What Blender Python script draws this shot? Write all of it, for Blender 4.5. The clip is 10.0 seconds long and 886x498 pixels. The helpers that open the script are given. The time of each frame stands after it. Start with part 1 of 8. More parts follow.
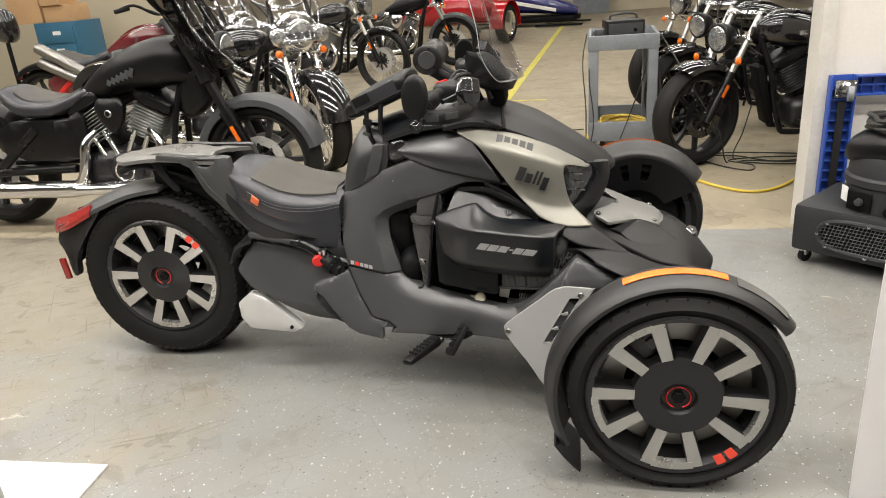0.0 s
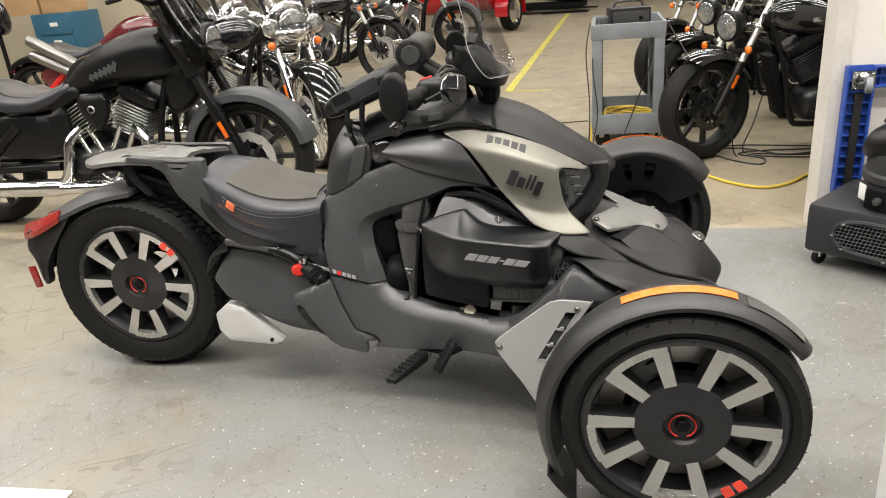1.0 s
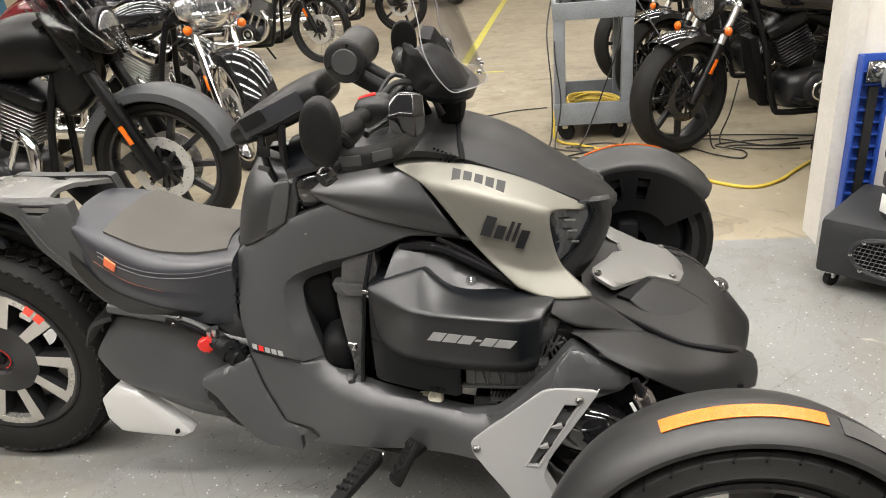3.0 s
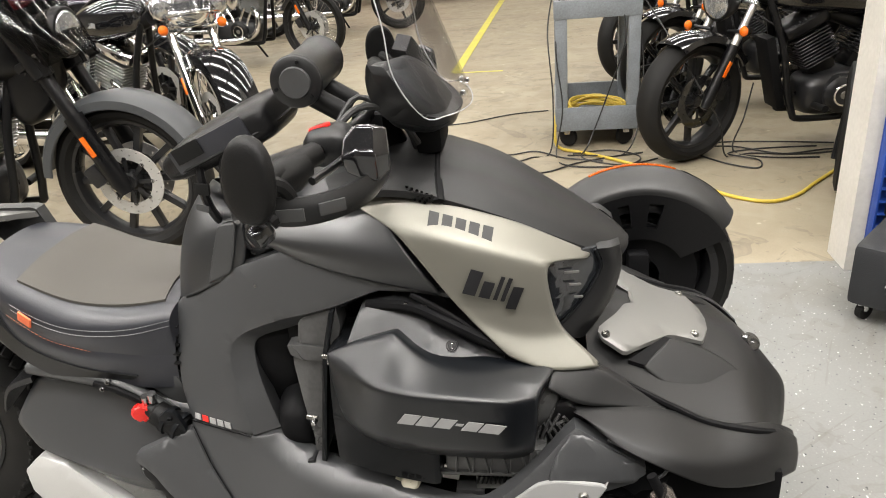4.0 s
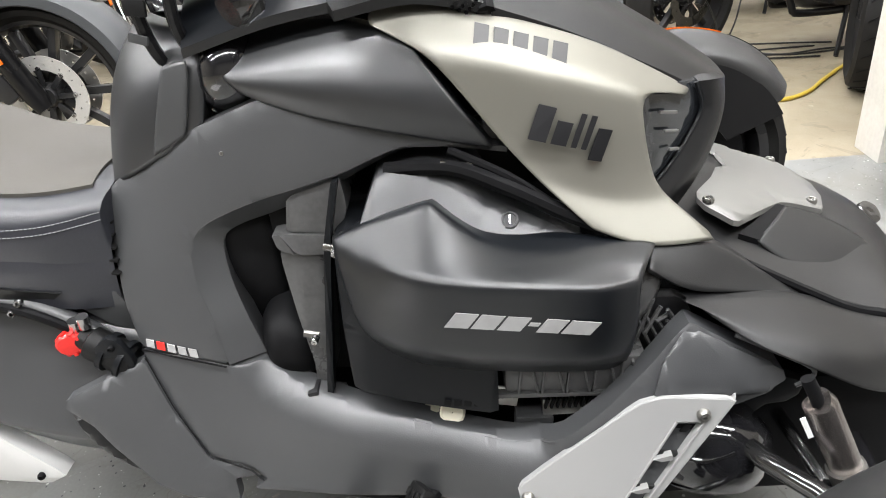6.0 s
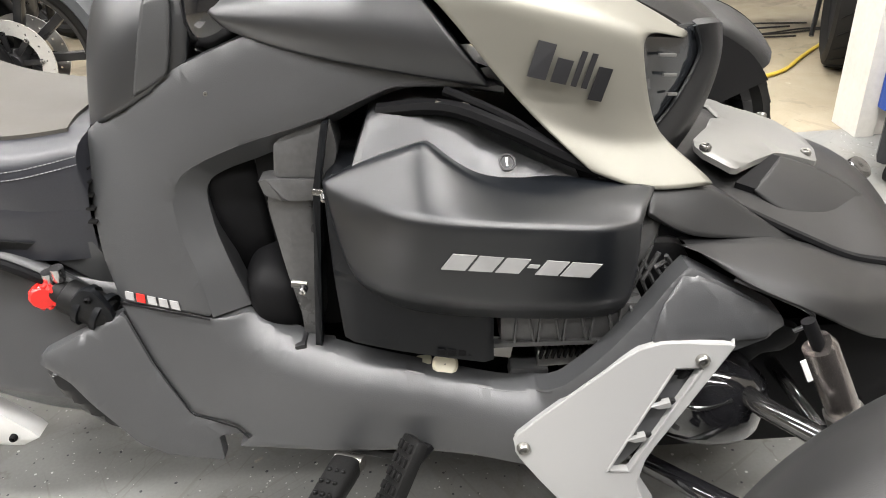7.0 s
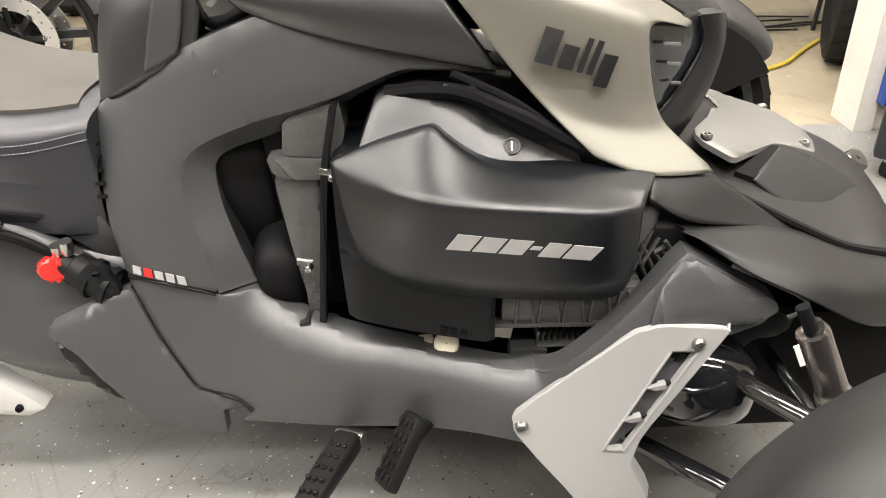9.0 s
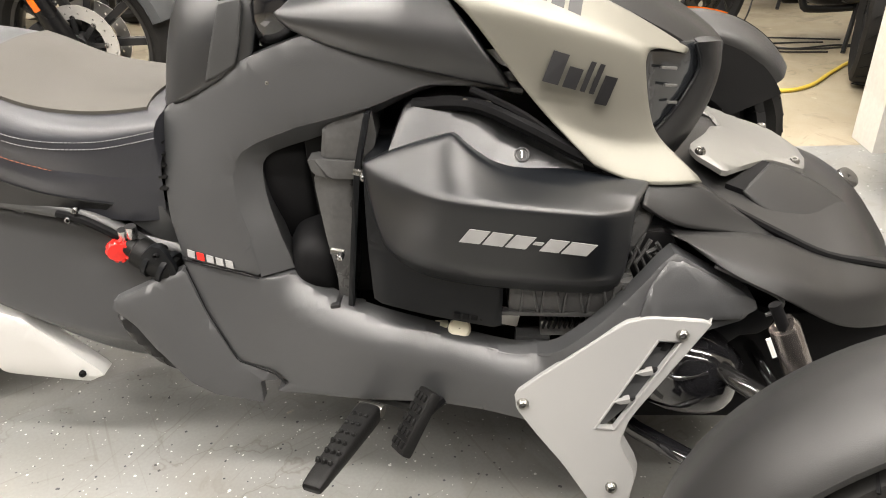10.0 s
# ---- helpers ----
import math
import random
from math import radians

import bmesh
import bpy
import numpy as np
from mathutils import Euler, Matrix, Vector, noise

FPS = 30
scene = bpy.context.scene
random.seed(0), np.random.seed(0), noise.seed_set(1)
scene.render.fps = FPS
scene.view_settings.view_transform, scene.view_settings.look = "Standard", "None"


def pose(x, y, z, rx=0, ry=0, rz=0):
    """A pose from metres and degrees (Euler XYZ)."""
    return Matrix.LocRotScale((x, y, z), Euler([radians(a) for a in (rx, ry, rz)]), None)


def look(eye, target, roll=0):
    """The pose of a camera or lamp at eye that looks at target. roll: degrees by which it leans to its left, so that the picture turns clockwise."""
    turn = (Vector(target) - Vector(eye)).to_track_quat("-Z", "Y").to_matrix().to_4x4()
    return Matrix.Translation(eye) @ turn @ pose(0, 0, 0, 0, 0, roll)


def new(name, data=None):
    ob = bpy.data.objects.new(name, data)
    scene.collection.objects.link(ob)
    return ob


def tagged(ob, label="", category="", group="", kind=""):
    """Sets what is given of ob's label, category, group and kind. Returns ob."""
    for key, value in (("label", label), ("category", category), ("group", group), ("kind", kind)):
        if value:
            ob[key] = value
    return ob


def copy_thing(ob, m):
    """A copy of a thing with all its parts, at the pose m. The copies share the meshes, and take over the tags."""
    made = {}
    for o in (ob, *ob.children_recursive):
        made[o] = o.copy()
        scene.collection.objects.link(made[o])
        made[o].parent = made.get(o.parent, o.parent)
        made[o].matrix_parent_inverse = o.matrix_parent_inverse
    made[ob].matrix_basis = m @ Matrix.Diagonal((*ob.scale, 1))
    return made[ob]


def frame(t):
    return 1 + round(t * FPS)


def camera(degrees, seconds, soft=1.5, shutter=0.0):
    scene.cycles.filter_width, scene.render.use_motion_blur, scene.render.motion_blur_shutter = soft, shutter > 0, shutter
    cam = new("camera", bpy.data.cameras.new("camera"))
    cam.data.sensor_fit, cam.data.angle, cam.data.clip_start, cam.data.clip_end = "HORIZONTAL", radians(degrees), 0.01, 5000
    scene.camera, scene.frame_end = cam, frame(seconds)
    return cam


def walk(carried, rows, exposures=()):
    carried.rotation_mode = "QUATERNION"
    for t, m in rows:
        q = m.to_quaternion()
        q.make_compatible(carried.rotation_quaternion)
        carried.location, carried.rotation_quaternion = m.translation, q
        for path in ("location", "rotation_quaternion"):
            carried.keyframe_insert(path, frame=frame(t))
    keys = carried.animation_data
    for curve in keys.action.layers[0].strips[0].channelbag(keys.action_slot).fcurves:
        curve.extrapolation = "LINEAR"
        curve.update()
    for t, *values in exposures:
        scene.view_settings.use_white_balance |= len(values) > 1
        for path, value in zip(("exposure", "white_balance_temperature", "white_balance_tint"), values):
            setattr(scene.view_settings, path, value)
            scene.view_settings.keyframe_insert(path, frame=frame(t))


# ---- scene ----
cam = camera(63.3, 10.0, soft=1.0)
PATH = [
    (0, (1.459, -2.26, 1.269), (1.102, -0.429, 0.549), -4.5),
    (0.5, (1.468, -2.208, 1.261), (1.099, -0.385, 0.527), -4.7),
    (1, (1.491, -2.089, 1.264), (1.112, -0.273, 0.516), -5.0),
    (1.5, (1.508, -1.961, 1.26), (1.131, -0.151, 0.498), -5.2),
    (2, (1.495, -1.869, 1.252), (1.12, -0.065, 0.474), -5.2),
    (2.5, (1.422, -1.71, 1.26), (1.139, 0.102, 0.461), -5.2),
    (2.7, (1.39, -1.648, 1.266), (1.141, 0.161, 0.451), -5.3),
    (3.8, (1.393, -1.318, 1.248), (1.16, 0.485, 0.414), -5.0),
    (4, (1.408, -1.269, 1.251), (1.163, 0.53, 0.412), -5.2),
    (4.5, (1.413, -1.181, 1.249), (1.159, 0.607, 0.388), -6.0),
    (5, (1.359, -1.094, 1.192), (1.134, 0.678, 0.291), -6.6),
    (5.5, (1.284, -1.032, 1.073), (1.114, 0.726, 0.134), -6.4),
    (6, (1.232, -1.017, 0.985), (1.124, 0.73, 0.018), -5.7),
    (6.2, (1.222, -1.025, 0.947), (1.129, 0.733, 0.0), -5.6),
    (7.5, (1.193, -1.015, 0.926), (1.187, 0.701, -0.102), -3.5),
    (8, (1.184, -1.011, 0.924), (1.184, 0.703, -0.106), -3.3),
    (8.5, (1.173, -1.011, 0.922), (1.174, 0.702, -0.111), -3.1),
    (9, (1.19, -1.039, 0.93), (1.167, 0.675, -0.1), -3.0),
    (9.5, (1.204, -1.096, 0.953), (1.154, 0.626, -0.064), -2.6),
    (10, (1.216, -1.153, 0.97), (1.101, 0.575, -0.03), -2.5),
]
EXPOSURES = [(0, 0.02, 6650, 10), (2.5, 0.21, 6550, 10), (4.5, 0.36, 6450, 10), (5.5, 0.60, 6130, 10), (6.2, 0.73, 6120, 10), (7.5, 0.85, 6520, 11), (10, 0.73, 6750, 11)]
walk(cam, [(t, look(eye, target, roll)) for t, eye, target, roll in PATH], EXPOSURES)

# ---------- light: fluorescent ceiling of a workshop ----------
world = bpy.data.worlds.new("workshop_air")
scene.world = world
world.use_nodes = True
world.node_tree.nodes["Background"].inputs[0].default_value = (0.9, 0.93, 1.0, 1)
world.node_tree.nodes["Background"].inputs[1].default_value = 0.02
CEILING = 4.8
LAMPS = [(x, y) for y in (-3.6, -1.5, 0.6, 2.7, 4.8, 7.2, 10.2, 13.4) for x in (-5.9, -3.1, -0.3, 2.5, 5.1)]
for x, y in LAMPS:
    lamp = bpy.data.lights.new("tube_light", "AREA")
    lamp.shape, lamp.size, lamp.size_y = "RECTANGLE", 2.4, 0.28
    lamp.energy, lamp.color = ((132 if -1 < x < 3 else 76) if y > -2 else 62) if y < 0 else 62 if y < 1 else 30, (1.0, 0.965, 0.92)
    ob = new("tube_light", lamp)
    ob.matrix_world = pose(x, y, CEILING - 0.12)

# ---------- materials ----------
def shade(name, base, rough=0.5, metal=0.0, grain=40.0, vary=0.15, bump=0.05, blotch=2.5, coat=0.0, spec=0.5, rvary=0.08):
    """A surface with grain and larger blotches in colour, gloss and relief, in metres of the object."""
    m = bpy.data.materials.new(name)
    m.use_nodes = True
    nt = m.node_tree
    b = nt.nodes["Principled BSDF"]
    co = nt.nodes.new("ShaderNodeTexCoord")
    fine, big = nt.nodes.new("ShaderNodeTexNoise"), nt.nodes.new("ShaderNodeTexNoise")
    fine.inputs["Scale"].default_value, fine.inputs["Detail"].default_value = grain, 4
    big.inputs["Scale"].default_value, big.inputs["Detail"].default_value = blotch, 5
    for n in (fine, big):
        nt.links.new(co.outputs["Object"], n.inputs["Vector"])
    mix = nt.nodes.new("ShaderNodeMath")
    mix.operation = "ADD"
    nt.links.new(fine.outputs["Fac"], mix.inputs[0])
    nt.links.new(big.outputs["Fac"], mix.inputs[1])
    span = nt.nodes.new("ShaderNodeMapRange")
    span.inputs["From Min"].default_value, span.inputs["From Max"].default_value = 0.6, 1.4
    span.inputs["To Min"].default_value, span.inputs["To Max"].default_value = 1 - vary, 1 + vary
    nt.links.new(mix.outputs[0], span.inputs["Value"])
    hsv = nt.nodes.new("ShaderNodeHueSaturation")
    hsv.inputs["Color"].default_value = (*base, 1)
    nt.links.new(span.outputs[0], hsv.inputs["Value"])
    nt.links.new(hsv.outputs[0], b.inputs["Base Color"])
    rs = nt.nodes.new("ShaderNodeMapRange")
    rs.inputs["From Min"].default_value, rs.inputs["From Max"].default_value = 0.3, 0.7
    rs.inputs["To Min"].default_value, rs.inputs["To Max"].default_value = max(rough - rvary, 0.02), min(rough + rvary, 1)
    nt.links.new(big.outputs["Fac"], rs.inputs["Value"])
    nt.links.new(rs.outputs[0], b.inputs["Roughness"])
    b.inputs["Metallic"].default_value = metal
    b.inputs["Coat Weight"].default_value = coat
    b.inputs["Coat Roughness"].default_value = 0.08
    b.inputs["Specular IOR Level"].default_value = spec
    if bump:
        bp = nt.nodes.new("ShaderNodeBump")
        bp.inputs["Strength"].default_value, bp.inputs["Distance"].default_value = bump, 0.003
        nt.links.new(fine.outputs["Fac"], bp.inputs["Height"])
        nt.links.new(bp.outputs[0], b.inputs["Normal"])
    return m


def clear(name, tint, rough=0.03, ior=1.45):
    m = bpy.data.materials.new(name)
    m.use_nodes = True
    b = m.node_tree.nodes["Principled BSDF"]
    b.inputs["Base Color"].default_value = (*tint, 1)
    b.inputs["Transmission Weight"].default_value = 1.0
    b.inputs["Roughness"].default_value, b.inputs["IOR"].default_value = rough, ior
    return m


def film(name, tint, gloss=0.12):
    """A thin clear sheet: it lets light straight through and mirrors a little."""
    m = bpy.data.materials.new(name)
    m.use_nodes = True
    nt = m.node_tree
    nt.nodes.remove(nt.nodes["Principled BSDF"])
    tr, gl, mix, lw, pw = (nt.nodes.new("ShaderNode" + k) for k in ("BsdfTransparent", "BsdfGlossy", "MixShader", "LayerWeight", "Math"))
    tr.inputs[0].default_value = (*tint, 1)
    gl.inputs["Roughness"].default_value = 0.09
    pw.operation = "MULTIPLY_ADD"
    pw.inputs[1].default_value, pw.inputs[2].default_value = 0.10, gloss * 0.2
    lw.inputs[0].default_value = 0.25
    nt.links.new(lw.outputs["Facing"], pw.inputs[0])
    nt.links.new(pw.outputs[0], mix.inputs[0])
    nt.links.new(tr.outputs[0], mix.inputs[1])
    nt.links.new(gl.outputs[0], mix.inputs[2])
    nt.links.new(mix.outputs[0], nt.nodes["Material Output"].inputs[0])
    return m


def glow(name, tint, strength):
    m = bpy.data.materials.new(name)
    m.use_nodes = True
    b = m.node_tree.nodes["Principled BSDF"]
    b.inputs["Base Color"].default_value = (0.8, 0.8, 0.8, 1)
    b.inputs["Emission Color"].default_value = (*tint, 1)
    b.inputs["Emission Strength"].default_value = strength
    return m


def ramp(nt, fac, stops):
    r = nt.nodes.new("ShaderNodeValToRGB")
    while len(r.color_ramp.elements) < len(stops):
        r.color_ramp.elements.new(0.5)
    for e, (p, c) in zip(r.color_ramp.elements, stops):
        e.position, e.color = p, (*c, 1) if len(c) == 3 else c
    nt.links.new(fac, r.inputs[0])
    return r.outputs[0]


def blend(nt, fac, a, b, kind="MIX"):
    x = nt.nodes.new("ShaderNodeMix")
    x.data_type, x.blend_type = "RGBA", kind
    for sock, v in ((x.inputs[0], fac), (x.inputs[6], a), (x.inputs[7], b)):
        if isinstance(v, bpy.types.NodeSocket):
            nt.links.new(v, sock)
        else:
            sock.default_value = v if isinstance(v, float) else (*v, 1)
    return x.outputs[2]


def tex(nt, kind, scale, vec, **kw):
    n = nt.nodes.new("ShaderNodeTex" + kind)
    n.inputs["Scale"].default_value = scale
    for k, v in kw.items():
        if k == "detail":
            n.inputs["Detail"].default_value = v
        elif k == "distortion":
            n.inputs["Distortion"].default_value = v
        elif k == "feature":
            n.feature = v
    nt.links.new(vec, n.inputs["Vector"])
    return n


def floor_paint(name, base, bare, fleck, rough, cracks):
    """Worn workshop floor: coating rubbed through to tan concrete, flecks, brown stains, scuffs and hair cracks."""
    m = bpy.data.materials.new(name)
    m.use_nodes = True
    nt = m.node_tree
    b = nt.nodes["Principled BSDF"]
    co = nt.nodes.new("ShaderNodeTexCoord").outputs["Object"]

    def math_node(kind, a, c):
        n = nt.nodes.new("ShaderNodeMath")
        n.operation = kind
        for sock, v in ((n.inputs[0], a), (n.inputs[1], c)):
            if isinstance(v, bpy.types.NodeSocket):
                nt.links.new(v, sock)
            else:
                sock.default_value = v
        return n.outputs[0]

    def shifted(seed):
        mp = nt.nodes.new("ShaderNodeMapping")
        mp.inputs["Location"].default_value = (seed, seed * 2.3, 0)
        nt.links.new(co, mp.inputs[0])
        return mp.outputs[0]

    def grey(v):
        return (v, v, v)

    big = tex(nt, "Noise", 1.1, co, detail=7, distortion=0.6).outputs["Fac"]
    mid = tex(nt, "Noise", 7.0, co, detail=8, distortion=1.2).outputs["Fac"]
    fine = tex(nt, "Noise", 170.0, co, detail=3).outputs["Fac"]
    # where the coating is rubbed through: more towards the tail end of the bay
    sep = nt.nodes.new("ShaderNodeSeparateXYZ")
    nt.links.new(co, sep.inputs[0])
    worn = math_node("ADD", math_node("MULTIPLY", sep.outputs[0], -0.20), math_node("MULTIPLY", big, 1.0)) if fleck else big
    worn = math_node("ADD", worn, math_node("MULTIPLY", mid, 0.25))
    bare_mask = ramp(nt, worn, [(0.60 if fleck else 0.5, (0, 0, 0)), (0.82 if fleck else 0.85, (1, 1, 1))])
    col = blend(nt, bare_mask, base, bare)
    col = blend(nt, 0.30, col, blend(nt, fine, tuple(c * 0.55 for c in base), tuple(min(c * 1.4, 1) for c in base)))
    cloud = tex(nt, "Noise", 2.6, shifted(3.1), detail=9, distortion=0.4).outputs["Fac"]
    col = blend(nt, ramp(nt, cloud, [(0.48, (0, 0, 0)), (0.72, grey(0.35))]), col, tuple(c * 0.62 for c in bare))
    if fleck:
        show = math_node("SUBTRACT", 1.0, math_node("MULTIPLY", bare_mask, 0.75))
        for scale, colour, seed, part_ in ((66.0, (0.55, 0.55, 0.53), 0.0, 0.74), (72.0, (0.03, 0.03, 0.035), 3.7, 0.60), (124.0, (0.46, 0.46, 0.44), 7.1, 0.72)):
            v = tex(nt, "Voronoi", scale, shifted(seed))
            pick = nt.nodes.new("ShaderNodeSeparateColor")
            nt.links.new(v.outputs["Color"], pick.inputs[0])
            some = math_node("GREATER_THAN", pick.outputs[0], part_)
            size = math_node("MULTIPLY", pick.outputs[1], 0.13)
            spot = math_node("LESS_THAN", v.outputs["Distance"], math_node("ADD", size, 0.07))
            col = blend(nt, math_node("MULTIPLY", math_node("MULTIPLY", some, spot), show), col, colour)
    # brown stains with ragged edges, most where the coating is worn
    rub = math_node("ADD", 0.35, math_node("MULTIPLY", bare_mask, 0.65))
    for scale, seed, cut_, deep in ((1.9, 1.7, 0.585, 0.55), (4.5, 6.0, 0.62, 0.6), (9.0, 11.0, 0.645, 0.6)):
        n = tex(nt, "Noise", scale, shifted(seed), detail=9, distortion=1.3).outputs["Fac"]
        col = blend(nt, math_node("MULTIPLY", rub, ramp(nt, n, [(cut_, (0, 0, 0)), (cut_ + 0.03, grey(deep)), (cut_ + 0.10, grey(deep * 0.5))])), col, (0.098, 0.082, 0.062))
    # pale chips
    n = tex(nt, "Noise", 6.0, shifted(17.0), detail=8, distortion=0.8).outputs["Fac"]
    col = blend(nt, ramp(nt, n, [(0.70, (0, 0, 0)), (0.72, grey(0.7))]), col, (0.46, 0.41, 0.31))
    # hair cracks
    warp = tex(nt, "Noise", 2.2, co, detail=6)
    add, sc = nt.nodes.new("ShaderNodeVectorMath"), nt.nodes.new("ShaderNodeVectorMath")
    add.operation, sc.operation = "ADD", "SCALE"
    sc.inputs["Scale"].default_value = 0.9
    nt.links.new(warp.outputs["Color"], sc.inputs[0])
    nt.links.new(co, add.inputs[0])
    nt.links.new(sc.outputs[0], add.inputs[1])
    v = tex(nt, "Voronoi", 2.6, add.outputs[0], feature="DISTANCE_TO_EDGE")
    line = ramp(nt, v.outputs["Distance"], [(0.0, (1, 1, 1)), (0.009, (0, 0, 0))])
    keep = ramp(nt, tex(nt, "Noise", 1.7, co, detail=4).outputs["Fac"], [(0.45, (0, 0, 0)), (0.6, grey(cracks))])
    col = blend(nt, math_node("MULTIPLY", line, keep), col, (0.09, 0.075, 0.06))
    # scuffs dragged by wheels and stands, in several directions
    for turn, seed, cut_ in ((38, 0.0, 0.645), (-57, 5.0, 0.66), (24, 9.0, 0.665), (66, 13.0, 0.67)) if fleck else ((24, 9.0, 0.70),):
        mp = nt.nodes.new("ShaderNodeMapping")
        mp.vector_type = "TEXTURE"
        mp.inputs["Rotation"].default_value = (0, 0, radians(turn))
        mp.inputs["Location"].default_value = (seed, seed, 0)
        mp.inputs["Scale"].default_value = (0.42, 0.014, 1.0)
        nt.links.new(co, mp.inputs[0])
        n = tex(nt, "Noise", 1.0, mp.outputs[0], detail=3, distortion=0.3).outputs["Fac"]
        col = blend(nt, math_node("MULTIPLY", rub, ramp(nt, n, [(cut_ + 0.005, (0, 0, 0)), (cut_ + 0.035, grey(0.7))])), col, (0.095, 0.082, 0.066))
    nt.links.new(col, b.inputs["Base Color"])
    rr = nt.nodes.new("ShaderNodeMapRange")
    rr.inputs["To Min"].default_value, rr.inputs["To Max"].default_value = rough - 0.14, rough + 0.2
    nt.links.new(mid, rr.inputs["Value"])
    nt.links.new(rr.outputs[0], b.inputs["Roughness"])
    bp = nt.nodes.new("ShaderNodeBump")
    bp.inputs["Strength"].default_value, bp.inputs["Distance"].default_value = 0.25, 0.002
    nt.links.new(mid, bp.inputs["Height"])
    nt.links.new(bp.outputs[0], b.inputs["Normal"])
    return m


PLASTIC = shade("moulded_black_plastic", (0.0085, 0.0086, 0.009), 0.38, grain=900, vary=0.2, bump=0.09, blotch=6, spec=0.36, rvary=0.05)
PANEL = shade("grained_grey_black_panel", (0.0370, 0.0380, 0.0398), 0.38, grain=900, vary=0.16, bump=0.10, blotch=5, spec=0.62, rvary=0.05)
GUARD = shade("grey_black_mudguard", (0.0185, 0.0185, 0.0185), 0.42, grain=900, vary=0.2, bump=0.10, blotch=4, spec=0.45, rvary=0.06)
# lighter copy of the satin black, base raised to paint the shoulder's broad highlight
SHOULDER = shade("lightened_satin_paint", (0.0110, 0.0118, 0.0132), 0.37, grain=600, vary=0.08, bump=0.0, blotch=3, spec=0.85, rvary=0.03)
HOOD = shade("low_sheen_black_moulding", (0.0092, 0.0092, 0.0094), 0.42, grain=900, vary=0.2, bump=0.09, blotch=6, spec=0.32, rvary=0.05)
PLASTIC_GREY = shade("grey_black_plastic", (0.040, 0.041, 0.042), 0.36, grain=900, vary=0.12, bump=0.12, blotch=6)
BOX_BLACK = shade("dull_black_box", (0.0042, 0.0048, 0.0058), 0.40, grain=700, vary=0.15, bump=0.06, blotch=5, spec=0.2)
DARK = shade("dark_inner_plastic", (0.004, 0.004, 0.0045), 0.6, grain=200, bump=0.05, spec=0.12)
ENGINE = shade("engine_plastic", (0.047, 0.047, 0.047), 0.31, grain=120, vary=0.3, bump=0.1, blotch=14)
SATIN = shade("satin_black_paint", (0.0028, 0.0036, 0.0050), 0.34, grain=600, vary=0.08, bump=0.0, blotch=3, spec=0.65, rvary=0.03)
CHAMPAGNE = shade("champagne_silver_paint", (0.190, 0.184, 0.158), 0.42, metal=0.55, grain=1500, vary=0.05, bump=0.03, blotch=3, rvary=0.04)
SILVER = shade("silver_paint", (0.32, 0.32, 0.315), 0.42, metal=0.3, grain=1500, vary=0.05, bump=0.03, blotch=3, rvary=0.04)
# silver paint darkened in colour, for the dark surroundings the nose plate mirrors
SILVER_DIMMED = shade("silver_paint_dimmed", (0.165, 0.163, 0.155), 0.42, metal=0.4, grain=1500, vary=0.06, bump=0.03, blotch=3, rvary=0.04)
DISC = shade("ground_disc_steel", (0.46, 0.45, 0.43), 0.34, metal=0.45, grain=300, vary=0.12, bump=0.03)
ALLOY = shade("bright_alloy_plate", (0.50, 0.50, 0.49), 0.4, metal=0.3, grain=900, vary=0.08, bump=0.03)
ALUMINIUM = shade("machined_aluminium", (0.50, 0.49, 0.465), 0.32, metal=0.85, grain=500, vary=0.1, bump=0.04, blotch=9)
STEEL = shade("bright_steel", (0.5, 0.5, 0.5), 0.22, metal=1.0, grain=300, vary=0.1, bump=0.02)
CHROME = shade("chrome", (0.78, 0.78, 0.78), 0.07, metal=1.0, grain=60, vary=0.06, bump=0.01, rvary=0.03)
SMOKE_CHROME = shade("smoked_chrome", (0.10, 0.10, 0.10), 0.09, metal=0.9, grain=60, vary=0.06, bump=0.0, rvary=0.03)
# rack plastic in a lighter grey, which paints the wall's reflection on its top
RACK_GREY = shade("lightened_rack_plastic", (0.115, 0.113, 0.108), 0.34, grain=900, vary=0.12, bump=0.1, blotch=6)
DAMPER = shade("brown_grey_anodised", (0.22, 0.20, 0.19), 0.24, metal=0.9, grain=300, vary=0.1, bump=0.02)
BIKE_CASE = shade("black_crinkle_engine_paint", (0.013, 0.013, 0.014), 0.34, grain=120, vary=0.3, bump=0.1, blotch=14, spec=0.4)
FIN = shade("cut_fin_edge", (0.30, 0.30, 0.29), 0.3, metal=0.8, grain=200, vary=0.2)
BRUSHED = shade("brushed_steel", (0.24, 0.235, 0.22), 0.3, metal=0.9, grain=200, vary=0.2)
SADDLE = shade("brown_black_saddle", (0.030, 0.027, 0.025), 0.42, grain=400, vary=0.2, bump=0.2)
RUBBER = shade("tyre_rubber", (0.0085, 0.0082, 0.0078), 0.62, grain=250, vary=0.3, bump=0.12, blotch=9, spec=0.2)
GRIP = shade("soft_rubber", (0.0055, 0.0055, 0.0055), 0.5, grain=400, vary=0.2, bump=0.15, spec=0.2)
RIM_BLACK = shade("rim_black_paint", (0.020, 0.020, 0.021), 0.30, metal=0.3, grain=500, vary=0.12, bump=0.03)
VINYL = shade("black_seat_vinyl", (0.018, 0.019, 0.024), 0.38, grain=420, vary=0.15, bump=0.06, blotch=8, spec=0.55)
# the black seat vinyl again, greyed to carry the ceiling light on its top
VINYL_LIT = shade("lit_seat_vinyl", (0.066, 0.062, 0.055), 0.62, grain=500, vary=0.15, bump=0.2, blotch=8, spec=0.25)
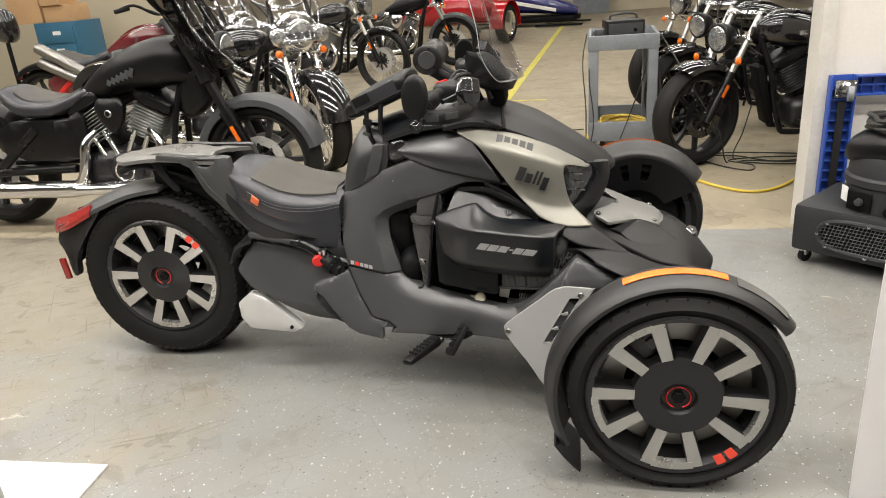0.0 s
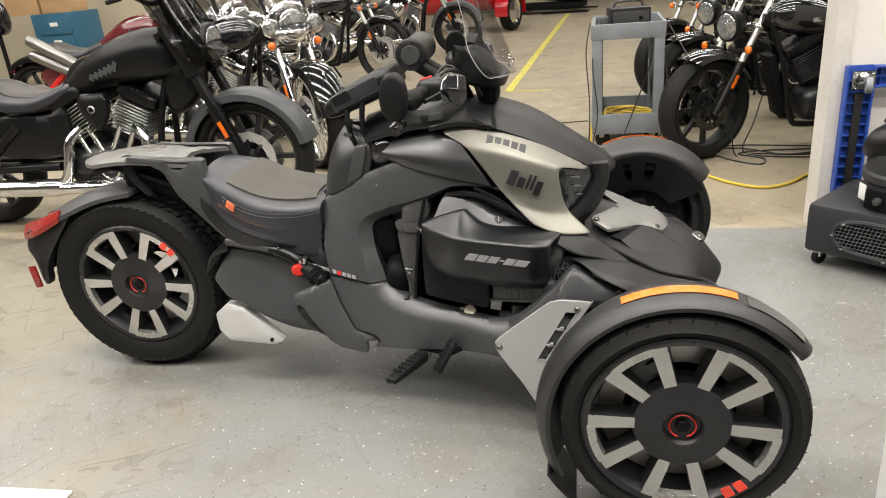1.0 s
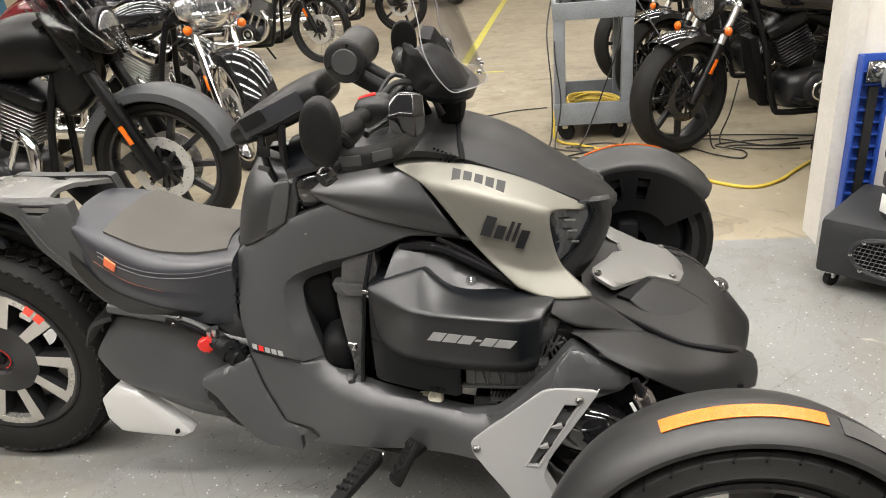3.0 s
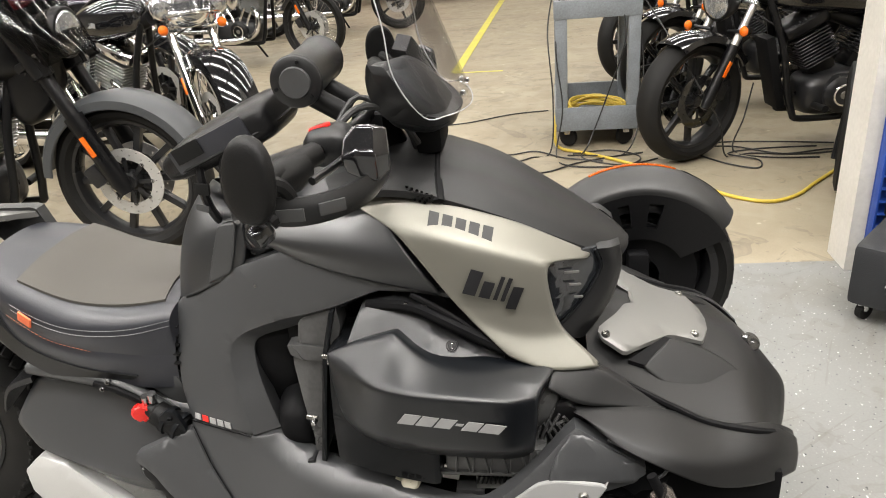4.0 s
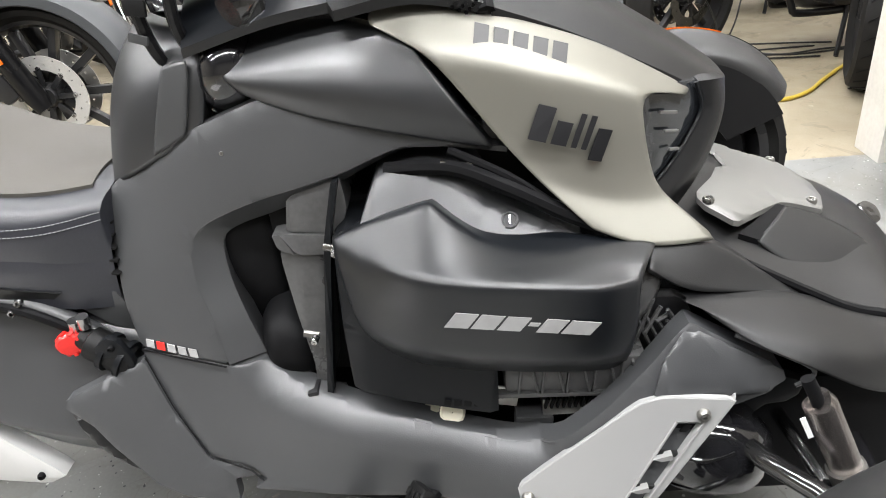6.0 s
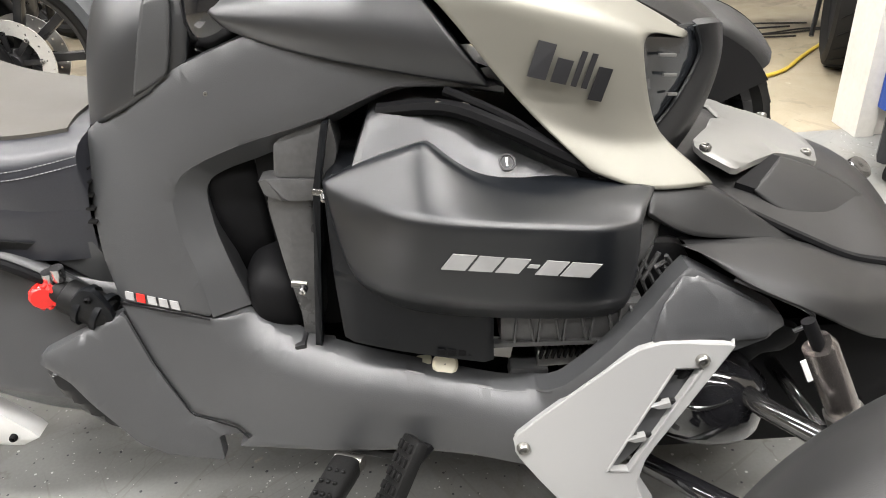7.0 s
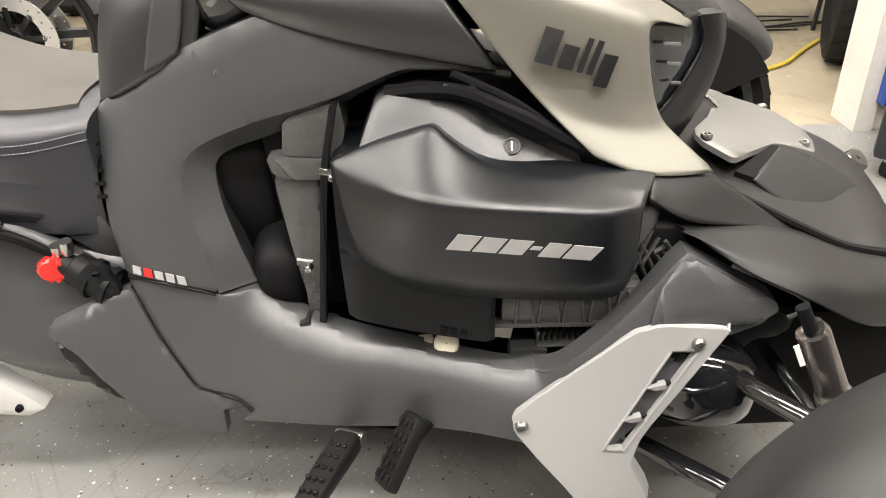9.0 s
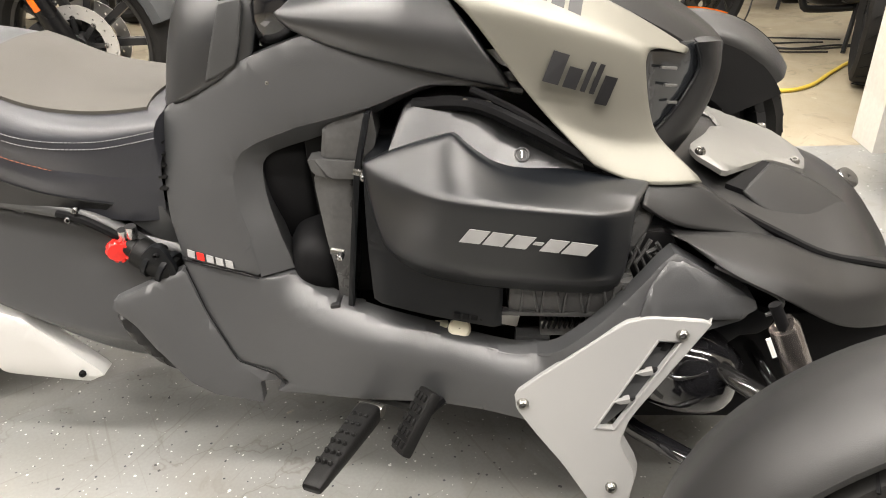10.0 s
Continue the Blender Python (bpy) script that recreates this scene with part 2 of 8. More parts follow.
THREAD = shade("seat_thread", (0.30, 0.30, 0.30), 0.7)
THREAD_RED = shade("orange_thread", (0.40, 0.12, 0.05), 0.7)
NYLON = shade("black_nylon", (0.0055, 0.0055, 0.006), 0.34, grain=350, vary=0.2, bump=0.2, blotch=7, spec=0.28)
RED = shade("red_plastic", (0.62, 0.02, 0.015), 0.35, grain=200, bump=0.03)
RED_TAPE = shade("red_tape", (0.75, 0.06, 0.03), 0.3, bump=0.0)
RED_LENS = shade("red_lens", (0.20, 0.012, 0.010), 0.15, coat=0.6, grain=150, vary=0.3)
ORANGE_LENS = shade("amber_reflector", (0.75, 0.14, 0.004), 0.25, coat=0.5, grain=320, vary=0.35, bump=0.3)
ORANGE_TAG = shade("orange_fabric_tag", (0.80, 0.17, 0.06), 0.6)
LENS = shade("headlight_reflector", (0.42, 0.43, 0.44), 0.10, metal=0.75, grain=45, vary=0.5, bump=0.5, blotch=25)
LENS_DARK = shade("dark_headlamp_glass", (0.02, 0.022, 0.025), 0.06, coat=1.0, grain=30, vary=0.4, bump=0.0)
SCREEN = film("windscreen_polycarbonate", (0.86, 0.86, 0.87))
SMOKED = film("smoked_windscreen", (0.50, 0.49, 0.48), 0.05)
GLOSS_BLACK = shade("gloss_black_paint", (0.008, 0.008, 0.009), 0.10, coat=0.8, grain=60, vary=0.1, bump=0.0, rvary=0.04)
MATTE_BLACK = shade("matte_black_paint", (0.0042, 0.0042, 0.0046), 0.34, grain=600, vary=0.12, bump=0.03, spec=0.26)
GREY_PAINT = shade("matte_grey_paint", (0.042, 0.045, 0.048), 0.4, grain=600, vary=0.1, bump=0.03)
MAROON = shade("maroon_paint", (0.11, 0.010, 0.014), 0.14, coat=0.7, grain=60, bump=0.0)
RED_PAINT = shade("red_gloss_paint", (0.40, 0.008, 0.012), 0.12, coat=0.8, grain=60, bump=0.0)
BLUE_PAINT = shade("deep_blue_paint", (0.015, 0.02, 0.12), 0.18, coat=0.6, grain=60, bump=0.0)
DECAL_SILVER = shade("silver_decal", (0.33, 0.33, 0.33), 0.4, metal=0.3, bump=0.0)
DECAL_DARK = shade("dark_decal", (0.006, 0.006, 0.007), 0.45, bump=0.0, spec=0.25)
DECAL_GREY = shade("grey_decal", (0.028, 0.028, 0.028), 0.4, bump=0.0, spec=0.4)
CREAM = shade("cream_plastic", (0.70, 0.66, 0.52), 0.45)
COPPER = shade("copper_fitting", (0.16, 0.08, 0.035), 0.4, metal=0.6)
WHITE_LABEL = shade("white_label", (0.75, 0.75, 0.73), 0.5, bump=0.0)
CART_GREY = shade("grey_cart_plastic", (0.17, 0.185, 0.20), 0.55, grain=120, vary=0.25, bump=0.15, blotch=9)
CORD_YELLOW = shade("yellow_cord", (0.50, 0.36, 0.04), 0.5, grain=200, vary=0.2)
CORD_BLACK = shade("black_cord", (0.012, 0.012, 0.012), 0.5)
TAPE_YELLOW = shade("yellow_floor_tape", (0.50, 0.45, 0.07), 0.55, grain=90, vary=0.3, bump=0.1, blotch=6)
WALL_WHITE = shade("white_wall_board", (0.66, 0.63, 0.575), 0.6, grain=90, vary=0.05, bump=0.06, blotch=1.5)
WALL_EDGE = shade("scuffed_white_trim", (0.54, 0.52, 0.475), 0.6, grain=60, vary=0.10, bump=0.2, blotch=9)
PAPER = shade("white_vinyl_sheet", (0.70, 0.69, 0.69), 0.5, grain=20, vary=0.03, bump=0.1, blotch=2)
BLUE_PLASTIC = shade("blue_dolly_plastic", (0.018, 0.06, 0.30), 0.45, grain=150, vary=0.2, bump=0.1)
# tone of the out-of-view walls, picked dark so black panels reflect less
UNSEEN_WALL = shade("unseen_grey_brown_wall", (0.20, 0.185, 0.16), 0.7, grain=60, vary=0.15, bump=0.05, blotch=1.0)
BEIGE_WALL = shade("beige_wall_paint", (0.48, 0.43, 0.32), 0.7, grain=60, vary=0.08, bump=0.05, blotch=1.0)
CARDBOARD = shade("brown_cardboard", (0.46, 0.29, 0.15), 0.8, grain=60, vary=0.15, bump=0.05)
TEAL = shade("blue_steel_cabinet", (0.03, 0.12, 0.20), 0.45, grain=60, vary=0.12, bump=0.03)
BLOWER = shade("charcoal_rotomoulded_plastic", (0.016, 0.017, 0.019), 0.6, grain=300, vary=0.35, bump=0.25, blotch=8)
CEIL = shade("dark_ceiling_deck", (0.10, 0.098, 0.092), 0.8, grain=60, vary=0.06)
DIFFUSER = glow("lamp_diffuser", (1.0, 0.95, 0.88), 6.0)
EPOXY = floor_paint("worn_grey_epoxy", (0.188, 0.189, 0.182), (0.222, 0.193, 0.138), True, 0.34, 0.5)
CONCRETE = floor_paint("stained_concrete", (0.290, 0.252, 0.180), (0.226, 0.186, 0.126), False, 0.5, 0.45)
GREEN = shade("green_plastic", (0.03, 0.30, 0.04), 0.35)


# ---------- building helpers ----------
def part(name, bm, material, parent=None, label="", crease=38):
    """Links a bmesh as one mesh object under a thing or a part."""
    bmesh.ops.recalc_face_normals(bm, faces=bm.faces[:])
    for e in bm.edges:
        e.smooth = not (len(e.link_faces) == 2 and e.calc_face_angle(0) > radians(crease))
    for f in bm.faces:
        f.smooth = True
    me = bpy.data.meshes.new(name)
    bm.to_mesh(me)
    bm.free()
    for m in material if isinstance(material, (list, tuple)) else [material]:
        me.materials.append(m)
    ob = new(name, me)
    if parent:
        ob.parent = parent
    if label:
        tagged(ob, label)
    return ob


def thing(name, label, category, at=Matrix(), group=""):
    ob = new(name)
    ob.empty_display_size = 0.1
    ob.matrix_world = at
    return tagged(ob, label, category, group)


def curve(points, n=8, closed=False):
    """A smooth line through points, n steps between two of them."""
    p = [Vector(q) for q in points]
    out, k = [], len(p)
    for i in range(k if closed else k - 1):
        a, b, c, d = (p[(i + j) % k] if closed else p[min(max(i + j, 0), k - 1)] for j in (-1, 0, 1, 2))
        for s in range(n):
            t = s / n
            out.append(0.5 * (2 * b + (c - a) * t + (2 * a - 5 * b + 4 * c - d) * t * t + (3 * b - a - 3 * c + d) * t**3))
    if not closed:
        out.append(p[-1])
    return out


def skin(bm, rings, closed=True, caps=True, material_index=0):
    """Faces between rings of points."""
    rows = [[bm.verts.new(v) for v in ring] for ring in rings]
    n = len(rows[0])
    for a, b in zip(rows, rows[1:]):
        for i in range(n if closed else n - 1):
            f = bm.faces.new((a[i], a[(i + 1) % n], b[(i + 1) % n], b[i]))
            f.material_index = material_index
    if caps and closed:
        bm.faces.new(rows[0][::-1]).material_index = material_index
        bm.faces.new(rows[-1]).material_index = material_index
    return bm


def tube(points, r, seg=10, bm=None, ring=False):
    """A round bar along points; r one radius or one for each point."""
    bm = bm or bmesh.new()
    p = [Vector(q) for q in points]
    n = len(p)
    rr = r if isinstance(r, (list, tuple)) else [r] * n
    rings, up = [], None
    for i in range(n):
        if ring:
            d = (p[(i + 1) % n] - p[i - 1]).normalized()
        else:
            d = (p[min(i + 1, n - 1)] - p[max(i - 1, 0)]).normalized()
        if up is None:
            up = Vector((0, 0, 1)) if abs(d.z) < 0.9 else Vector((1, 0, 0))
        side = d.cross(up).normalized()
        up = side.cross(d).normalized()
        rings.append([p[i] + rr[i] * (math.cos(a) * side + math.sin(a) * up) for a in (2 * math.pi * k / seg for k in range(seg))])
    if ring:
        rings.append(rings[0])
        skin(bm, rings, caps=False)
        bmesh.ops.remove_doubles(bm, verts=bm.verts[:], dist=1e-5)
        return bm
    return skin(bm, rings)


def lathe(profile, seg=48, bm=None, a0=0.0, a1=360.0, closed=False, turn=None):
    """A profile of (y, radius) turned round the y axis; closed: the profile is a loop."""
    bm = bm or bmesh.new()
    full = abs(a1 - a0) >= 360
    steps = seg if full else seg + 1
    rows = []
    for k in range(steps):
        a = radians(a0 + (a1 - a0) * k / seg)
        rows.append([bm.verts.new((turn @ Vector((r * math.cos(a), y, r * math.sin(a)))) if turn else (r * math.cos(a), y, r * math.sin(a))) for y, r in profile])
    m = len(profile)
    for k in range(seg):
        A, B = rows[k], rows[(k + 1) % steps]
        for i in range(m if closed else m - 1):
            bm.faces.new((A[i], A[(i + 1) % m], B[(i + 1) % m], B[i]))
    if closed and not full:
        bm.faces.new(rows[0])
        bm.faces.new(rows[-1][::-1])
    return bm


def box(sx, sy, sz, at=(0, 0, 0), bevel=0.0, rot=(0, 0, 0), bm=None, seg=2):
    """A box with its middle at a place, its edges rounded."""
    own = bmesh.new()
    bmesh.ops.create_cube(own, size=1)
    bmesh.ops.scale(own, vec=(sx, sy, sz), verts=own.verts[:])
    if bevel:
        bmesh.ops.bevel(own, geom=own.edges[:], offset=bevel, segments=seg, affect="EDGES", profile=0.6)
    bmesh.ops.transform(own, matrix=pose(*at, *rot), verts=own.verts[:])
    return merge(bm, own) if bm else own


def merge(bm, other, m=None):
    if m:
        bmesh.ops.transform(other, matrix=m, verts=other.verts[:])
    me = bpy.data.meshes.new("join")
    other.to_mesh(me)
    other.free()
    bm.from_mesh(me)
    bpy.data.meshes.remove(me)
    return bm


def moved(bm, m):
    bmesh.ops.transform(bm, matrix=m, verts=bm.verts[:])
    return bm


def mirrored(bm):
    """A copy on the other side of the long axis."""
    out = bm.copy()
    for v in out.verts:
        v.co.y = -v.co.y
    bmesh.ops.reverse_faces(out, faces=out.faces[:])
    return out


def plate(outline, thick, bevel=0.0, at=None):
    """A flat plate: an outline of (x, z), its front at y = 0, thick to +y, edges rounded."""
    bm = bmesh.new()
    f = bm.faces.new([bm.verts.new((x, 0, z)) for x, z in outline])
    got = bmesh.ops.extrude_face_region(bm, geom=[f])
    bmesh.ops.translate(bm, vec=(0, thick, 0), verts=[v for v in got["geom"] if isinstance(v, bmesh.types.BMVert)])
    if bevel:
        bmesh.ops.bevel(bm, geom=bm.edges[:], offset=bevel, segments=2, affect="EDGES", profile=0.6)
    return moved(bm, at) if at else bm


def flat(outline, holes, thick, at=None, bevel=0.0):
    """A plate in x and z with holes through it, its front at y = 0, thick to +y."""
    bm = bmesh.new()
    edges = []
    for loop in [outline, *holes]:
        vs = [bm.verts.new((x, 0, z)) for x, z in loop]
        edges += [bm.edges.new((a, b)) for a, b in zip(vs, vs[1:] + vs[:1])]
    bmesh.ops.triangle_fill(bm, use_beauty=True, edges=edges)
    bmesh.ops.dissolve_limit(bm, angle_limit=0.01, verts=bm.verts[:], edges=bm.edges[:]) if not holes else None
    got = bmesh.ops.extrude_face_region(bm, geom=bm.faces[:])
    bmesh.ops.translate(bm, vec=(0, thick, 0), verts=[v for v in got["geom"] if isinstance(v, bmesh.types.BMVert)])
    return moved(bm, at) if at else bm


def facets(planes, k=110.0):
    """A sheet of flat faces with softly rounded edges: planes as three (x, z, y) points each."""
    eqs = []
    for p in planes:
        a = np.array([[x, z, 1] for x, z, _ in p], float)
        eqs.append(np.linalg.solve(a, np.array([y for *_, y in p], float)))
    e = np.array(eqs)

    def sheet(x, z):
        v = e @ (x, z, 1)
        top = v.max()
        return float(top + np.log(np.exp(k * (v - top)).sum()) / k)

    return sheet


def circle(x, z, r, n=12):
    return [(x + r * math.cos(2 * math.pi * i / n), z + r * math.sin(2 * math.pi * i / n)) for i in range(n)]


def spline(ctrl, stiff=1.5e-4):
    """A smooth sheet y(x, z) through a few (x, z, y); stiff: how far it may pass them by."""
    c = np.array(ctrl, float)
    p, n = c[:, :2], len(c)
    kern = lambda r: r**3  # noqa: E731
    a = np.zeros((n + 3, n + 3))
    a[:n, :n] = kern(np.linalg.norm(p[:, None] - p[None], axis=-1)) + np.eye(n) * stiff
    a[:n, n], a[n, :n] = 1, 1
    a[:n, n + 1 :], a[n + 1 :, :n] = p, p.T
    w = np.linalg.solve(a, np.r_[c[:, 2], 0, 0, 0])
    return lambda x, z: float(kern(np.hypot(p[:, 0] - x, p[:, 1] - z)) @ w[:n] + w[n] + w[n + 1] * x + w[n + 2] * z)


def soften(outline, cut=0.3, rounds=2):
    """Rounds the corners of an outline."""
    pts = [Vector(q) for q in outline]
    for _ in range(rounds):
        out = []
        for i, p in enumerate(pts):
            a, b = pts[i - 1], pts[(i + 1) % len(pts)]
            c = min(cut, 0.012 / max((p - a).length, 1e-6)) if _ else cut
            d = min(cut, 0.012 / max((p - b).length, 1e-6)) if _ else cut
            out += [p.lerp(a, c), p.lerp(b, d)]
        pts = out
    return [tuple(p) for p in pts]


def shell(outline, sheet, thick=0.012, step=0.03, lip=0.006, lipw=0.012, cut=0.22, holes=(), chamfer=None):
    """A moulded panel: an outline in side view laid on a sheet y(x, z), its rim rolled in by lip."""
    line = [Vector(q) for q in soften(outline, cut, 1)] if cut else [Vector(q) for q in outline]
    bm = bmesh.new()
    rings = [line] + [[Vector(q) for q in loop] for loop in holes]
    if holes:
        edges = []
        for loop in rings:
            vs = [bm.verts.new((p.x, 0, p.y)) for p in loop]
            edges += [bm.edges.new((a, b)) for a, b in zip(vs, vs[1:] + vs[:1])]
        bmesh.ops.triangle_fill(bm, use_beauty=True, edges=edges)
    else:
        bm.faces.new([bm.verts.new((p.x, 0, p.y)) for p in line])
    for f in bm.faces:
        f.normal_update()
        if f.normal.y > 0:
            f.normal_flip()
    if lip and not holes:
        bmesh.ops.inset_region(bm, faces=bm.faces[:], thickness=lipw * 0.35, use_even_offset=True)
        mid = [g for g in bm.faces if len(g.verts) == len(line) and len(line) > 4] or bm.faces[:]
        bmesh.ops.inset_region(bm, faces=mid, thickness=lipw * 0.65, use_even_offset=True)
    bmesh.ops.triangulate(bm, faces=bm.faces[:])
    xs, zs = [p.x for p in line], [p.y for p in line]
    for axis, low, high in ((0, min(xs), max(xs)), (2, min(zs), max(zs))):
        k = math.ceil(low / step)
        while k * step < high:
            co, no = [0, 0, 0], [0, 0, 0]
            co[axis], no[axis] = k * step, 1
            bmesh.ops.bisect_plane(bm, geom=bm.verts[:] + bm.edges[:] + bm.faces[:], plane_co=co, plane_no=no, dist=1e-5)
            k += 1

    segs = [ab for loop in rings for ab in zip(loop, loop[1:] + loop[:1])]

    def rim(q):
        return along(q, segs)

    def near(q, pts):
        pts = [Vector(c) for c in pts]
        return along(q, list(zip(pts, pts[1:])))

    def along(q, some):
        best = 9.0
        for a, b in some:
            ab = b - a
            t = max(0.0, min(1.0, (q - a).dot(ab) / max(ab.length_squared, 1e-12)))
            best = min(best, (q - a - ab * t).length_squared)
        return math.sqrt(best)

    for v in bm.verts:
        q = Vector((v.co.x, v.co.z))
        v.co.y = sheet(q.x, q.y) + (lip * max(0.0, 1 - rim(q) / lipw) ** 2 if lip else 0)
        if chamfer:
            line_, wide, deep = chamfer
            v.co.y += deep * max(0.0, 1 - near(q, line_) / wide) ** 2
    got = bmesh.ops.extrude_face_region(bm, geom=bm.faces[:])
    bmesh.ops.translate(bm, vec=(0, thick, 0), verts=[v for v in got["geom"] if isinstance(v, bmesh.types.BMVert)])
    return bm


def patch(rails, nu=6, nv=5, thick=0.008, down=(0, 0, -1)):
    """A moulded skin over rails of points (as many points each), given a thickness."""
    rows = [curve(r, nu) for r in rails]
    cols = [curve([row[i] for row in rows], nv) for i in range(len(rows[0]))]
    bm = bmesh.new()
    grid = [[bm.verts.new(p) for p in col] for col in cols]
    for a, b in zip(grid, grid[1:]):
        for i in range(len(a) - 1):
            bm.faces.new((a[i], a[i + 1], b[i + 1], b[i]))
    got = bmesh.ops.extrude_face_region(bm, geom=bm.faces[:])
    bmesh.ops.translate(bm, vec=Vector(down) * thick, verts=[v for v in got["geom"] if isinstance(v, bmesh.types.BMVert)])
    return bm


def body(sections, seg=20, n=4, power=2.4):
    """A rounded solid along x: sections of (x, y, z, half width, half height)."""
    line = curve([Vector((s[0], s[1], s[2])) for s in sections], n)
    half = curve([Vector((s[3], s[4], 0)) for s in sections], n)
    rings = []
    for p, h in zip(line, half):
        ring = []
        for k in range(seg):
            a = 2 * math.pi * k / seg
            c, s = math.cos(a), math.sin(a)
            ring.append((p.x, p.y + max(h.x, 0.002) * math.copysign(abs(c) ** (2 / power), c), p.z + max(h.y, 0.002) * math.copysign(abs(s) ** (2 / power), s)))
        rings.append(ring)
    return skin(bmesh.new(), rings)


def bars(parent, sheet, corners, glyphs, material, lift=0.0025, lean=0.0, thick=0.0015, label=""):
    """Plain bars in the place of lettering, one a letter: corners (x, z) from lower left round; glyphs (from, to, foot, head) in parts of the field."""
    ll, ul, ur, lr = (Vector(c) for c in corners)
    for a, b, v0, v1 in glyphs:
        bm, lower, upper = bmesh.new(), [], []
        for q, v in ((a, v0), (b, v0), (b, v1), (a, v1)):
            p = ll.lerp(lr, q).lerp(ul.lerp(ur, q), v)
            x = p.x + lean * (v - 0.5)
            lower.append(bm.verts.new((x, sheet(x, p.y) - lift, p.y)))
            upper.append(bm.verts.new((x, sheet(x, p.y) - lift + thick, p.y)))
        bm.faces.new(lower)
        bm.faces.new(upper[::-1])
        for i in range(4):
            bm.faces.new((lower[i], upper[i], upper[(i + 1) % 4], lower[(i + 1) % 4]))
        part("lettering_bar", bm, material, parent, label)


def screw(at, r=0.008, axis="y"):
    """A button head screw with a socket, facing -y, or up."""
    bm = lathe([(0.003, 0.0), (0.003, r * 0.45), (-0.003, r * 0.5), (-0.004, r * 0.75), (-0.001, r), (0.004, r)], 14)
    return moved(bm, pose(*at, 0, 0, 0) if axis == "y" else pose(*at, 90, 0, 0))


def cage(name, faces, material, parent, label="", thick=0.02, inward=(0, 1, 0), creases=(), rim=0.7, levels=3, pair=True):
    """A smooth moulded panel from a few corner points: faces as loops of points, creases as (a, b, sharpness)."""
    bm, made = bmesh.new(), {}

    def vert(q):
        q = tuple(q)
        if q not in made:
            made[q] = bm.verts.new(q)
        return made[q]

    for loop in faces:
        bm.faces.new([vert(q) for q in loop])
    bmesh.ops.recalc_face_normals(bm, faces=bm.faces[:])
    soft = bm.edges.layers.float.new("crease_edge")
    for a, b, s in creases:
        e = bm.edges.get((vert(a), vert(b)))
        if e:
            e[soft] = s
    point = bm.verts.layers.float.new("crease_vert")
    for v in bm.verts:
        if len(v.link_faces) == 1:
            v[point] = rim
    edge = [e for e in bm.edges if e.is_boundary]
    for e in edge:
        e[soft] = rim
    got = bmesh.ops.extrude_face_region(bm, geom=bm.faces[:])
    bmesh.ops.translate(bm, vec=Vector(inward) * thick, verts=[v for v in got["geom"] if isinstance(v, bmesh.types.BMVert)])
    obs = []
    for flip in (False, True) if pair else (False,):
        one = mirrored(bm) if flip else bm.copy()
        ob = part(name, one, material, parent, label, 180)
        sub = ob.modifiers.new("smooth", "SUBSURF")
        sub.levels = sub.render_levels = levels
        obs.append(ob)
    bm.free()
    return obs


def grid(rows):
    """The faces of a net of points, row by row."""
    return [(a[i], a[i + 1], b[i + 1], b[i]) for a, b in zip(rows, rows[1:]) for i in range(len(a) - 1)]


def line_of(row, s, i0=0, i1=99):
    """The edges along a row of points, with one sharpness."""
    return [(a, b, s) for k, (a, b) in enumerate(zip(row, row[1:])) if i0 <= k < i1]


# ---------- the workshop ----------
def slab(name, x0, x1, y0, y1, z0, z1, material, label, category, parent=None, cells=0):
    bm = box(x1 - x0, y1 - y0, z1 - z0, ((x0 + x1) / 2, (y0 + y1) / 2, (z0 + z1) / 2))
    return tagged(part(name, bm, material, parent), label, category, kind="structure")


EDGE = 1.2  # where the grey coating ends
slab("floor", -9.0, 6.5, -8.0, EDGE, -0.1, 0.0, EPOXY, "worn grey epoxy floor with paint flecks and scuffs", "floor")
slab("floor_concrete", -9.0, 6.5, EDGE, 17.5, -0.1, -0.001, CONCRETE, "stained bare concrete floor with tan patches", "floor")
slab("wall_north", -9.2, 6.7, 17.5, 17.7, 0, CEILING, BEIGE_WALL, "beige painted far workshop wall", "wall")
# south, west and east walls are unseen; they close the room and damp bounce
slab("wall_south", -9.2, 6.7, -8.2, -8.0, 0, CEILING, UNSEEN_WALL, "unseen grey-brown wall, added dark to cut reflections", "wall")
slab("wall_west", -9.2, -9.0, -8.0, 17.5, 0, CEILING, UNSEEN_WALL, "unseen grey-brown side wall, added dark to cut reflections", "wall")
slab("wall_east", 6.5, 6.7, -8.0, 17.5, 0, CEILING, UNSEEN_WALL, "unseen grey-brown side wall, added dark to cut reflections", "wall")
slab("ceiling", -9.2, 6.7, -8.2, 17.7, CEILING, CEILING + 0.1, CEIL, "dark workshop ceiling deck", "ceiling")
wall = slab("wall_partition", 2.56, 6.5, 1.14, 1.26, 0, CEILING, WALL_WHITE, "white partition wall with a scuffed end", "wall")
slab("trim", 2.50, 2.56, 1.125, 1.275, 0, CEILING, WALL_EDGE, "scuffed white end trim of the partition wall", "trim")

lamp_thing = thing("ceiling_light", "white fluorescent ceiling light with a bright diffuser", "ceiling light", pose(LAMPS[0][0], LAMPS[0][1], CEILING), "ceiling lights")
bm = bmesh.new()
for sx, sy, x, y in ((2.5, 0.03, 0, 0.17), (2.5, 0.03, 0, -0.17), (0.03, 0.31, 1.235, 0), (0.03, 0.31, -1.235, 0)):
    box(sx, sy, 0.08, (x, y, -0.045), 0.004, bm=bm)
part("frame", bm, WALL_WHITE, lamp_thing)
part("diffuser", box(2.42, 0.30, 0.02, (0, 0, -0.055), 0.006), DIFFUSER, lamp_thing)
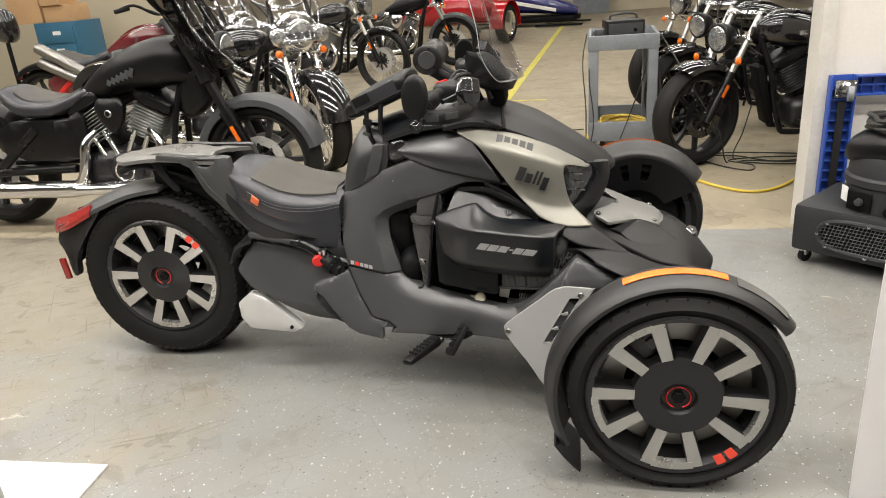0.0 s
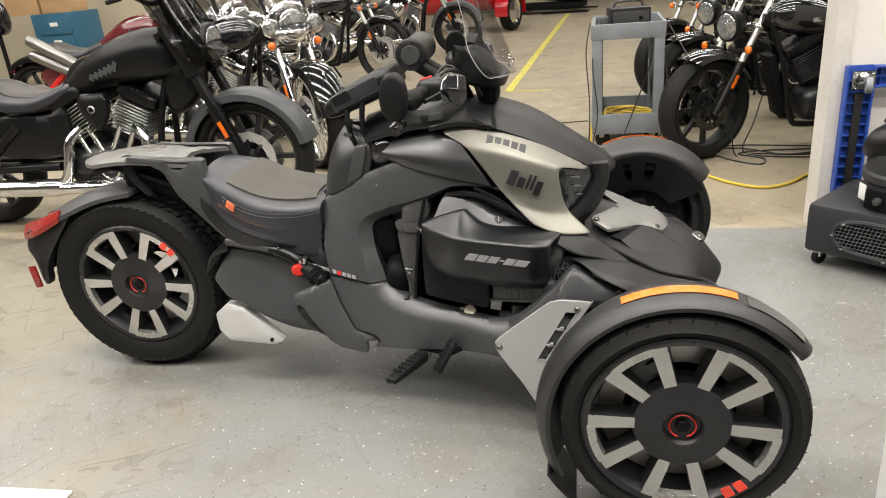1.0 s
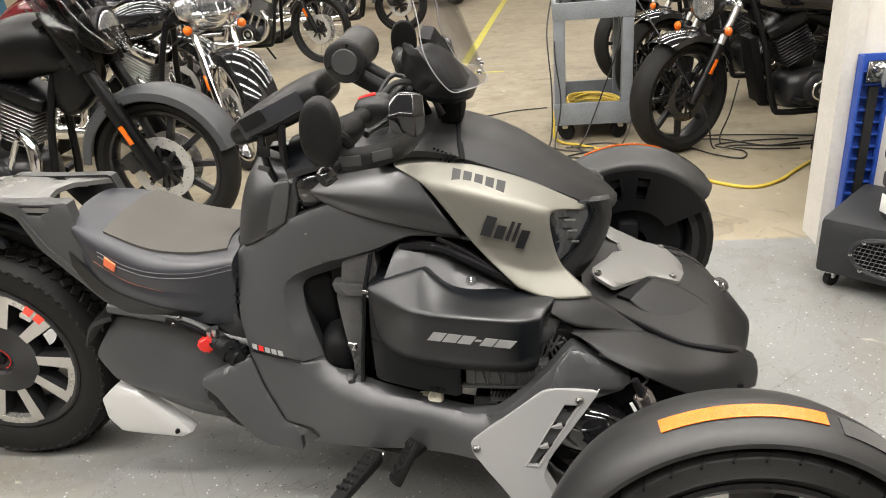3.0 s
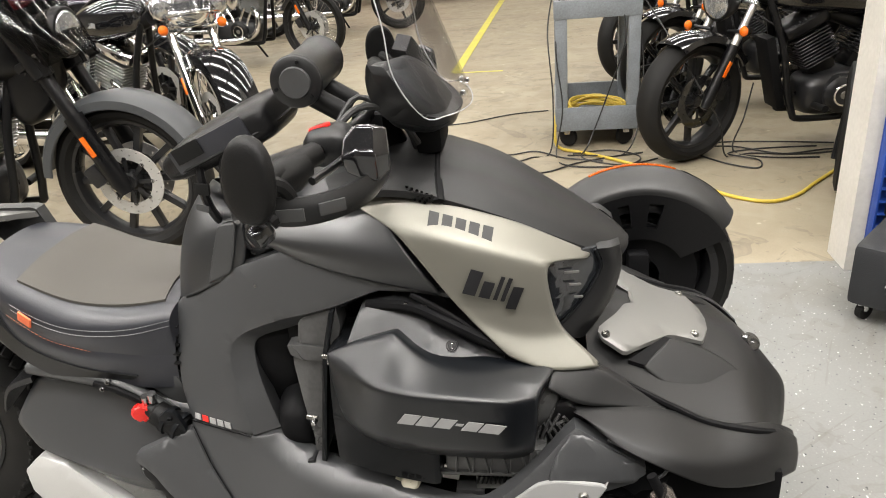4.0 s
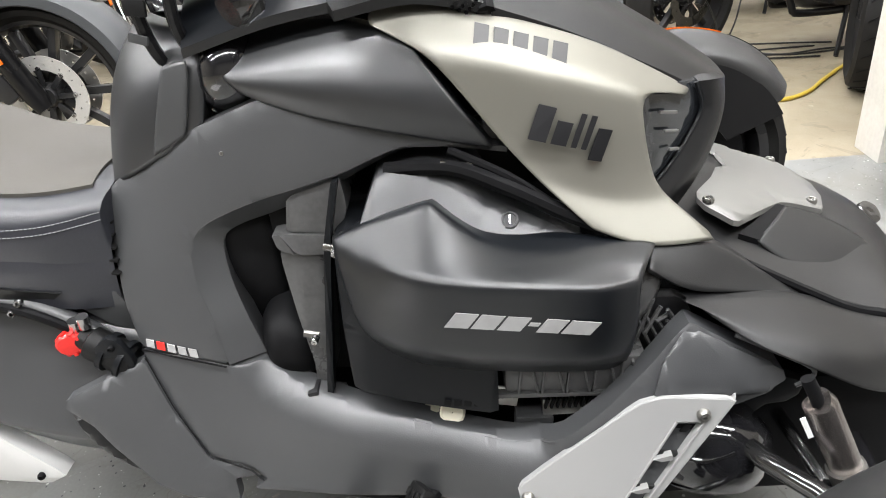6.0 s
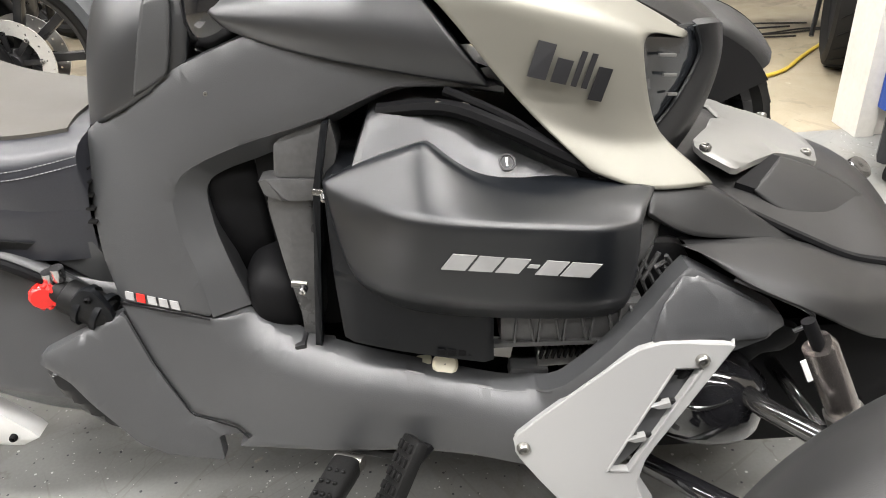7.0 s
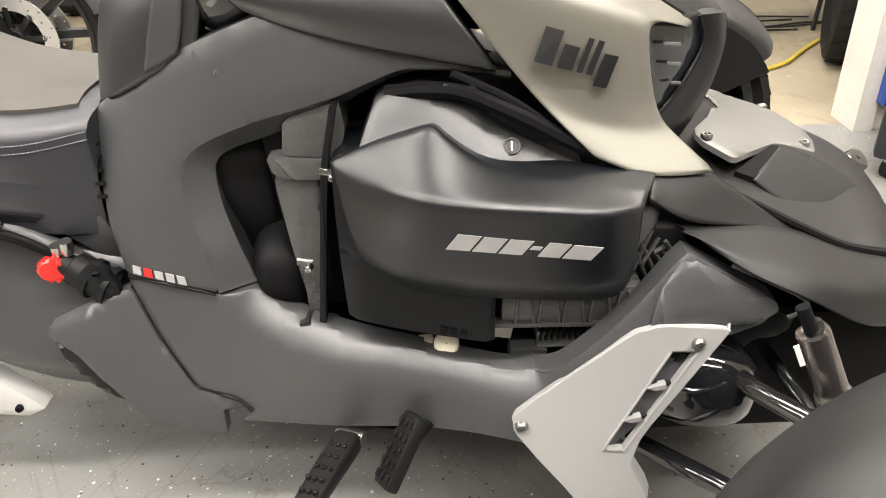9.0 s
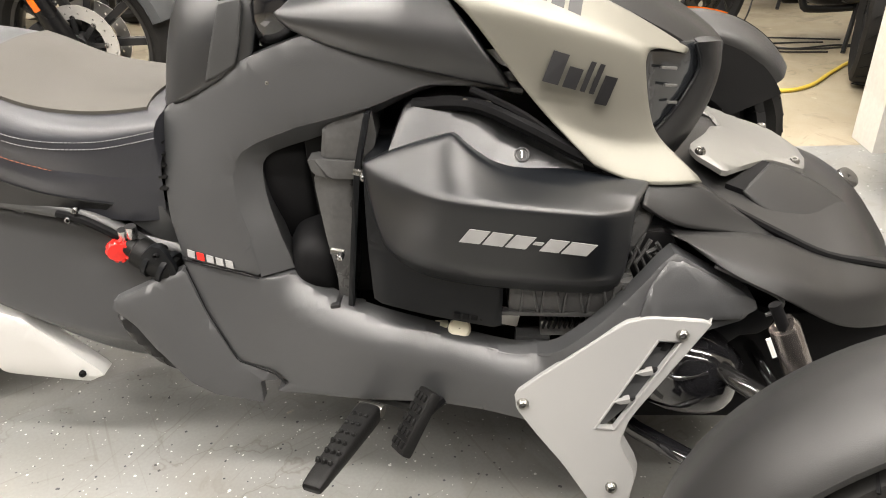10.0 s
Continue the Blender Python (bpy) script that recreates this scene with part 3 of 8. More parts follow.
for x, y in LAMPS[1:]:
    copy_thing(lamp_thing, pose(x, y, CEILING))

# floor tape
bm = bmesh.new()
for a, b in (((0.80, 5.05), (1.36, 15.5)),):
    d = Vector((b[0] - a[0], b[1] - a[1], 0)).normalized() * 0.04
    s = Vector((d.y, -d.x, 0))
    lo = [bm.verts.new(v) for v in ((a[0] - s.x, a[1] - s.y, 0.003), (a[0] + s.x, a[1] + s.y, 0.003), (b[0] + s.x, b[1] + s.y, 0.003), (b[0] - s.x, b[1] - s.y, 0.003))]
    got = bmesh.ops.extrude_face_region(bm, geom=[bm.faces.new(lo)])
    bmesh.ops.translate(bm, vec=(0, 0, -0.0035), verts=[v for v in got["geom"] if isinstance(v, bmesh.types.BMVert)])
tagged(part("floor_tape", bm, TAPE_YELLOW), "long worn yellow tape line on the concrete", "floor tape", kind="structure")
tagged(part("floor_tape", box(0.42, 0.035, 0.003, (1.0, 5.02, 0.0008), rot=(0, 0, -4)), TAPE_YELLOW), "short thin yellow tape line across the concrete", "floor tape", kind="structure")


# ---------- the three-wheeled motorcycle ----------
def road_wheel(parent, name, at, r, width, rim_r, knobby=False, tape=None, flip=False):
    """A wheel with its outer face to -y: tyre, rim, ten machined spokes, hub, brake disc."""
    w = thing(name, "", "")
    w.parent = parent
    w.matrix_world = pose(*at) @ (pose(0, 0, 0, 0, 0, 180) if flip else Matrix())
    h = width / 2
    prof = [(-h * 0.72, rim_r - 0.006), (-h * 0.86, rim_r + 0.012), (-h, rim_r + (r - rim_r) * 0.45), (-h * 0.95, r - 0.028), (-h * 0.8, r - 0.010), (-h * 0.5, r - 0.002), (0, r),
            (h * 0.5, r - 0.002), (h * 0.8, r - 0.010), (h * 0.95, r - 0.028), (h, rim_r + (r - rim_r) * 0.45), (h * 0.86, rim_r + 0.012), (h * 0.72, rim_r - 0.006)]
    if knobby:
        prof = [(y, q - (0.006 if q > r - 0.012 else 0)) for y, q in prof]
    tyre = part("tyre", lathe(prof, 72), RUBBER, w, "black knobby off-road tyre" if knobby else "black road tyre with shallow grooves")
    bm = bmesh.new()
    if knobby:
        rnd = random.Random(4)
        n = 66
        for k in range(n):
            for j, y in enumerate((-0.86, -0.52, -0.17, 0.17, 0.52, 0.86)):
                a = 360 * (k + (0.5 if j % 2 else 0)) / n
                sh = abs(y) > 0.8
                rr = r - (0.0190 if sh else 0.0070) + rnd.uniform(-0.001, 0.001)
                blk = box(0.022 if not sh else 0.016, h * 0.29, 0.010 if not sh else 0.009, (0, 0, 0), 0.002, (0, 0, rnd.choice((-24, 20)) if not sh else 0), seg=1)
                tilt = -34 * math.copysign(1, y) if sh else -10 * y
                merge(bm, blk, pose(0, 0, 0, 0, -a, 0) @ pose(rr - (0.008 if sh else 0), y * h, 0, 0, 90, 0) @ pose(0, 0, 0, tilt, 0, 0))
        tagged(part("tread", bm, RUBBER, tyre), kind="stuff")
    else:
        # grooves read as thin darker ribs set proud on the shoulder
        for k in range(36):
            for sgn in (-1, 1):
                rib = box(0.003, h * 0.55, 0.004, (0, 0, 0), 0, (0, 0, 28 * sgn))
                merge(bm, rib, pose(0, 0, 0, 0, -10 * k - 4 * sgn, 0) @ pose(r - 0.0070, sgn * h * 0.62, 0, 0, 90, 0) @ pose(0, 0, 0, -14 * sgn, 0, 0))
        tagged(part("tread", bm, DARK, tyre), kind="stuff")
    d = -h * 0.78  # outer plane of the rim
    part("rim", lathe([(d - 0.006, rim_r + 0.006), (d - 0.010, rim_r), (d - 0.004, rim_r - 0.012), (d + 0.03, rim_r - 0.028), (h * 0.2, rim_r - 0.036), (h * 0.8, rim_r - 0.014), (h * 0.84, rim_r + 0.006),
                        (h * 0.3, rim_r - 0.02), (d + 0.035, rim_r - 0.016), ], 72, closed=True), RIM_BLACK, w, "black painted alloy rim")
    hub_r = rim_r * 0.49
    part("centre_dish", lathe([(d + 0.028, hub_r * 1.06), (d + 0.002, hub_r), (d - 0.002, hub_r * 0.8), (d - 0.008, hub_r * 0.5), (d - 0.010, hub_r * 0.42), (d + 0.004, hub_r * 0.36),
                                (d + 0.004, 0.001), (d + 0.05, 0.001), (d + 0.05, hub_r * 1.06)], 48), RIM_BLACK, w, "black domed wheel centre")
    part("hub_nut", lathe([(d + 0.012, 0.001), (d - 0.004, 0.001), (d - 0.006, 0.014), (d - 0.003, 0.017), (d + 0.012, 0.017)], 6), DARK, w)
    part("hub_ring", lathe([(d - 0.002, 0.0270), (d - 0.004, 0.0285), (d - 0.002, 0.0300), (d + 0.001, 0.0285)], 40, a0=-70, a1=250, closed=True), RED, w, "red retaining clip ring")
    sp = bmesh.new()
    r0, r1 = hub_r * 0.97, rim_r - 0.006
    w0, w1 = 0.0135, 0.0175
    front = [(r0, d + 0.000, -w0), (r1, d - 0.005, -w1), (r1, d - 0.005, w1), (r0, d + 0.000, w0)]
    back = [(r0, d + 0.045, -w0 - 0.004), (r1, d + 0.03, -w1 - 0.004), (r1, d + 0.03, w1 + 0.004), (r0, d + 0.045, w0 + 0.004)]
    A, B = [sp.verts.new(v) for v in front], [sp.verts.new(v) for v in back]
    sp.faces.new(A)
    sp.faces.new(B[::-1]).material_index = 1
    for i in range(4):
        sp.faces.new((A[i], B[i], B[(i + 1) % 4], A[(i + 1) % 4])).material_index = 1
    spoke = part("spoke", sp, [ALUMINIUM, RIM_BLACK], w, "machined spoke with black sides")
    me = spoke.data
    spoke.matrix_local = pose(0, 0, 0, 0, -34, 0)
    for k in range(1, 10):
        o = new("spoke", me)
        o.parent, o.matrix_local = w, pose(0, 0, 0, 0, -34 - 36 * k + (2.0 if k % 2 else 0), 0)
        tagged(o, "machined spoke with black sides")
    arc = lathe([(d - 0.0055, rim_r - 0.026), (d - 0.0062, rim_r - 0.004), (d + 0.01, rim_r - 0.004), (d + 0.01, rim_r - 0.03)], 10, a0=37, a1=66, closed=True)
    arc_ob = part("rim_arc", arc, ALUMINIUM, w, "machined arc joining two spokes")
    for k in range(1, 5):
        o = new("rim_arc", arc_ob.data)
        o.parent, o.matrix_local = w, pose(0, 0, 0, 0, -72 * k, 0)
    disc = lathe([(h * 0.05, rim_r * 0.84), (h * 0.05, rim_r * 0.58), (h * 0.05 + 0.006, rim_r * 0.58), (h * 0.05 + 0.006, rim_r * 0.84)], 56, closed=True)
    part("brake_disc", disc, DISC, w, "bright drilled brake disc")
    part("barrel", lathe([(d + 0.05, rim_r - 0.016), (h * 0.7, rim_r - 0.05), (h * 0.75, 0.06), (h * 0.72, 0.06), (h * 0.66, rim_r - 0.055)], 48), DARK, w)
    cal = bmesh.new()
    box(0.10, 0.05, 0.06, (0, 0, 0), 0.012, bm=cal)
    box(0.03, 0.06, 0.03, (0.035, -0.005, 0), 0.006, bm=cal)
    part("brake_caliper", moved(cal, pose(0, 0, 0, 0, -128, 0) @ pose(rim_r * 0.66, -h * 0.02, 0, 0, 90, 0)), ENGINE, w, "dark brake caliper")
    if tape:
        for k in range(2):
            t = lathe([(d - 0.0075, rim_r - 0.03), (d - 0.0085, rim_r + 0.002), (d - 0.0065, rim_r + 0.002), (d - 0.0055, rim_r - 0.03)], 4, a0=tape + 9 * k, a1=tape + 6.5 + 9 * k, closed=True)
            part("tape_strip", t, RED_TAPE, w, "bright red rim tape")
    return w


trike = thing("three_wheeled_motorcycle", "matte black and champagne silver three-wheeled motorcycle on the epoxy floor", "motorcycle")
FRONT, REAR = (1.705, 0.655, 0.272), (0.0, 0.0, 0.315)
rear_wheel = road_wheel(trike, "rear_wheel", REAR, 0.318, 0.205, 0.212, knobby=True, tape=35)
road_wheel(trike, "front_wheel", (FRONT[0], -FRONT[1], FRONT[2]), 0.272, 0.15, 0.215, tape=-62)
road_wheel(trike, "front_wheel", FRONT, 0.272, 0.15, 0.215, flip=True)

# mudguards of the front wheels
for side, yc in (("right", -FRONT[1]), ("left", FRONT[1])):
    s = -1 if side == "right" else 1
    guard = thing("front_mudguard", "", "")
    guard.parent, guard.matrix_world = trike, pose(FRONT[0], yc, FRONT[2])
    top = [(0.087, 0.268), (0.084, 0.277), (0.076, 0.286), (0.05, 0.298), (0.022, 0.309), (0.0, 0.314), (-0.030, 0.309), (-0.052, 0.301), (-0.062, 0.290)]
    loop = [(-s * y, r) for y, r in top] + [(-s * y * 0.96, r - 0.010) for y, r in top[::-1]]
    bm = bmesh.new()
    rows, n = [], 44
    for k in range(n + 1):
        u = k / n
        a = radians(33 + u * 177)
        grow = 1.0 + 0.06 * max(0, (u - 0.5) / 0.5) ** 1.6
        nar = 1 - 0.5 * max(0, 1 - u / 0.10) ** 1.5
        rows.append([bm.verts.new((r * grow * math.cos(a), y * nar if y * -s < 0 else y * (0.55 + 0.45 * nar), r * grow * math.sin(a))) for y, r in loop])
    m = len(loop)
    for a, b in zip(rows, rows[1:]):
        for i in range(m):
            bm.faces.new((a[i], a[(i + 1) % m], b[(i + 1) % m], b[i]))
    bm.faces.new(rows[0])
    bm.faces.new(rows[-1][::-1])
    part("mudguard_shell", bm, GUARD, guard, "matte black plastic mudguard")
    part("reflector", lathe([(s * 0.026, 0.3085), (s * 0.006, 0.3130), (s * 0.005, 0.3165), (s * 0.028, 0.3120)], 24, a0=71, a1=115, closed=True), ORANGE_LENS, guard, "long amber reflector strip")
    part("marker_lens", lathe([(s * 0.034, 0.306), (s * 0.004, 0.3125), (s * 0.003, 0.3155), (s * 0.036, 0.3095)], 14, a0=40, a1=67, closed=True), LENS_DARK, guard, "clear marker lens")
    flap = lathe([(s * 0.060, 0.304), (-s * 0.10, 0.304), (-s * 0.10, 0.310), (s * 0.062, 0.310)], 8, a0=209, a1=228, closed=True)
    part("mud_flap", moved(flap, pose(-0.028, 0, 0)), PLASTIC, guard, "matte black mud flap")
    wall_line = [(0.262 * math.cos(radians(a)), 0.262 * math.sin(radians(a))) for a in range(28, 179, 5)] + [(0.13 * math.cos(radians(a)), 0.13 * math.sin(radians(a))) for a in range(176, 27, -9)]
    cuts = []
    for a, w_ in ((80, 0.020), (102, 0.016)):
        ca, sa = math.cos(radians(a)), math.sin(radians(a))
        cuts.append([(q * ca - e * w_ * sa, q * sa + e * w_ * ca) for q, e in ((0.165, -0.7), (0.235, -1), (0.235, 1), (0.165, 0.7))])
    part("inner_mudguard", flat(wall_line, cuts, 0.010, pose(0, -s * 0.084, 0)), MATTE_BLACK, guard, "black inner mudguard wall with openings")

# side panels, built for the right and mirrored to the left
UPPER = spline([(0.982, 0.736, -0.158), (0.714, 0.615, -0.115), (0.747, 0.407, -0.206), (0.919, 0.391, -0.235), (0.888, 0.557, -0.185), (1.23, 0.68, -0.20)])
ROCKER = spline([(0.747, 0.407, -0.206), (0.919, 0.391, -0.235), (1.29, 0.335, -0.36), (0.865, 0.185, -0.287), (1.273, 0.27, -0.372), (1.479, 0.488, -0.313), (1.586, 0.416, -0.33), (1.134, 0.23, -0.335), (1.05, 0.30, -0.315), (1.20, 0.235, -0.35)])
FLARE = spline([(0.629, 0.349, -0.250), (0.745, 0.40, -0.218), (0.865, 0.185, -0.292), (0.70, 0.25, -0.280)])
TANK = spline([(1.516, 0.542, -0.238), (1.431, 0.718, -0.195), (1.452, 0.599, -0.208), (1.303, 0.713, -0.226), (1.243, 0.802, -0.179), (1.36, 0.572, -0.25), (1.518, 0.694, -0.125), (1.27, 0.82, -0.15)], 4e-4)
COVER = facets([((1.18, 0.54, -0.3545), (1.36, 0.53, -0.3545), (1.30, 0.46, -0.3545))])
BOX = spline([(1.1, 0.5, -0.286), (1.237, 0.362, -0.328), (1.237, 0.5, -0.318), (1.05, 0.589, -0.226)])
FOIL = facets([((1.273, 0.27, -0.384), (1.516, 0.393, -0.370), (1.394, 0.159, -0.420))])

crease = [(1.27, 0.662), (1.20, 0.672), (1.14, 0.674), (1.051, 0.641), (0.948, 0.612), (0.876, 0.583), (0.849, 0.561), (0.841, 0.533), (0.846, 0.491), (0.862, 0.442), (0.872, 0.389)]
inner_edge = [(1.27, 0.652), (1.20, 0.662), (1.14, 0.661), (1.055, 0.624), (0.974, 0.591), (0.915, 0.571), (0.888, 0.556), (0.880, 0.535), (0.885, 0.493), (0.900, 0.443), (0.920, 0.391)]
side_upper = [(0.731, 0.623), (0.768, 0.648), (0.866, 0.698), (0.960, 0.733), (0.988, 0.738), (1.085, 0.712), (1.201, 0.684), (1.27, 0.668), *crease, (0.824, 0.397), (0.744, 0.409), (0.726, 0.466), (0.717, 0.561), (0.717, 0.605)]
edge_line = [(0.924, 0.384), (0.955, 0.366), (1.009, 0.352), (1.113, 0.338), (1.185, 0.328), (1.245, 0.322), (1.282, 0.325), (1.306, 0.337), (1.361, 0.377), (1.415, 0.425), (1.452, 0.462)]
edge_fine = [(v.x, v.z) for v in curve([(x, 0, z) for x, z in edge_line], 4)]
rocker = [(0.744, 0.406), (0.823, 0.393), (0.868, 0.384), (0.915, 0.388), *edge_fine,
          (1.470, 0.476), (1.528, 0.443), (1.583, 0.409), (1.566, 0.385), (1.50, 0.37), (1.44, 0.30), (1.38, 0.235), (1.289, 0.231), (1.222, 0.233), (1.114, 0.229), (1.037, 0.221), (0.882, 0.207), (0.905, 0.226), (0.887, 0.241), (0.823, 0.251), (0.778, 0.324), (0.748, 0.393)]
flare = [(0.747, 0.396), (0.777, 0.325), (0.821, 0.251), (0.884, 0.237), (0.899, 0.222), (0.855, 0.221), (0.859, 0.187), (0.783, 0.204), (0.747, 0.223), (0.691, 0.283), (0.666, 0.316), (0.630, 0.346), (0.635, 0.356), (0.690, 0.376)]
cover_net = [
    [(1.041, -0.200, 0.565), (1.092, -0.205, 0.593), (1.178, -0.215, 0.616), (1.222, -0.228, 0.579), (1.285, -0.235, 0.573), (1.366, -0.245, 0.565), (1.442, -0.262, 0.556)],
    [(1.049, -0.246, 0.582), (1.101, -0.252, 0.609), (1.173, -0.258, 0.629), (1.228, -0.278, 0.584), (1.279, -0.290, 0.572), (1.353, -0.298, 0.561), (1.420, -0.302, 0.552)],
    [(1.051, -0.254, 0.580), (1.098, -0.300, 0.577), (1.161, -0.348, 0.575), (1.223, -0.354, 0.569), (1.284, -0.354, 0.562), (1.362, -0.348, 0.551), (1.410, -0.322, 0.541)],
    [(1.057, -0.268, 0.545), (1.098, -0.312, 0.533), (1.157, -0.354, 0.528), (1.222, -0.358, 0.519), (1.285, -0.358, 0.511), (1.365, -0.352, 0.501), (1.408, -0.328, 0.495)],
    [(1.070, -0.287, 0.497), (1.100, -0.315, 0.480), (1.154, -0.348, 0.479), (1.221, -0.355, 0.472), (1.286, -0.355, 0.463), (1.369, -0.348, 0.452), (1.402, -0.330, 0.450)],
    [(1.081, -0.294, 0.476), (1.105, -0.312, 0.466), (1.156, -0.340, 0.463), (1.222, -0.346, 0.456), (1.288, -0.346, 0.448), (1.372, -0.340, 0.438), (1.397, -0.322, 0.433)]]
foot_net = [[(0.400, -0.140, 0.476), (0.500, -0.150, 0.468), (0.650, -0.155, 0.430), (0.780, -0.170, 0.400)],
            [(0.332, -0.165, 0.378), (0.460, -0.188, 0.348), (0.620, -0.202, 0.318), (0.800, -0.218, 0.290)],
            [(0.382, -0.188, 0.325), (0.480, -0.208, 0.292), (0.620, -0.224, 0.264), (0.800, -0.238, 0.245)],
            [(0.430, -0.172, 0.285), (0.520, -0.182, 0.236), (0.620, -0.195, 0.206), (0.800, -0.205, 0.205)]]
tank_top = [(1.116, -0.150, 0.824), (1.160, -0.122, 0.850), (1.269, -0.152, 0.813), (1.373, -0.142, 0.776), (1.440, -0.128, 0.738), (1.512, -0.110, 0.692)]
tank_fold = [(1.118, -0.158, 0.815), (1.182, -0.195, 0.786), (1.260, -0.210, 0.776), (1.350, -0.214, 0.753), (1.428, -0.198, 0.722), (1.506, -0.118, 0.686)]
tank_net = [tank_fold[1:5],
            [(1.222, -0.213, 0.740), (1.290, -0.222, 0.714), (1.365, -0.224, 0.692), (1.434, -0.205, 0.668)],
            [(1.262, -0.226, 0.684), (1.326, -0.228, 0.658), (1.388, -0.224, 0.637), (1.445, -0.208, 0.615)],
            [(1.308, -0.240, 0.632), (1.362, -0.234, 0.610), (1.410, -0.230, 0.595), (1.462, -0.214, 0.590)],
            [(1.365, -0.258, 0.576), (1.402, -0.262, 0.560), (1.438, -0.262, 0.547), (1.522, -0.240, 0.540)]]
shoulder_net = [
    [(0.897, -0.090, 0.785), (0.978, -0.100, 0.815), (1.056, -0.118, 0.822), (1.124, -0.146, 0.812), (1.170, -0.176, 0.787)],
    [(0.912, -0.128, 0.776), (0.988, -0.150, 0.788), (1.070, -0.174, 0.787), (1.142, -0.190, 0.768), (1.200, -0.200, 0.748)],
    [(0.930, -0.150, 0.760), (1.000, -0.178, 0.756), (1.085, -0.199, 0.743), (1.160, -0.209, 0.724), (1.230, -0.213, 0.706)],
    [(0.945, -0.148, 0.744), (1.005, -0.172, 0.722), (1.100, -0.196, 0.702), (1.180, -0.204, 0.684), (1.258, -0.210, 0.668)]]
airbox = [(1.047, 0.575), (1.060, 0.585), (1.15, 0.59), (1.25, 0.56), (1.242, 0.455), (1.239, 0.360), (1.056, 0.385), (1.051, 0.469)]
foil = [(1.258, 0.285), (1.292, 0.312), (1.403, 0.393), (1.435, 0.402), (1.514, 0.398), (1.504, 0.384), (1.414, 0.258), (1.401, 0.219), (1.425, 0.17), (1.415, 0.115), (1.375, 0.112), (1.326, 0.183), (1.291, 0.224), (1.261, 0.263)]
cheek_up_net = [[(1.440, -0.240, 0.556), (1.507, -0.236, 0.545), (1.565, -0.238, 0.500), (1.622, -0.240, 0.462)],
                [(1.428, -0.284, 0.534), (1.471, -0.288, 0.498), (1.528, -0.272, 0.485), (1.628, -0.245, 0.458)],
                [(1.424, -0.285, 0.530), (1.474, -0.275, 0.492), (1.528, -0.260, 0.478), (1.620, -0.236, 0.453)]]
cheek_net = [[(1.461, -0.292, 0.492), (1.544, -0.282, 0.481), (1.617, -0.264, 0.466), (1.667, -0.262, 0.442), (1.727, -0.260, 0.421), (1.815, -0.235, 0.412), (1.865, -0.200, 0.360)],
             [(1.485, -0.308, 0.488), (1.530, -0.330, 0.471), (1.600, -0.345, 0.456), (1.655, -0.345, 0.430), (1.720, -0.320, 0.400), (1.810, -0.275, 0.385), (1.865, -0.220, 0.340)],
             [(1.487, -0.305, 0.484), (1.535, -0.345, 0.458), (1.592, -0.365, 0.438), (1.645, -0.360, 0.405), (1.706, -0.335, 0.360), (1.800, -0.290, 0.335), (1.860, -0.230, 0.310)]]


def both(name, outline, sheet, material, label="", **kw):
    """The panel on both flanks."""
    bm = shell(outline, sheet, **kw)
    other = mirrored(bm)
    right = part(name, bm, material, trike, label)
    part(name, other, material, trike, label)
    return right


both("upper_side_panel", side_upper, UPPER, PANEL, "matte black moulded side panel", thick=0.025, lip=0.003, lipw=0.005, step=0.02, cut=0.1)
for sgn in (-1, 1):
    rails = [[(x, -sgn * (UPPER(x, z) + 0.0015), z) for x, z in crease], [(x, -sgn * (UPPER(x, z) + 0.030), z) for x, z in inner_edge], [(x, -sgn * (UPPER(x, z) + 0.06), z) for x, z in inner_edge]]
    part("panel_return", patch(rails, 5, 1, 0.006, (0, sgn * 1.0 * -1, 0)), PANEL, trike, "chamfered return edge of the side panel", 14)
both("lower_side_panel", rocker, ROCKER, PANEL, "matte black lower side panel", thick=0.03, lip=0.002, lipw=0.004, step=0.012, cut=0.08, chamfer=([q for q in edge_fine if q[0] < 1.29], 0.045, 0.024))
arm_facet = [(1.467, 0.473), (1.578, 0.413), (1.581, 0.402), (1.556, 0.391), (1.422, 0.396), (1.436, 0.436)]
both("arm_facet", arm_facet, lambda x, z: ROCKER(x, z) - 0.001 - 0.10 * (0.478 - z), PANEL, "raised flat facet of the lower panel", thick=0.02, lip=0.003, lipw=0.004, step=0.02, cut=0.1)
for sgn in (-1, 1):
    rails = [[(x, -sgn * (ROCKER(x, z) + dy - 0.022 * (1 - max(0.0, 1 - max(0.0, math.hypot(x - 1.288, z - 0.327) if x > 1.288 else 0.0) / 0.045) ** 2)), z + dz) for x, z in edge_fine] for dy, dz in ((0.023, -0.002), (0.0255, -0.001), (0.029, -0.004), (0.031, -0.030))]
    part("panel_return", patch(rails, 1, 2, 0.006, (0, 0, -1)), PANEL, trike, "rolled upper edge of the lower panel", 20)
both("foot_guard", flare, FLARE, PANEL, "matte black flared foot guard", thick=0.02, lip=0.003, lipw=0.005, step=0.02, cut=0.07)
guard_flap = [(0.628, 0.318), (0.634, 0.330), (0.650, 0.332), (0.690, 0.300), (0.735, 0.250), (0.752, 0.222), (0.70, 0.238), (0.655, 0.275)]
both("guard_flap", guard_flap, lambda x, z: FLARE(x, z) + 0.012, PLASTIC, "rounded flap behind the foot guard", thick=0.03, lip=0.012, lipw=0.016, step=0.02, cut=0.25)
cage("foot_board", grid(foot_net), PANEL, trike, "matte black footboard panel", 0.05, creases=line_of(foot_net[1], 0.45) + line_of(foot_net[2], 0.6), rim=0.9)
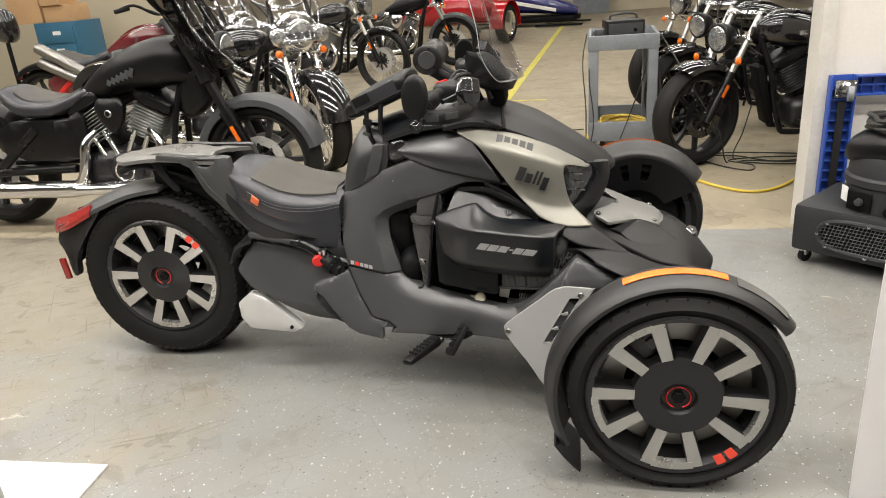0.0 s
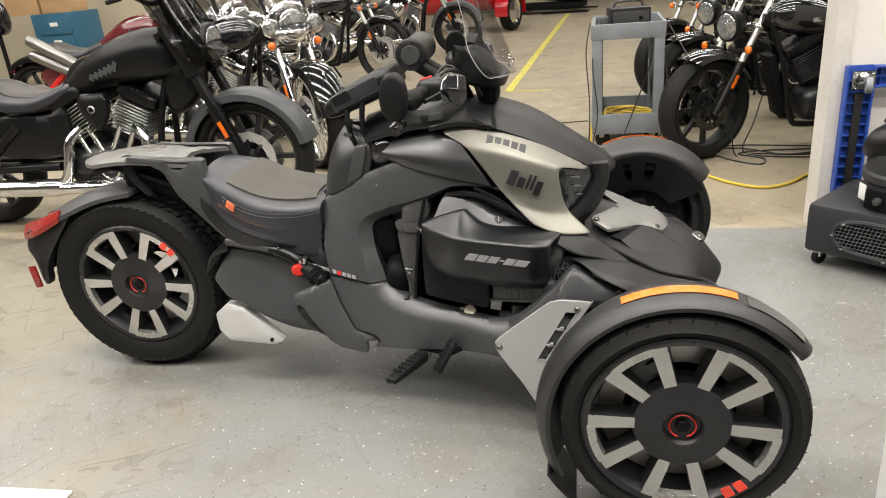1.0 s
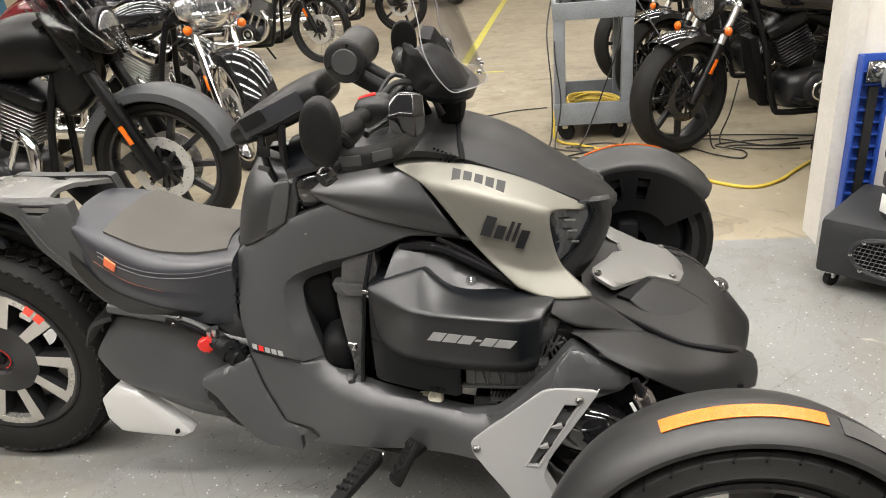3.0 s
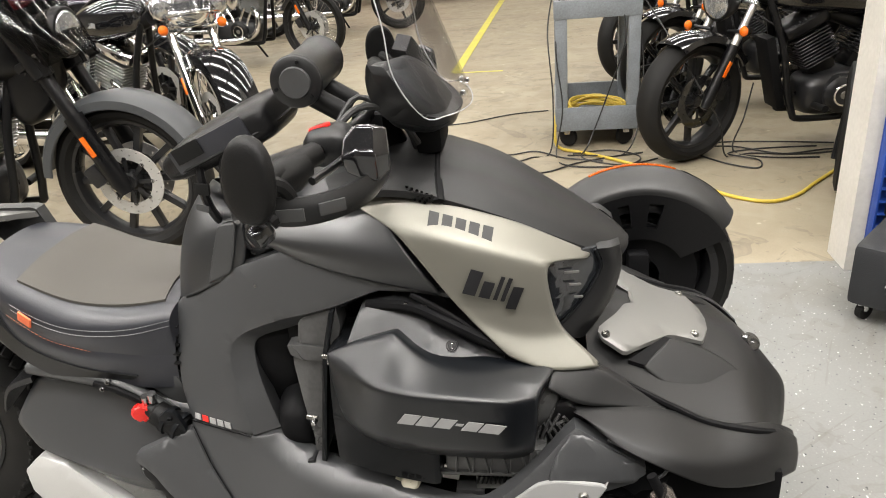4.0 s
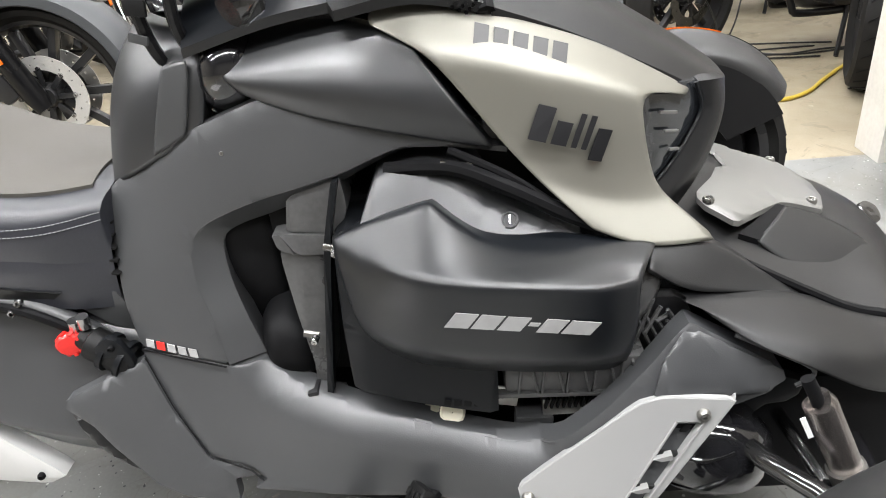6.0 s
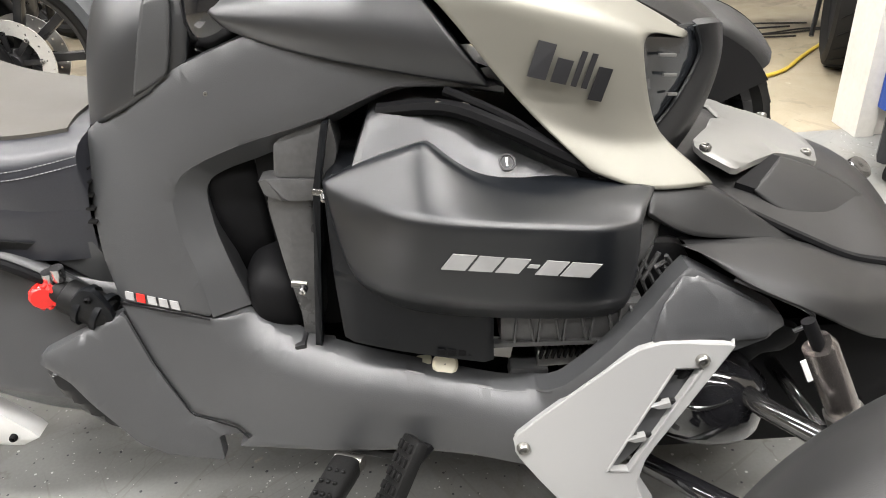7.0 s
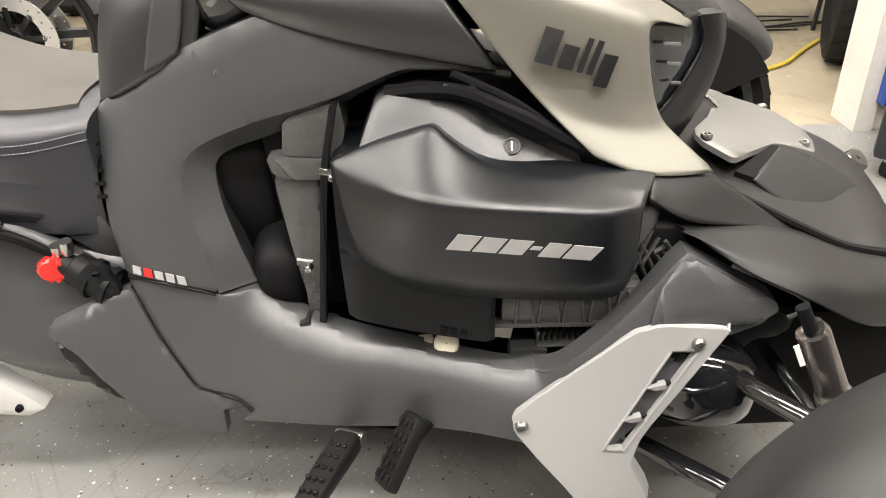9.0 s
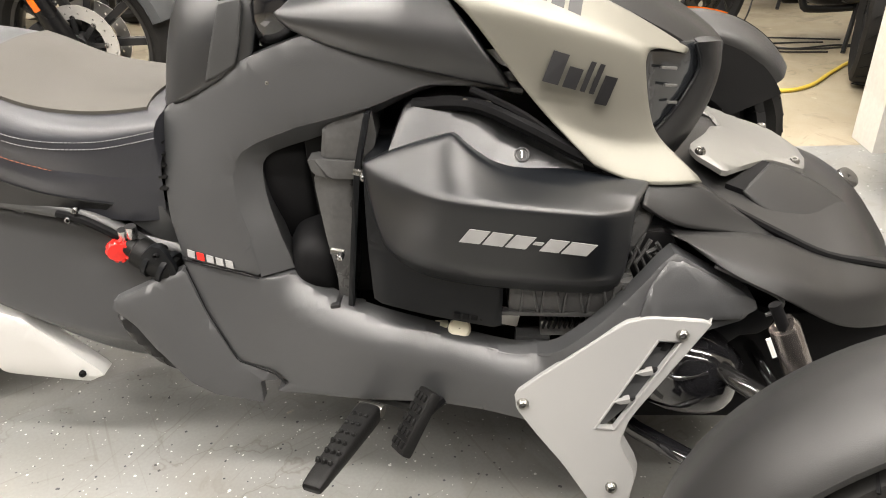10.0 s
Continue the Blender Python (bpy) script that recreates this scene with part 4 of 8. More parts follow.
cage("tank_panel", grid([tank_top, tank_fold]) + grid(tank_net), CHAMPAGNE, trike, "champagne silver tank panel with dark lettering", 0.012, creases=line_of(tank_fold, 0.35, 1, 4) + line_of(tank_net[3], 0.4))
cage("shoulder_panel", grid(shoulder_net), SHOULDER, trike, "satin black shoulder panel", 0.03)
cage("engine_cover", grid(cover_net), SATIN, trike, "satin black engine cover with silver lettering", 0.030, (0, 0.6, -0.8),
     creases=line_of(cover_net[1], 0.92) + [(cover_net[0][2], cover_net[1][2], 0.8)] + line_of(cover_net[2], 0.6, 1, 6) + line_of(cover_net[4], 0.25) + [(cover_net[2][5], cover_net[3][5], 0.3), (cover_net[3][5], cover_net[4][5], 0.3)])
both("battery_box", airbox, BOX, BOX_BLACK, "matte black battery box", thick=0.13, lip=0.003, lipw=0.005, cut=0.06)
for k in range(4):
    part("lettering_bar", box(0.010, 0.002, 0.009, (1.176 + 0.0125 * k, BOX(1.18, 0.378) - 0.001, 0.380 - 0.0016 * k), 0.001, (0, 8, 0)), DARK, trike, "embossed black lettering bar")
both("side_foil", foil, FOIL, SILVER, "silver slotted side foil with screws", thick=0.010, lip=0, step=0.2, cut=0.12, holes=[[(1.447, 0.371), (1.477, 0.370), (1.394, 0.240), (1.369, 0.241)]])
cage("upper_cheek", grid(cheek_up_net), HOOD, trike, "matte black upper nose cheek", 0.02, creases=line_of(cheek_up_net[1], 0.85), rim=0.9)
cage("nose_cheek", grid(cheek_net), HOOD, trike, "matte black lower nose cheek", 0.02, creases=line_of(cheek_net[1], 0.3), rim=0.8)

# dark seams between the flank panels
for sgn in (-1, 1):
    for sheet, pts in ((ROCKER, [(0.747, 0.396), (0.777, 0.325), (0.800, 0.287), (0.821, 0.252), (0.850, 0.246), (0.884, 0.238), (0.900, 0.224)]), (UPPER, [(0.744, 0.4075), (0.785, 0.401), (0.823, 0.395), (0.868, 0.387)])):
        part("panel_seam", tube([(x, -sgn * (sheet(x, z) - 0.0002), z) for x, z in pts], 0.0013, 6), DARK, trike, "dark seam between two panels")

# lettering as plain bars
bars(trike, TANK, [(1.236, 0.788), (1.240, 0.811), (1.351, 0.778), (1.346, 0.756)], [(0.2 * k + 0.015, 0.2 * k + 0.165, 0, 1) for k in range(5)], DECAL_GREY, label="dark grey stencil lettering bar")
bars(trike, TANK, [(1.292, 0.680), (1.304, 0.724), (1.397, 0.694), (1.385, 0.650)], [(0.0, 0.22, 0.22, 1), (0.28, 0.47, 0.22, 0.75), (0.53, 0.60, 0.22, 1), (0.66, 0.73, 0.22, 1), (0.79, 0.97, 0.0, 0.75)], DECAL_DARK, lean=0.008, label="black stencil lettering bar")
bars(trike, COVER, [(1.188, 0.517), (1.195, 0.541), (1.356, 0.515), (1.350, 0.494)], [(0.0, 0.16, 0.1, 0.85), (0.18, 0.34, 0.1, 0.85), (0.36, 0.52, 0.1, 0.85), (0.54, 0.61, 0.42, 0.6), (0.63, 0.78, 0.1, 0.85), (0.80, 1.0, 0.1, 0.85)], DECAL_SILVER, lean=0.012, label="silver lettering bar")
bars(trike, UPPER, [(0.752, 0.414), (0.752, 0.424), (0.83, 0.411), (0.832, 0.400)], [(0.2 * k + 0.02, 0.2 * k + 0.17, 0, 1) for k in (0, 2, 3, 4)], DECAL_SILVER, label="small silver lettering bar")
bars(trike, UPPER, [(0.752, 0.414), (0.752, 0.424), (0.83, 0.411), (0.832, 0.400)], [(0.22, 0.37, 0, 1)], RED, label="small red lettering bar")

for sheet, pts in ((FOIL, ((1.268, 0.272), (1.478, 0.381), (1.394, 0.150))),):
    for x, z in pts:
        part("screw", screw((x, sheet(x, z) - 0.002, z), 0.0085), BRUSHED, trike)

# bonnet and nose, over the whole width
def across(edge, mid, spine, down=0.012, flat=0.0):
    """A skin from flank to flank: edge, mid and spine lines of the right half."""
    flip = lambda l: [(x, -y, z) for x, y, z in l]  # noqa: E731
    return patch([edge, mid, spine, flip(mid), flip(edge)], 5, 6, down)


bonnet = across([(1.262, -0.150, 0.822), (1.355, -0.138, 0.783), (1.461, -0.118, 0.727), (1.535, -0.088, 0.682), (1.560, -0.062, 0.668)],
                [(1.256, -0.095, 0.862), (1.352, -0.090, 0.826), (1.465, -0.075, 0.757), (1.548, -0.055, 0.700), (1.578, -0.04, 0.672)],
                [(1.250, 0, 0.872), (1.350, 0, 0.838), (1.470, 0, 0.766), (1.560, 0, 0.705), (1.590, 0, 0.675)])
part("bonnet", bonnet, HOOD, trike, "matte black bonnet")
cowl = across([(1.08, -0.165, 0.835), (1.17, -0.16, 0.846), (1.258, -0.152, 0.826)], [(1.05, -0.10, 0.865), (1.16, -0.10, 0.874), (1.252, -0.095, 0.860)], [(1.03, 0, 0.88), (1.15, 0, 0.888), (1.246, 0, 0.872)])
part("cowl", cowl, HOOD, trike, "matte black cowl behind the bonnet")
nose = across([(1.50, -0.205, 0.525), (1.60, -0.225, 0.468), (1.70, -0.240, 0.428), (1.79, -0.232, 0.405), (1.835, -0.195, 0.350)],
              [(1.50, -0.130, 0.542), (1.60, -0.140, 0.499), (1.70, -0.135, 0.466), (1.80, -0.120, 0.438), (1.876, -0.100, 0.352)],
              [(1.50, 0, 0.562), (1.60, 0, 0.540), (1.70, 0, 0.503), (1.82, 0, 0.446), (1.900, 0, 0.350)])
# a near-black tube paints the shade of the open gap
part("cowl_gap_shade", tube(curve([(1.256, -0.150, 0.815), (1.250, -0.095, 0.850), (1.244, 0, 0.862), (1.250, 0.095, 0.850), (1.256, 0.150, 0.815)], 5), 0.012, 8), DARK, trike, "dark tube for the shade in the gap behind the bonnet")
part("nose_cone", nose, HOOD, trike, "matte black nose cone")

# the slot of the side foil: frame, dividers and their bright fins; the rolled edge and the return behind it
for sgn in (-1, 1):
    at_y = lambda x, z, d=0.0: sgn * -(FOIL(x, z) + d)  # noqa: E731
    loop = [(1.447, 0.372), (1.478, 0.371), (1.394, 0.239), (1.368, 0.240)]
    part("slot_frame", tube(curve([(x, at_y(x, z, -0.0005), z) for x, z in loop], 1, True), 0.0018, 6, ring=True), SILVER, trike, "raised silver slot frame")
    for x, z in ((1.4315, 0.326), (1.4035, 0.283)):
        part("slot_divider", box(0.034, 0.014, 0.006, (x + 0.008, at_y(x, z, 0.010), z), 0.001, (0, 6, 0)), HOOD, trike)
        bm = bmesh.new()
        tip = [(-0.012, 0.0), (0.010, 0.006), (0.012, -0.002), (-0.002, -0.004)]
        skin(bm, [[(x + a, at_y(x, z, d), z + b) for a, b in tip] for d in (-0.003, 0.006)])
        part("slot_fin", bm, SILVER, trike, "pointed silver fin in the slot")
    for x, z in ((1.447, 0.350), (1.418, 0.305), (1.390, 0.262)):
        part("slot_cell", box(0.010, 0.010, 0.026, (x + 0.010, at_y(x, z, 0.016), z), 0.002, (0, 33, 0)), MATTE_BLACK, trike)
    edge = [(1.514, 0.398), (1.504, 0.384), (1.452, 0.310), (1.397, 0.238), (1.401, 0.219), (1.425, 0.17), (1.415, 0.117)]
    part("foil_return", patch([[(x, at_y(x, z, 0.002), z) for x, z in edge], [(x + 0.010, at_y(x, z, 0.026), z - 0.004) for x, z in edge]], 3, 2, 0.003, (-1, 0, 0)), SILVER, trike, "bent-back silver foil edge")
    part("foil_bead", tube([(x, at_y(x, z, 0.0025), z) for x, z in soften(foil, 0.12, 1)], 0.0026, 6, ring=True), SILVER, trike, "rounded silver foil edge")
for sgn in (-1, 1):
    part("foil_backing", box(0.070, 0.006, 0.145, (1.425, sgn * -(FOIL(1.425, 0.31) + 0.024), 0.312), 0.001, (0, 35, 0)), DARK, trike)

# silver plate on the nose, with its four screws
half = [(1.594, 0.0), (1.596, -0.022), (1.580, -0.036), (1.560, -0.078), (1.524, -0.132), (1.521, -0.146), (1.528, -0.160), (1.560, -0.178), (1.568, -0.176), (1.614, -0.134), (1.652, -0.100), (1.668, -0.094), (1.716, -0.089), (1.722, -0.082), (1.738, -0.040)]
PLATE = lambda x, y: -(0.551 - 0.36 * (x - 1.532) + 0.018 * (1 - (y / 0.16) ** 2))  # noqa: E731
bm = shell(half + [(1.742, 0.0)] + [(x, -y) for x, y in half[:0:-1]], PLATE, thick=0.008, step=0.02, lip=0.004, lipw=0.006, cut=0.0)
part("nose_plate", moved(bm, pose(0, 0, 0, -90, 0, 0)), SILVER_DIMMED, trike, "silver painted plate on the nose")
for x, y in ((1.534, -0.152), (1.706, -0.078), (1.534, 0.152), (1.706, 0.078)):
    z = -PLATE(x, y)
    part("screw", moved(lathe([(0.0, 0.001), (-0.001, 0.003), (-0.003, 0.0035), (-0.0035, 0.006), (-0.001, 0.008), (0.004, 0.008)], 14), pose(x, y, z + 0.001, -82 if y < 0 else -98, 0, 0)), BRUSHED, trike)
part("badge", moved(lathe([(0.003, 0.001), (-0.003, 0.001), (-0.0045, 0.014), (-0.003, 0.019), (0.003, 0.020)], 24), pose(1.830, -0.012, 0.441, -52, 0, 35)), SMOKE_CHROME, trike, "round chrome badge")
# scoops and gap lines of the nose
for sgn in (-1, 1):
    gap = [(1.50, 0.215, 0.528), (1.575, 0.228, 0.490), (1.64, 0.240, 0.458), (1.70, 0.250, 0.432), (1.78, 0.246, 0.412), (1.83, 0.215, 0.385)]
    part("gap_seal", tube(curve([(x, sgn * y, z) for x, y, z in gap], 4), 0.0065, 8), DARK, trike, "black rubber gap seal")
    # no openings are cut: near-black sheets paint the shade inside them
    part("scoop_mouth_shade", patch([[(1.572, sgn * 0.170, 0.5085), (1.610, sgn * 0.138, 0.5135), (1.645, sgn * 0.106, 0.5160)], [(1.600, sgn * 0.170, 0.4970), (1.630, sgn * 0.140, 0.5050), (1.660, sgn * 0.106, 0.5110)]], 4, 3, 0.012), DARK, trike, "dark sheet for the shade in the scoop mouth")
    part("scoop_slot_shade", patch([[(1.692, sgn * 0.202, 0.4345), (1.720, sgn * 0.192, 0.4285), (1.748, sgn * 0.180, 0.4225)], [(1.702, sgn * 0.206, 0.4290), (1.728, sgn * 0.197, 0.4230), (1.753, sgn * 0.187, 0.4170)]], 4, 3, 0.006), DARK, trike, "dark sheet for the shade in the air slot")
net = [[(1.594, -0.171, 0.497), (1.640, -0.190, 0.464), (1.690, -0.199, 0.436), (1.745, -0.178, 0.424)],
       [(1.625, -0.145, 0.508), (1.680, -0.147, 0.482), (1.730, -0.152, 0.456), (1.775, -0.148, 0.431)],
       [(1.656, -0.105, 0.514), (1.712, -0.096, 0.492), (1.765, -0.110, 0.462), (1.797, -0.130, 0.434)]]
cage("scoop_panel", grid(net), HOOD, trike, "matte black hood of the nose scoop", 0.02, (0, 0.3, -1), rim=0.85)

# headlamps and their trim
LAMP = facets([((1.43, 0.70, -0.160), (1.53, 0.70, -0.098), (1.45, 0.58, -0.160))])
both("headlamp_glass", [(1.424, 0.712), (1.503, 0.702), (1.537, 0.697), (1.527, 0.655), (1.488, 0.606), (1.452, 0.579), (1.440, 0.610)], LAMP, LENS_DARK, "dark glossy headlamp glass", thick=0.06, lip=0.004)
for sgn in (-1, 1):
    rails = [[(1.522, 0.108, 0.700), (1.532, 0.108, 0.665), (1.512, 0.122, 0.628), (1.485, 0.140, 0.598), (1.452, 0.160, 0.572)],
             [(1.545, 0.104, 0.700), (1.552, 0.104, 0.660), (1.536, 0.116, 0.618), (1.508, 0.136, 0.582), (1.470, 0.162, 0.552)],
             [(1.566, 0.074, 0.692), (1.570, 0.074, 0.652), (1.556, 0.088, 0.606), (1.530, 0.108, 0.566), (1.496, 0.136, 0.536)]]
    part("headlamp_trim", patch([[(x, sgn * y, z) for x, y, z in r] for r in rails], 5, 4, 0.03, (0, -sgn, 0)), PLASTIC, trike, "matte black headlamp trim")
    part("lamp_bezel", tube(curve([(x - 0.004, sgn * (y + 0.002), z) for x, y, z in rails[0]], 5), 0.003, 6), BOX_BLACK, trike)
    for k in range(3):
        part("lamp_fin", box(0.030 - 0.006 * k, 0.004, 0.004, (1.475 + 0.006 * k, sgn * (0.1475 - 0.003 * k), 0.676 - 0.026 * k), 0.001, (0, 12, -sgn * 30)), RACK_GREY, trike, "pale lamp reflector fin")
part("front_bulkhead", box(0.16, 0.18, 0.16, (1.44, 0, 0.61), 0.03), DARK, trike)

# engine bay
part("engine_block", box(0.50, 0.30, 0.30, (1.19, 0, 0.45), 0.03), DARK, trike, "dark engine block")
part("belly_pan", box(0.62, 0.44, 0.05, (1.10, 0, 0.215), 0.02), DARK, trike, "black belly pan")
part("frame_spine", tube(curve([(0.35, 0, 0.47), (0.70, 0, 0.42), (1.0, 0, 0.68), (1.3, 0, 0.72), (1.5, 0, 0.55)], 5), 0.06, 12), DARK, trike)
IN = facets([((1.08, 0.59, -0.250), (1.22, 0.59, -0.256), (1.16, 0.656, -0.200)), ((1.22, 0.62, -0.228), (1.32, 0.578, -0.235), (1.246, 0.60, -0.238))])
# the lighter panel plastic here stands in for lamp sheen on the sloped faces
both("intake_cover", [(1.083, 0.590), (1.107, 0.643), (1.163, 0.656), (1.223, 0.645), (1.246, 0.612), (1.315, 0.578), (1.36, 0.555), (1.207, 0.55)], IN, PANEL, "black angular intake cover, its tone lightened for lamp sheen", thick=0.10, lip=0.005, lipw=0.008, cut=0.08)
part("lock", moved(lathe([(0, 0.001), (-0.002, 0.001), (-0.002, 0.0075), (-0.0035, 0.008), (-0.0035, 0.0105), (0.004, 0.011)], 20), pose(1.268, IN(1.268, 0.587) + 0.003, 0.588, -38, 0, 0)), BIKE_CASE, trike, "black key lock with a bright slot")
part("key_slot", box(0.0022, 0.003, 0.011, (1.268, IN(1.268, 0.587) + 0.0018, 0.5892), 0.0, (-38, 0, 0)), STEEL, trike)
CL = facets([((0.97, 0.61, -0.180), (1.06, 0.61, -0.19), (1.0, 0.33, -0.240))])
both("clutch_housing", [(0.976, 0.566), (1.030, 0.564), (1.018, 0.419), (1.010, 0.342), (0.990, 0.342), (0.990, 0.380), (0.977, 0.443), (0.964, 0.532)], CL, ENGINE, "scuffed grey-black clutch housing", thick=0.10, lip=0.006, lipw=0.010, cut=0.1)
both("housing_head", [(0.985, 0.612), (1.058, 0.642), (1.064, 0.600), (1.052, 0.560), (0.979, 0.566)], lambda x, z: CL(x, z) - 0.004, ENGINE, "scuffed grey-black housing head", thick=0.10, lip=0.005, lipw=0.008, cut=0.1)
both("housing_band", [(0.960, 0.569), (1.050, 0.566), (1.048, 0.542), (0.990, 0.541), (0.966, 0.549)], lambda x, z: CL(x, z) - 0.014, ENGINE, "ribbed housing flange", thick=0.03, lip=0.006, lipw=0.008, cut=0.12)
both("housing_strap", [(1.050, 0.637), (1.059, 0.639), (1.040, 0.560), (1.024, 0.420), (1.016, 0.343), (1.007, 0.343), (1.015, 0.420), (1.031, 0.560)], lambda x, z: CL(x, z) - 0.020, BOX_BLACK, "black retaining strap", thick=0.02, lip=0.002, lipw=0.003, cut=0.05)
part("oil_tank", body([(0.905, -0.13, 0.385, 0.03, 0.03), (0.925, -0.13, 0.39, 0.085, 0.055), (0.955, -0.13, 0.392, 0.095, 0.062), (0.985, -0.13, 0.385, 0.085, 0.05), (0.998, -0.13, 0.38, 0.03, 0.03)], 20, power=2.6), DARK, trike, "dark rounded oil tank")
part("clamp_bracket", box(0.05, 0.03, 0.018, (1.005, -0.240, 0.340), 0.004, (0, 8, 0)), ENGINE, trike)
part("clamp_bracket", box(0.016, 0.03, 0.022, (0.990, -0.244, 0.345), 0.003, (0, -14, 0)), BIKE_CASE, trike)
for x, z in ((1.003, 0.434), (1.046, 0.553)):
    part("bolt", moved(lathe([(0, 0.001), (-0.010, 0.001), (-0.011, 0.004), (-0.008, 0.0055), (0, 0.006)], 10), pose(x, CL(x, z) - 0.022, z)), STEEL, trike)
    part("bolt_shank", tube([(x - 0.016, CL(x, z) - 0.014, z + 0.003), (x + 0.004, CL(x, z) - 0.016, z)], 0.005, 8), BRUSHED, trike)
part("oil_line", tube(curve([(0.935, -0.16, 0.335), (0.955, -0.19, 0.37), (0.985, -0.20, 0.40)], 4), 0.010, 10), COPPER, trike)
part("fuel_cell", body([(0.80, -0.02, 0.50, 0.08, 0.05), (0.86, -0.02, 0.50, 0.13, 0.14), (0.93, -0.02, 0.48, 0.135, 0.16), (0.955, -0.02, 0.46, 0.12, 0.15), (0.97, -0.02, 0.45, 0.05, 0.05)], 20), DARK, trike, "black moulded fuel cell")
for sgn in (-1, 1):
    part("filter_box", moved(box(0.176, 0.07, 0.056, (0, 0, 0), 0.010), pose(1.336, sgn * 0.277, 0.402, 0, 2, 0)), ENGINE, trike, "black ribbed filter box")
    for k, x in enumerate((1.268, 1.286, 1.297, 1.318, 1.328, 1.350, 1.361, 1.383, 1.393, 1.410)):
        part("filter_rib", box(0.0035, 0.010, 0.046, (x, sgn * 0.312, 0.4045 - 0.0005 * k), 0.0015, (0, -10 if k % 2 else 6, 0)), ENGINE, trike)
    part("filter_lip", box(0.20, 0.012, 0.007, (1.336, sgn * 0.310, 0.3755), 0.002, (0, 2, 0)), ENGINE, trike)
    part("heat_sink", box(0.11, 0.03, 0.026, (1.352, sgn * 0.278, 0.336), 0.002), FIN, trike)
    for k in range(13):
        part("heat_sink_fin", box(0.003, 0.008, 0.016, (1.302 + 0.0078 * k, sgn * 0.296, 0.348), 0.0, (0, 18, 0)), DARK, trike)
    part("hose", tube(curve([(1.37, sgn * 0.24, 0.44), (1.405, sgn * 0.27, 0.47), (1.43, sgn * 0.25, 0.52), (1.40, sgn * 0.2, 0.56)], 5), 0.022, 12), ENGINE, trike, "black ribbed hose")
    for k in range(5):
        part("hose_rib", tube([(1.40 + 0.013 * k, sgn * 0.285, 0.41 + 0.016 * k), (1.425 + 0.010 * k, sgn * 0.280, 0.50 - 0.012 * k)], 0.0030, 6), ENGINE, trike)
    for k in range(4):
        part("hose_rib", tube([(1.412 + 0.013 * k, sgn * 0.282, 0.475 - 0.006 * k), (1.440 + 0.008 * k, sgn * 0.284, 0.405 + 0.014 * k)], 0.0026, 6), ENGINE, trike)
    part("duct_plate", plate(soften([(1.412, 0.486), (1.474, 0.482), (1.488, 0.455), (1.455, 0.391), (1.420, 0.378), (1.400, 0.430)], 0.15, 1), 0.02, 0.003, pose(0, sgn * 0.270 - (0.0 if sgn < 0 else 0.02), 0)), BIKE_CASE, trike, "black ribbed duct plate")
    part("connector", box(0.05, 0.03, 0.022, (1.285, sgn * 0.285, 0.315), 0.004, (0, 6, 0)), PLASTIC_GREY, trike)
    part("connector", box(0.028, 0.02, 0.028, (1.312, sgn * 0.272, 0.335), 0.004, (0, 10, 0)), ENGINE, trike)
    part("wire_sleeve", tube(curve([(1.24, sgn * 0.27, 0.33), (1.28, sgn * 0.26, 0.36), (1.32, sgn * 0.255, 0.35), (1.38, sgn * 0.26, 0.36)], 4), 0.007, 8), DARK, trike)
part("filler_cap", moved(lathe([(0, 0.001), (-0.010, 0.001), (-0.011, 0.014), (-0.008, 0.017), (0.008, 0.017)], 20), pose(1.178, -0.285, 0.330, -40, 0, 0)), CREAM, trike, "cream coolant cap")
part("cap_stem", tube([(1.172, -0.27, 0.30), (1.178, -0.28, 0.325)], 0.012, 12), COPPER, trike)
part("foam_block", box(0.022, 0.022, 0.022, (1.150, -0.275, 0.322), 0.005), CREAM, trike)
part("tag_label", box(0.03, 0.004, 0.03, (1.252, -0.275, 0.345), 0.001, (0, 12, 0)), WHITE_LABEL, trike)
for x, z in ((1.195, 0.668), (1.225, 0.664)):
    part("clip", box(0.014, 0.006, 0.010, (x, -0.215, z - 0.012), 0.001, (0, 15, 0)), STEEL, trike)
part("wiring_loom", tube(curve([(1.12, -0.19, 0.645), (1.20, -0.215, 0.652), (1.27, -0.235, 0.628), (1.34, -0.24, 0.59), (1.40, -0.245, 0.565)], 5), 0.010, 8), DARK, trike)
part("loom_rail", tube(curve([(1.20, -0.20, 0.668), (1.27, -0.228, 0.640), (1.345, -0.24, 0.588), (1.43, -0.245, 0.550)], 5), 0.006, 8), DARK, trike)

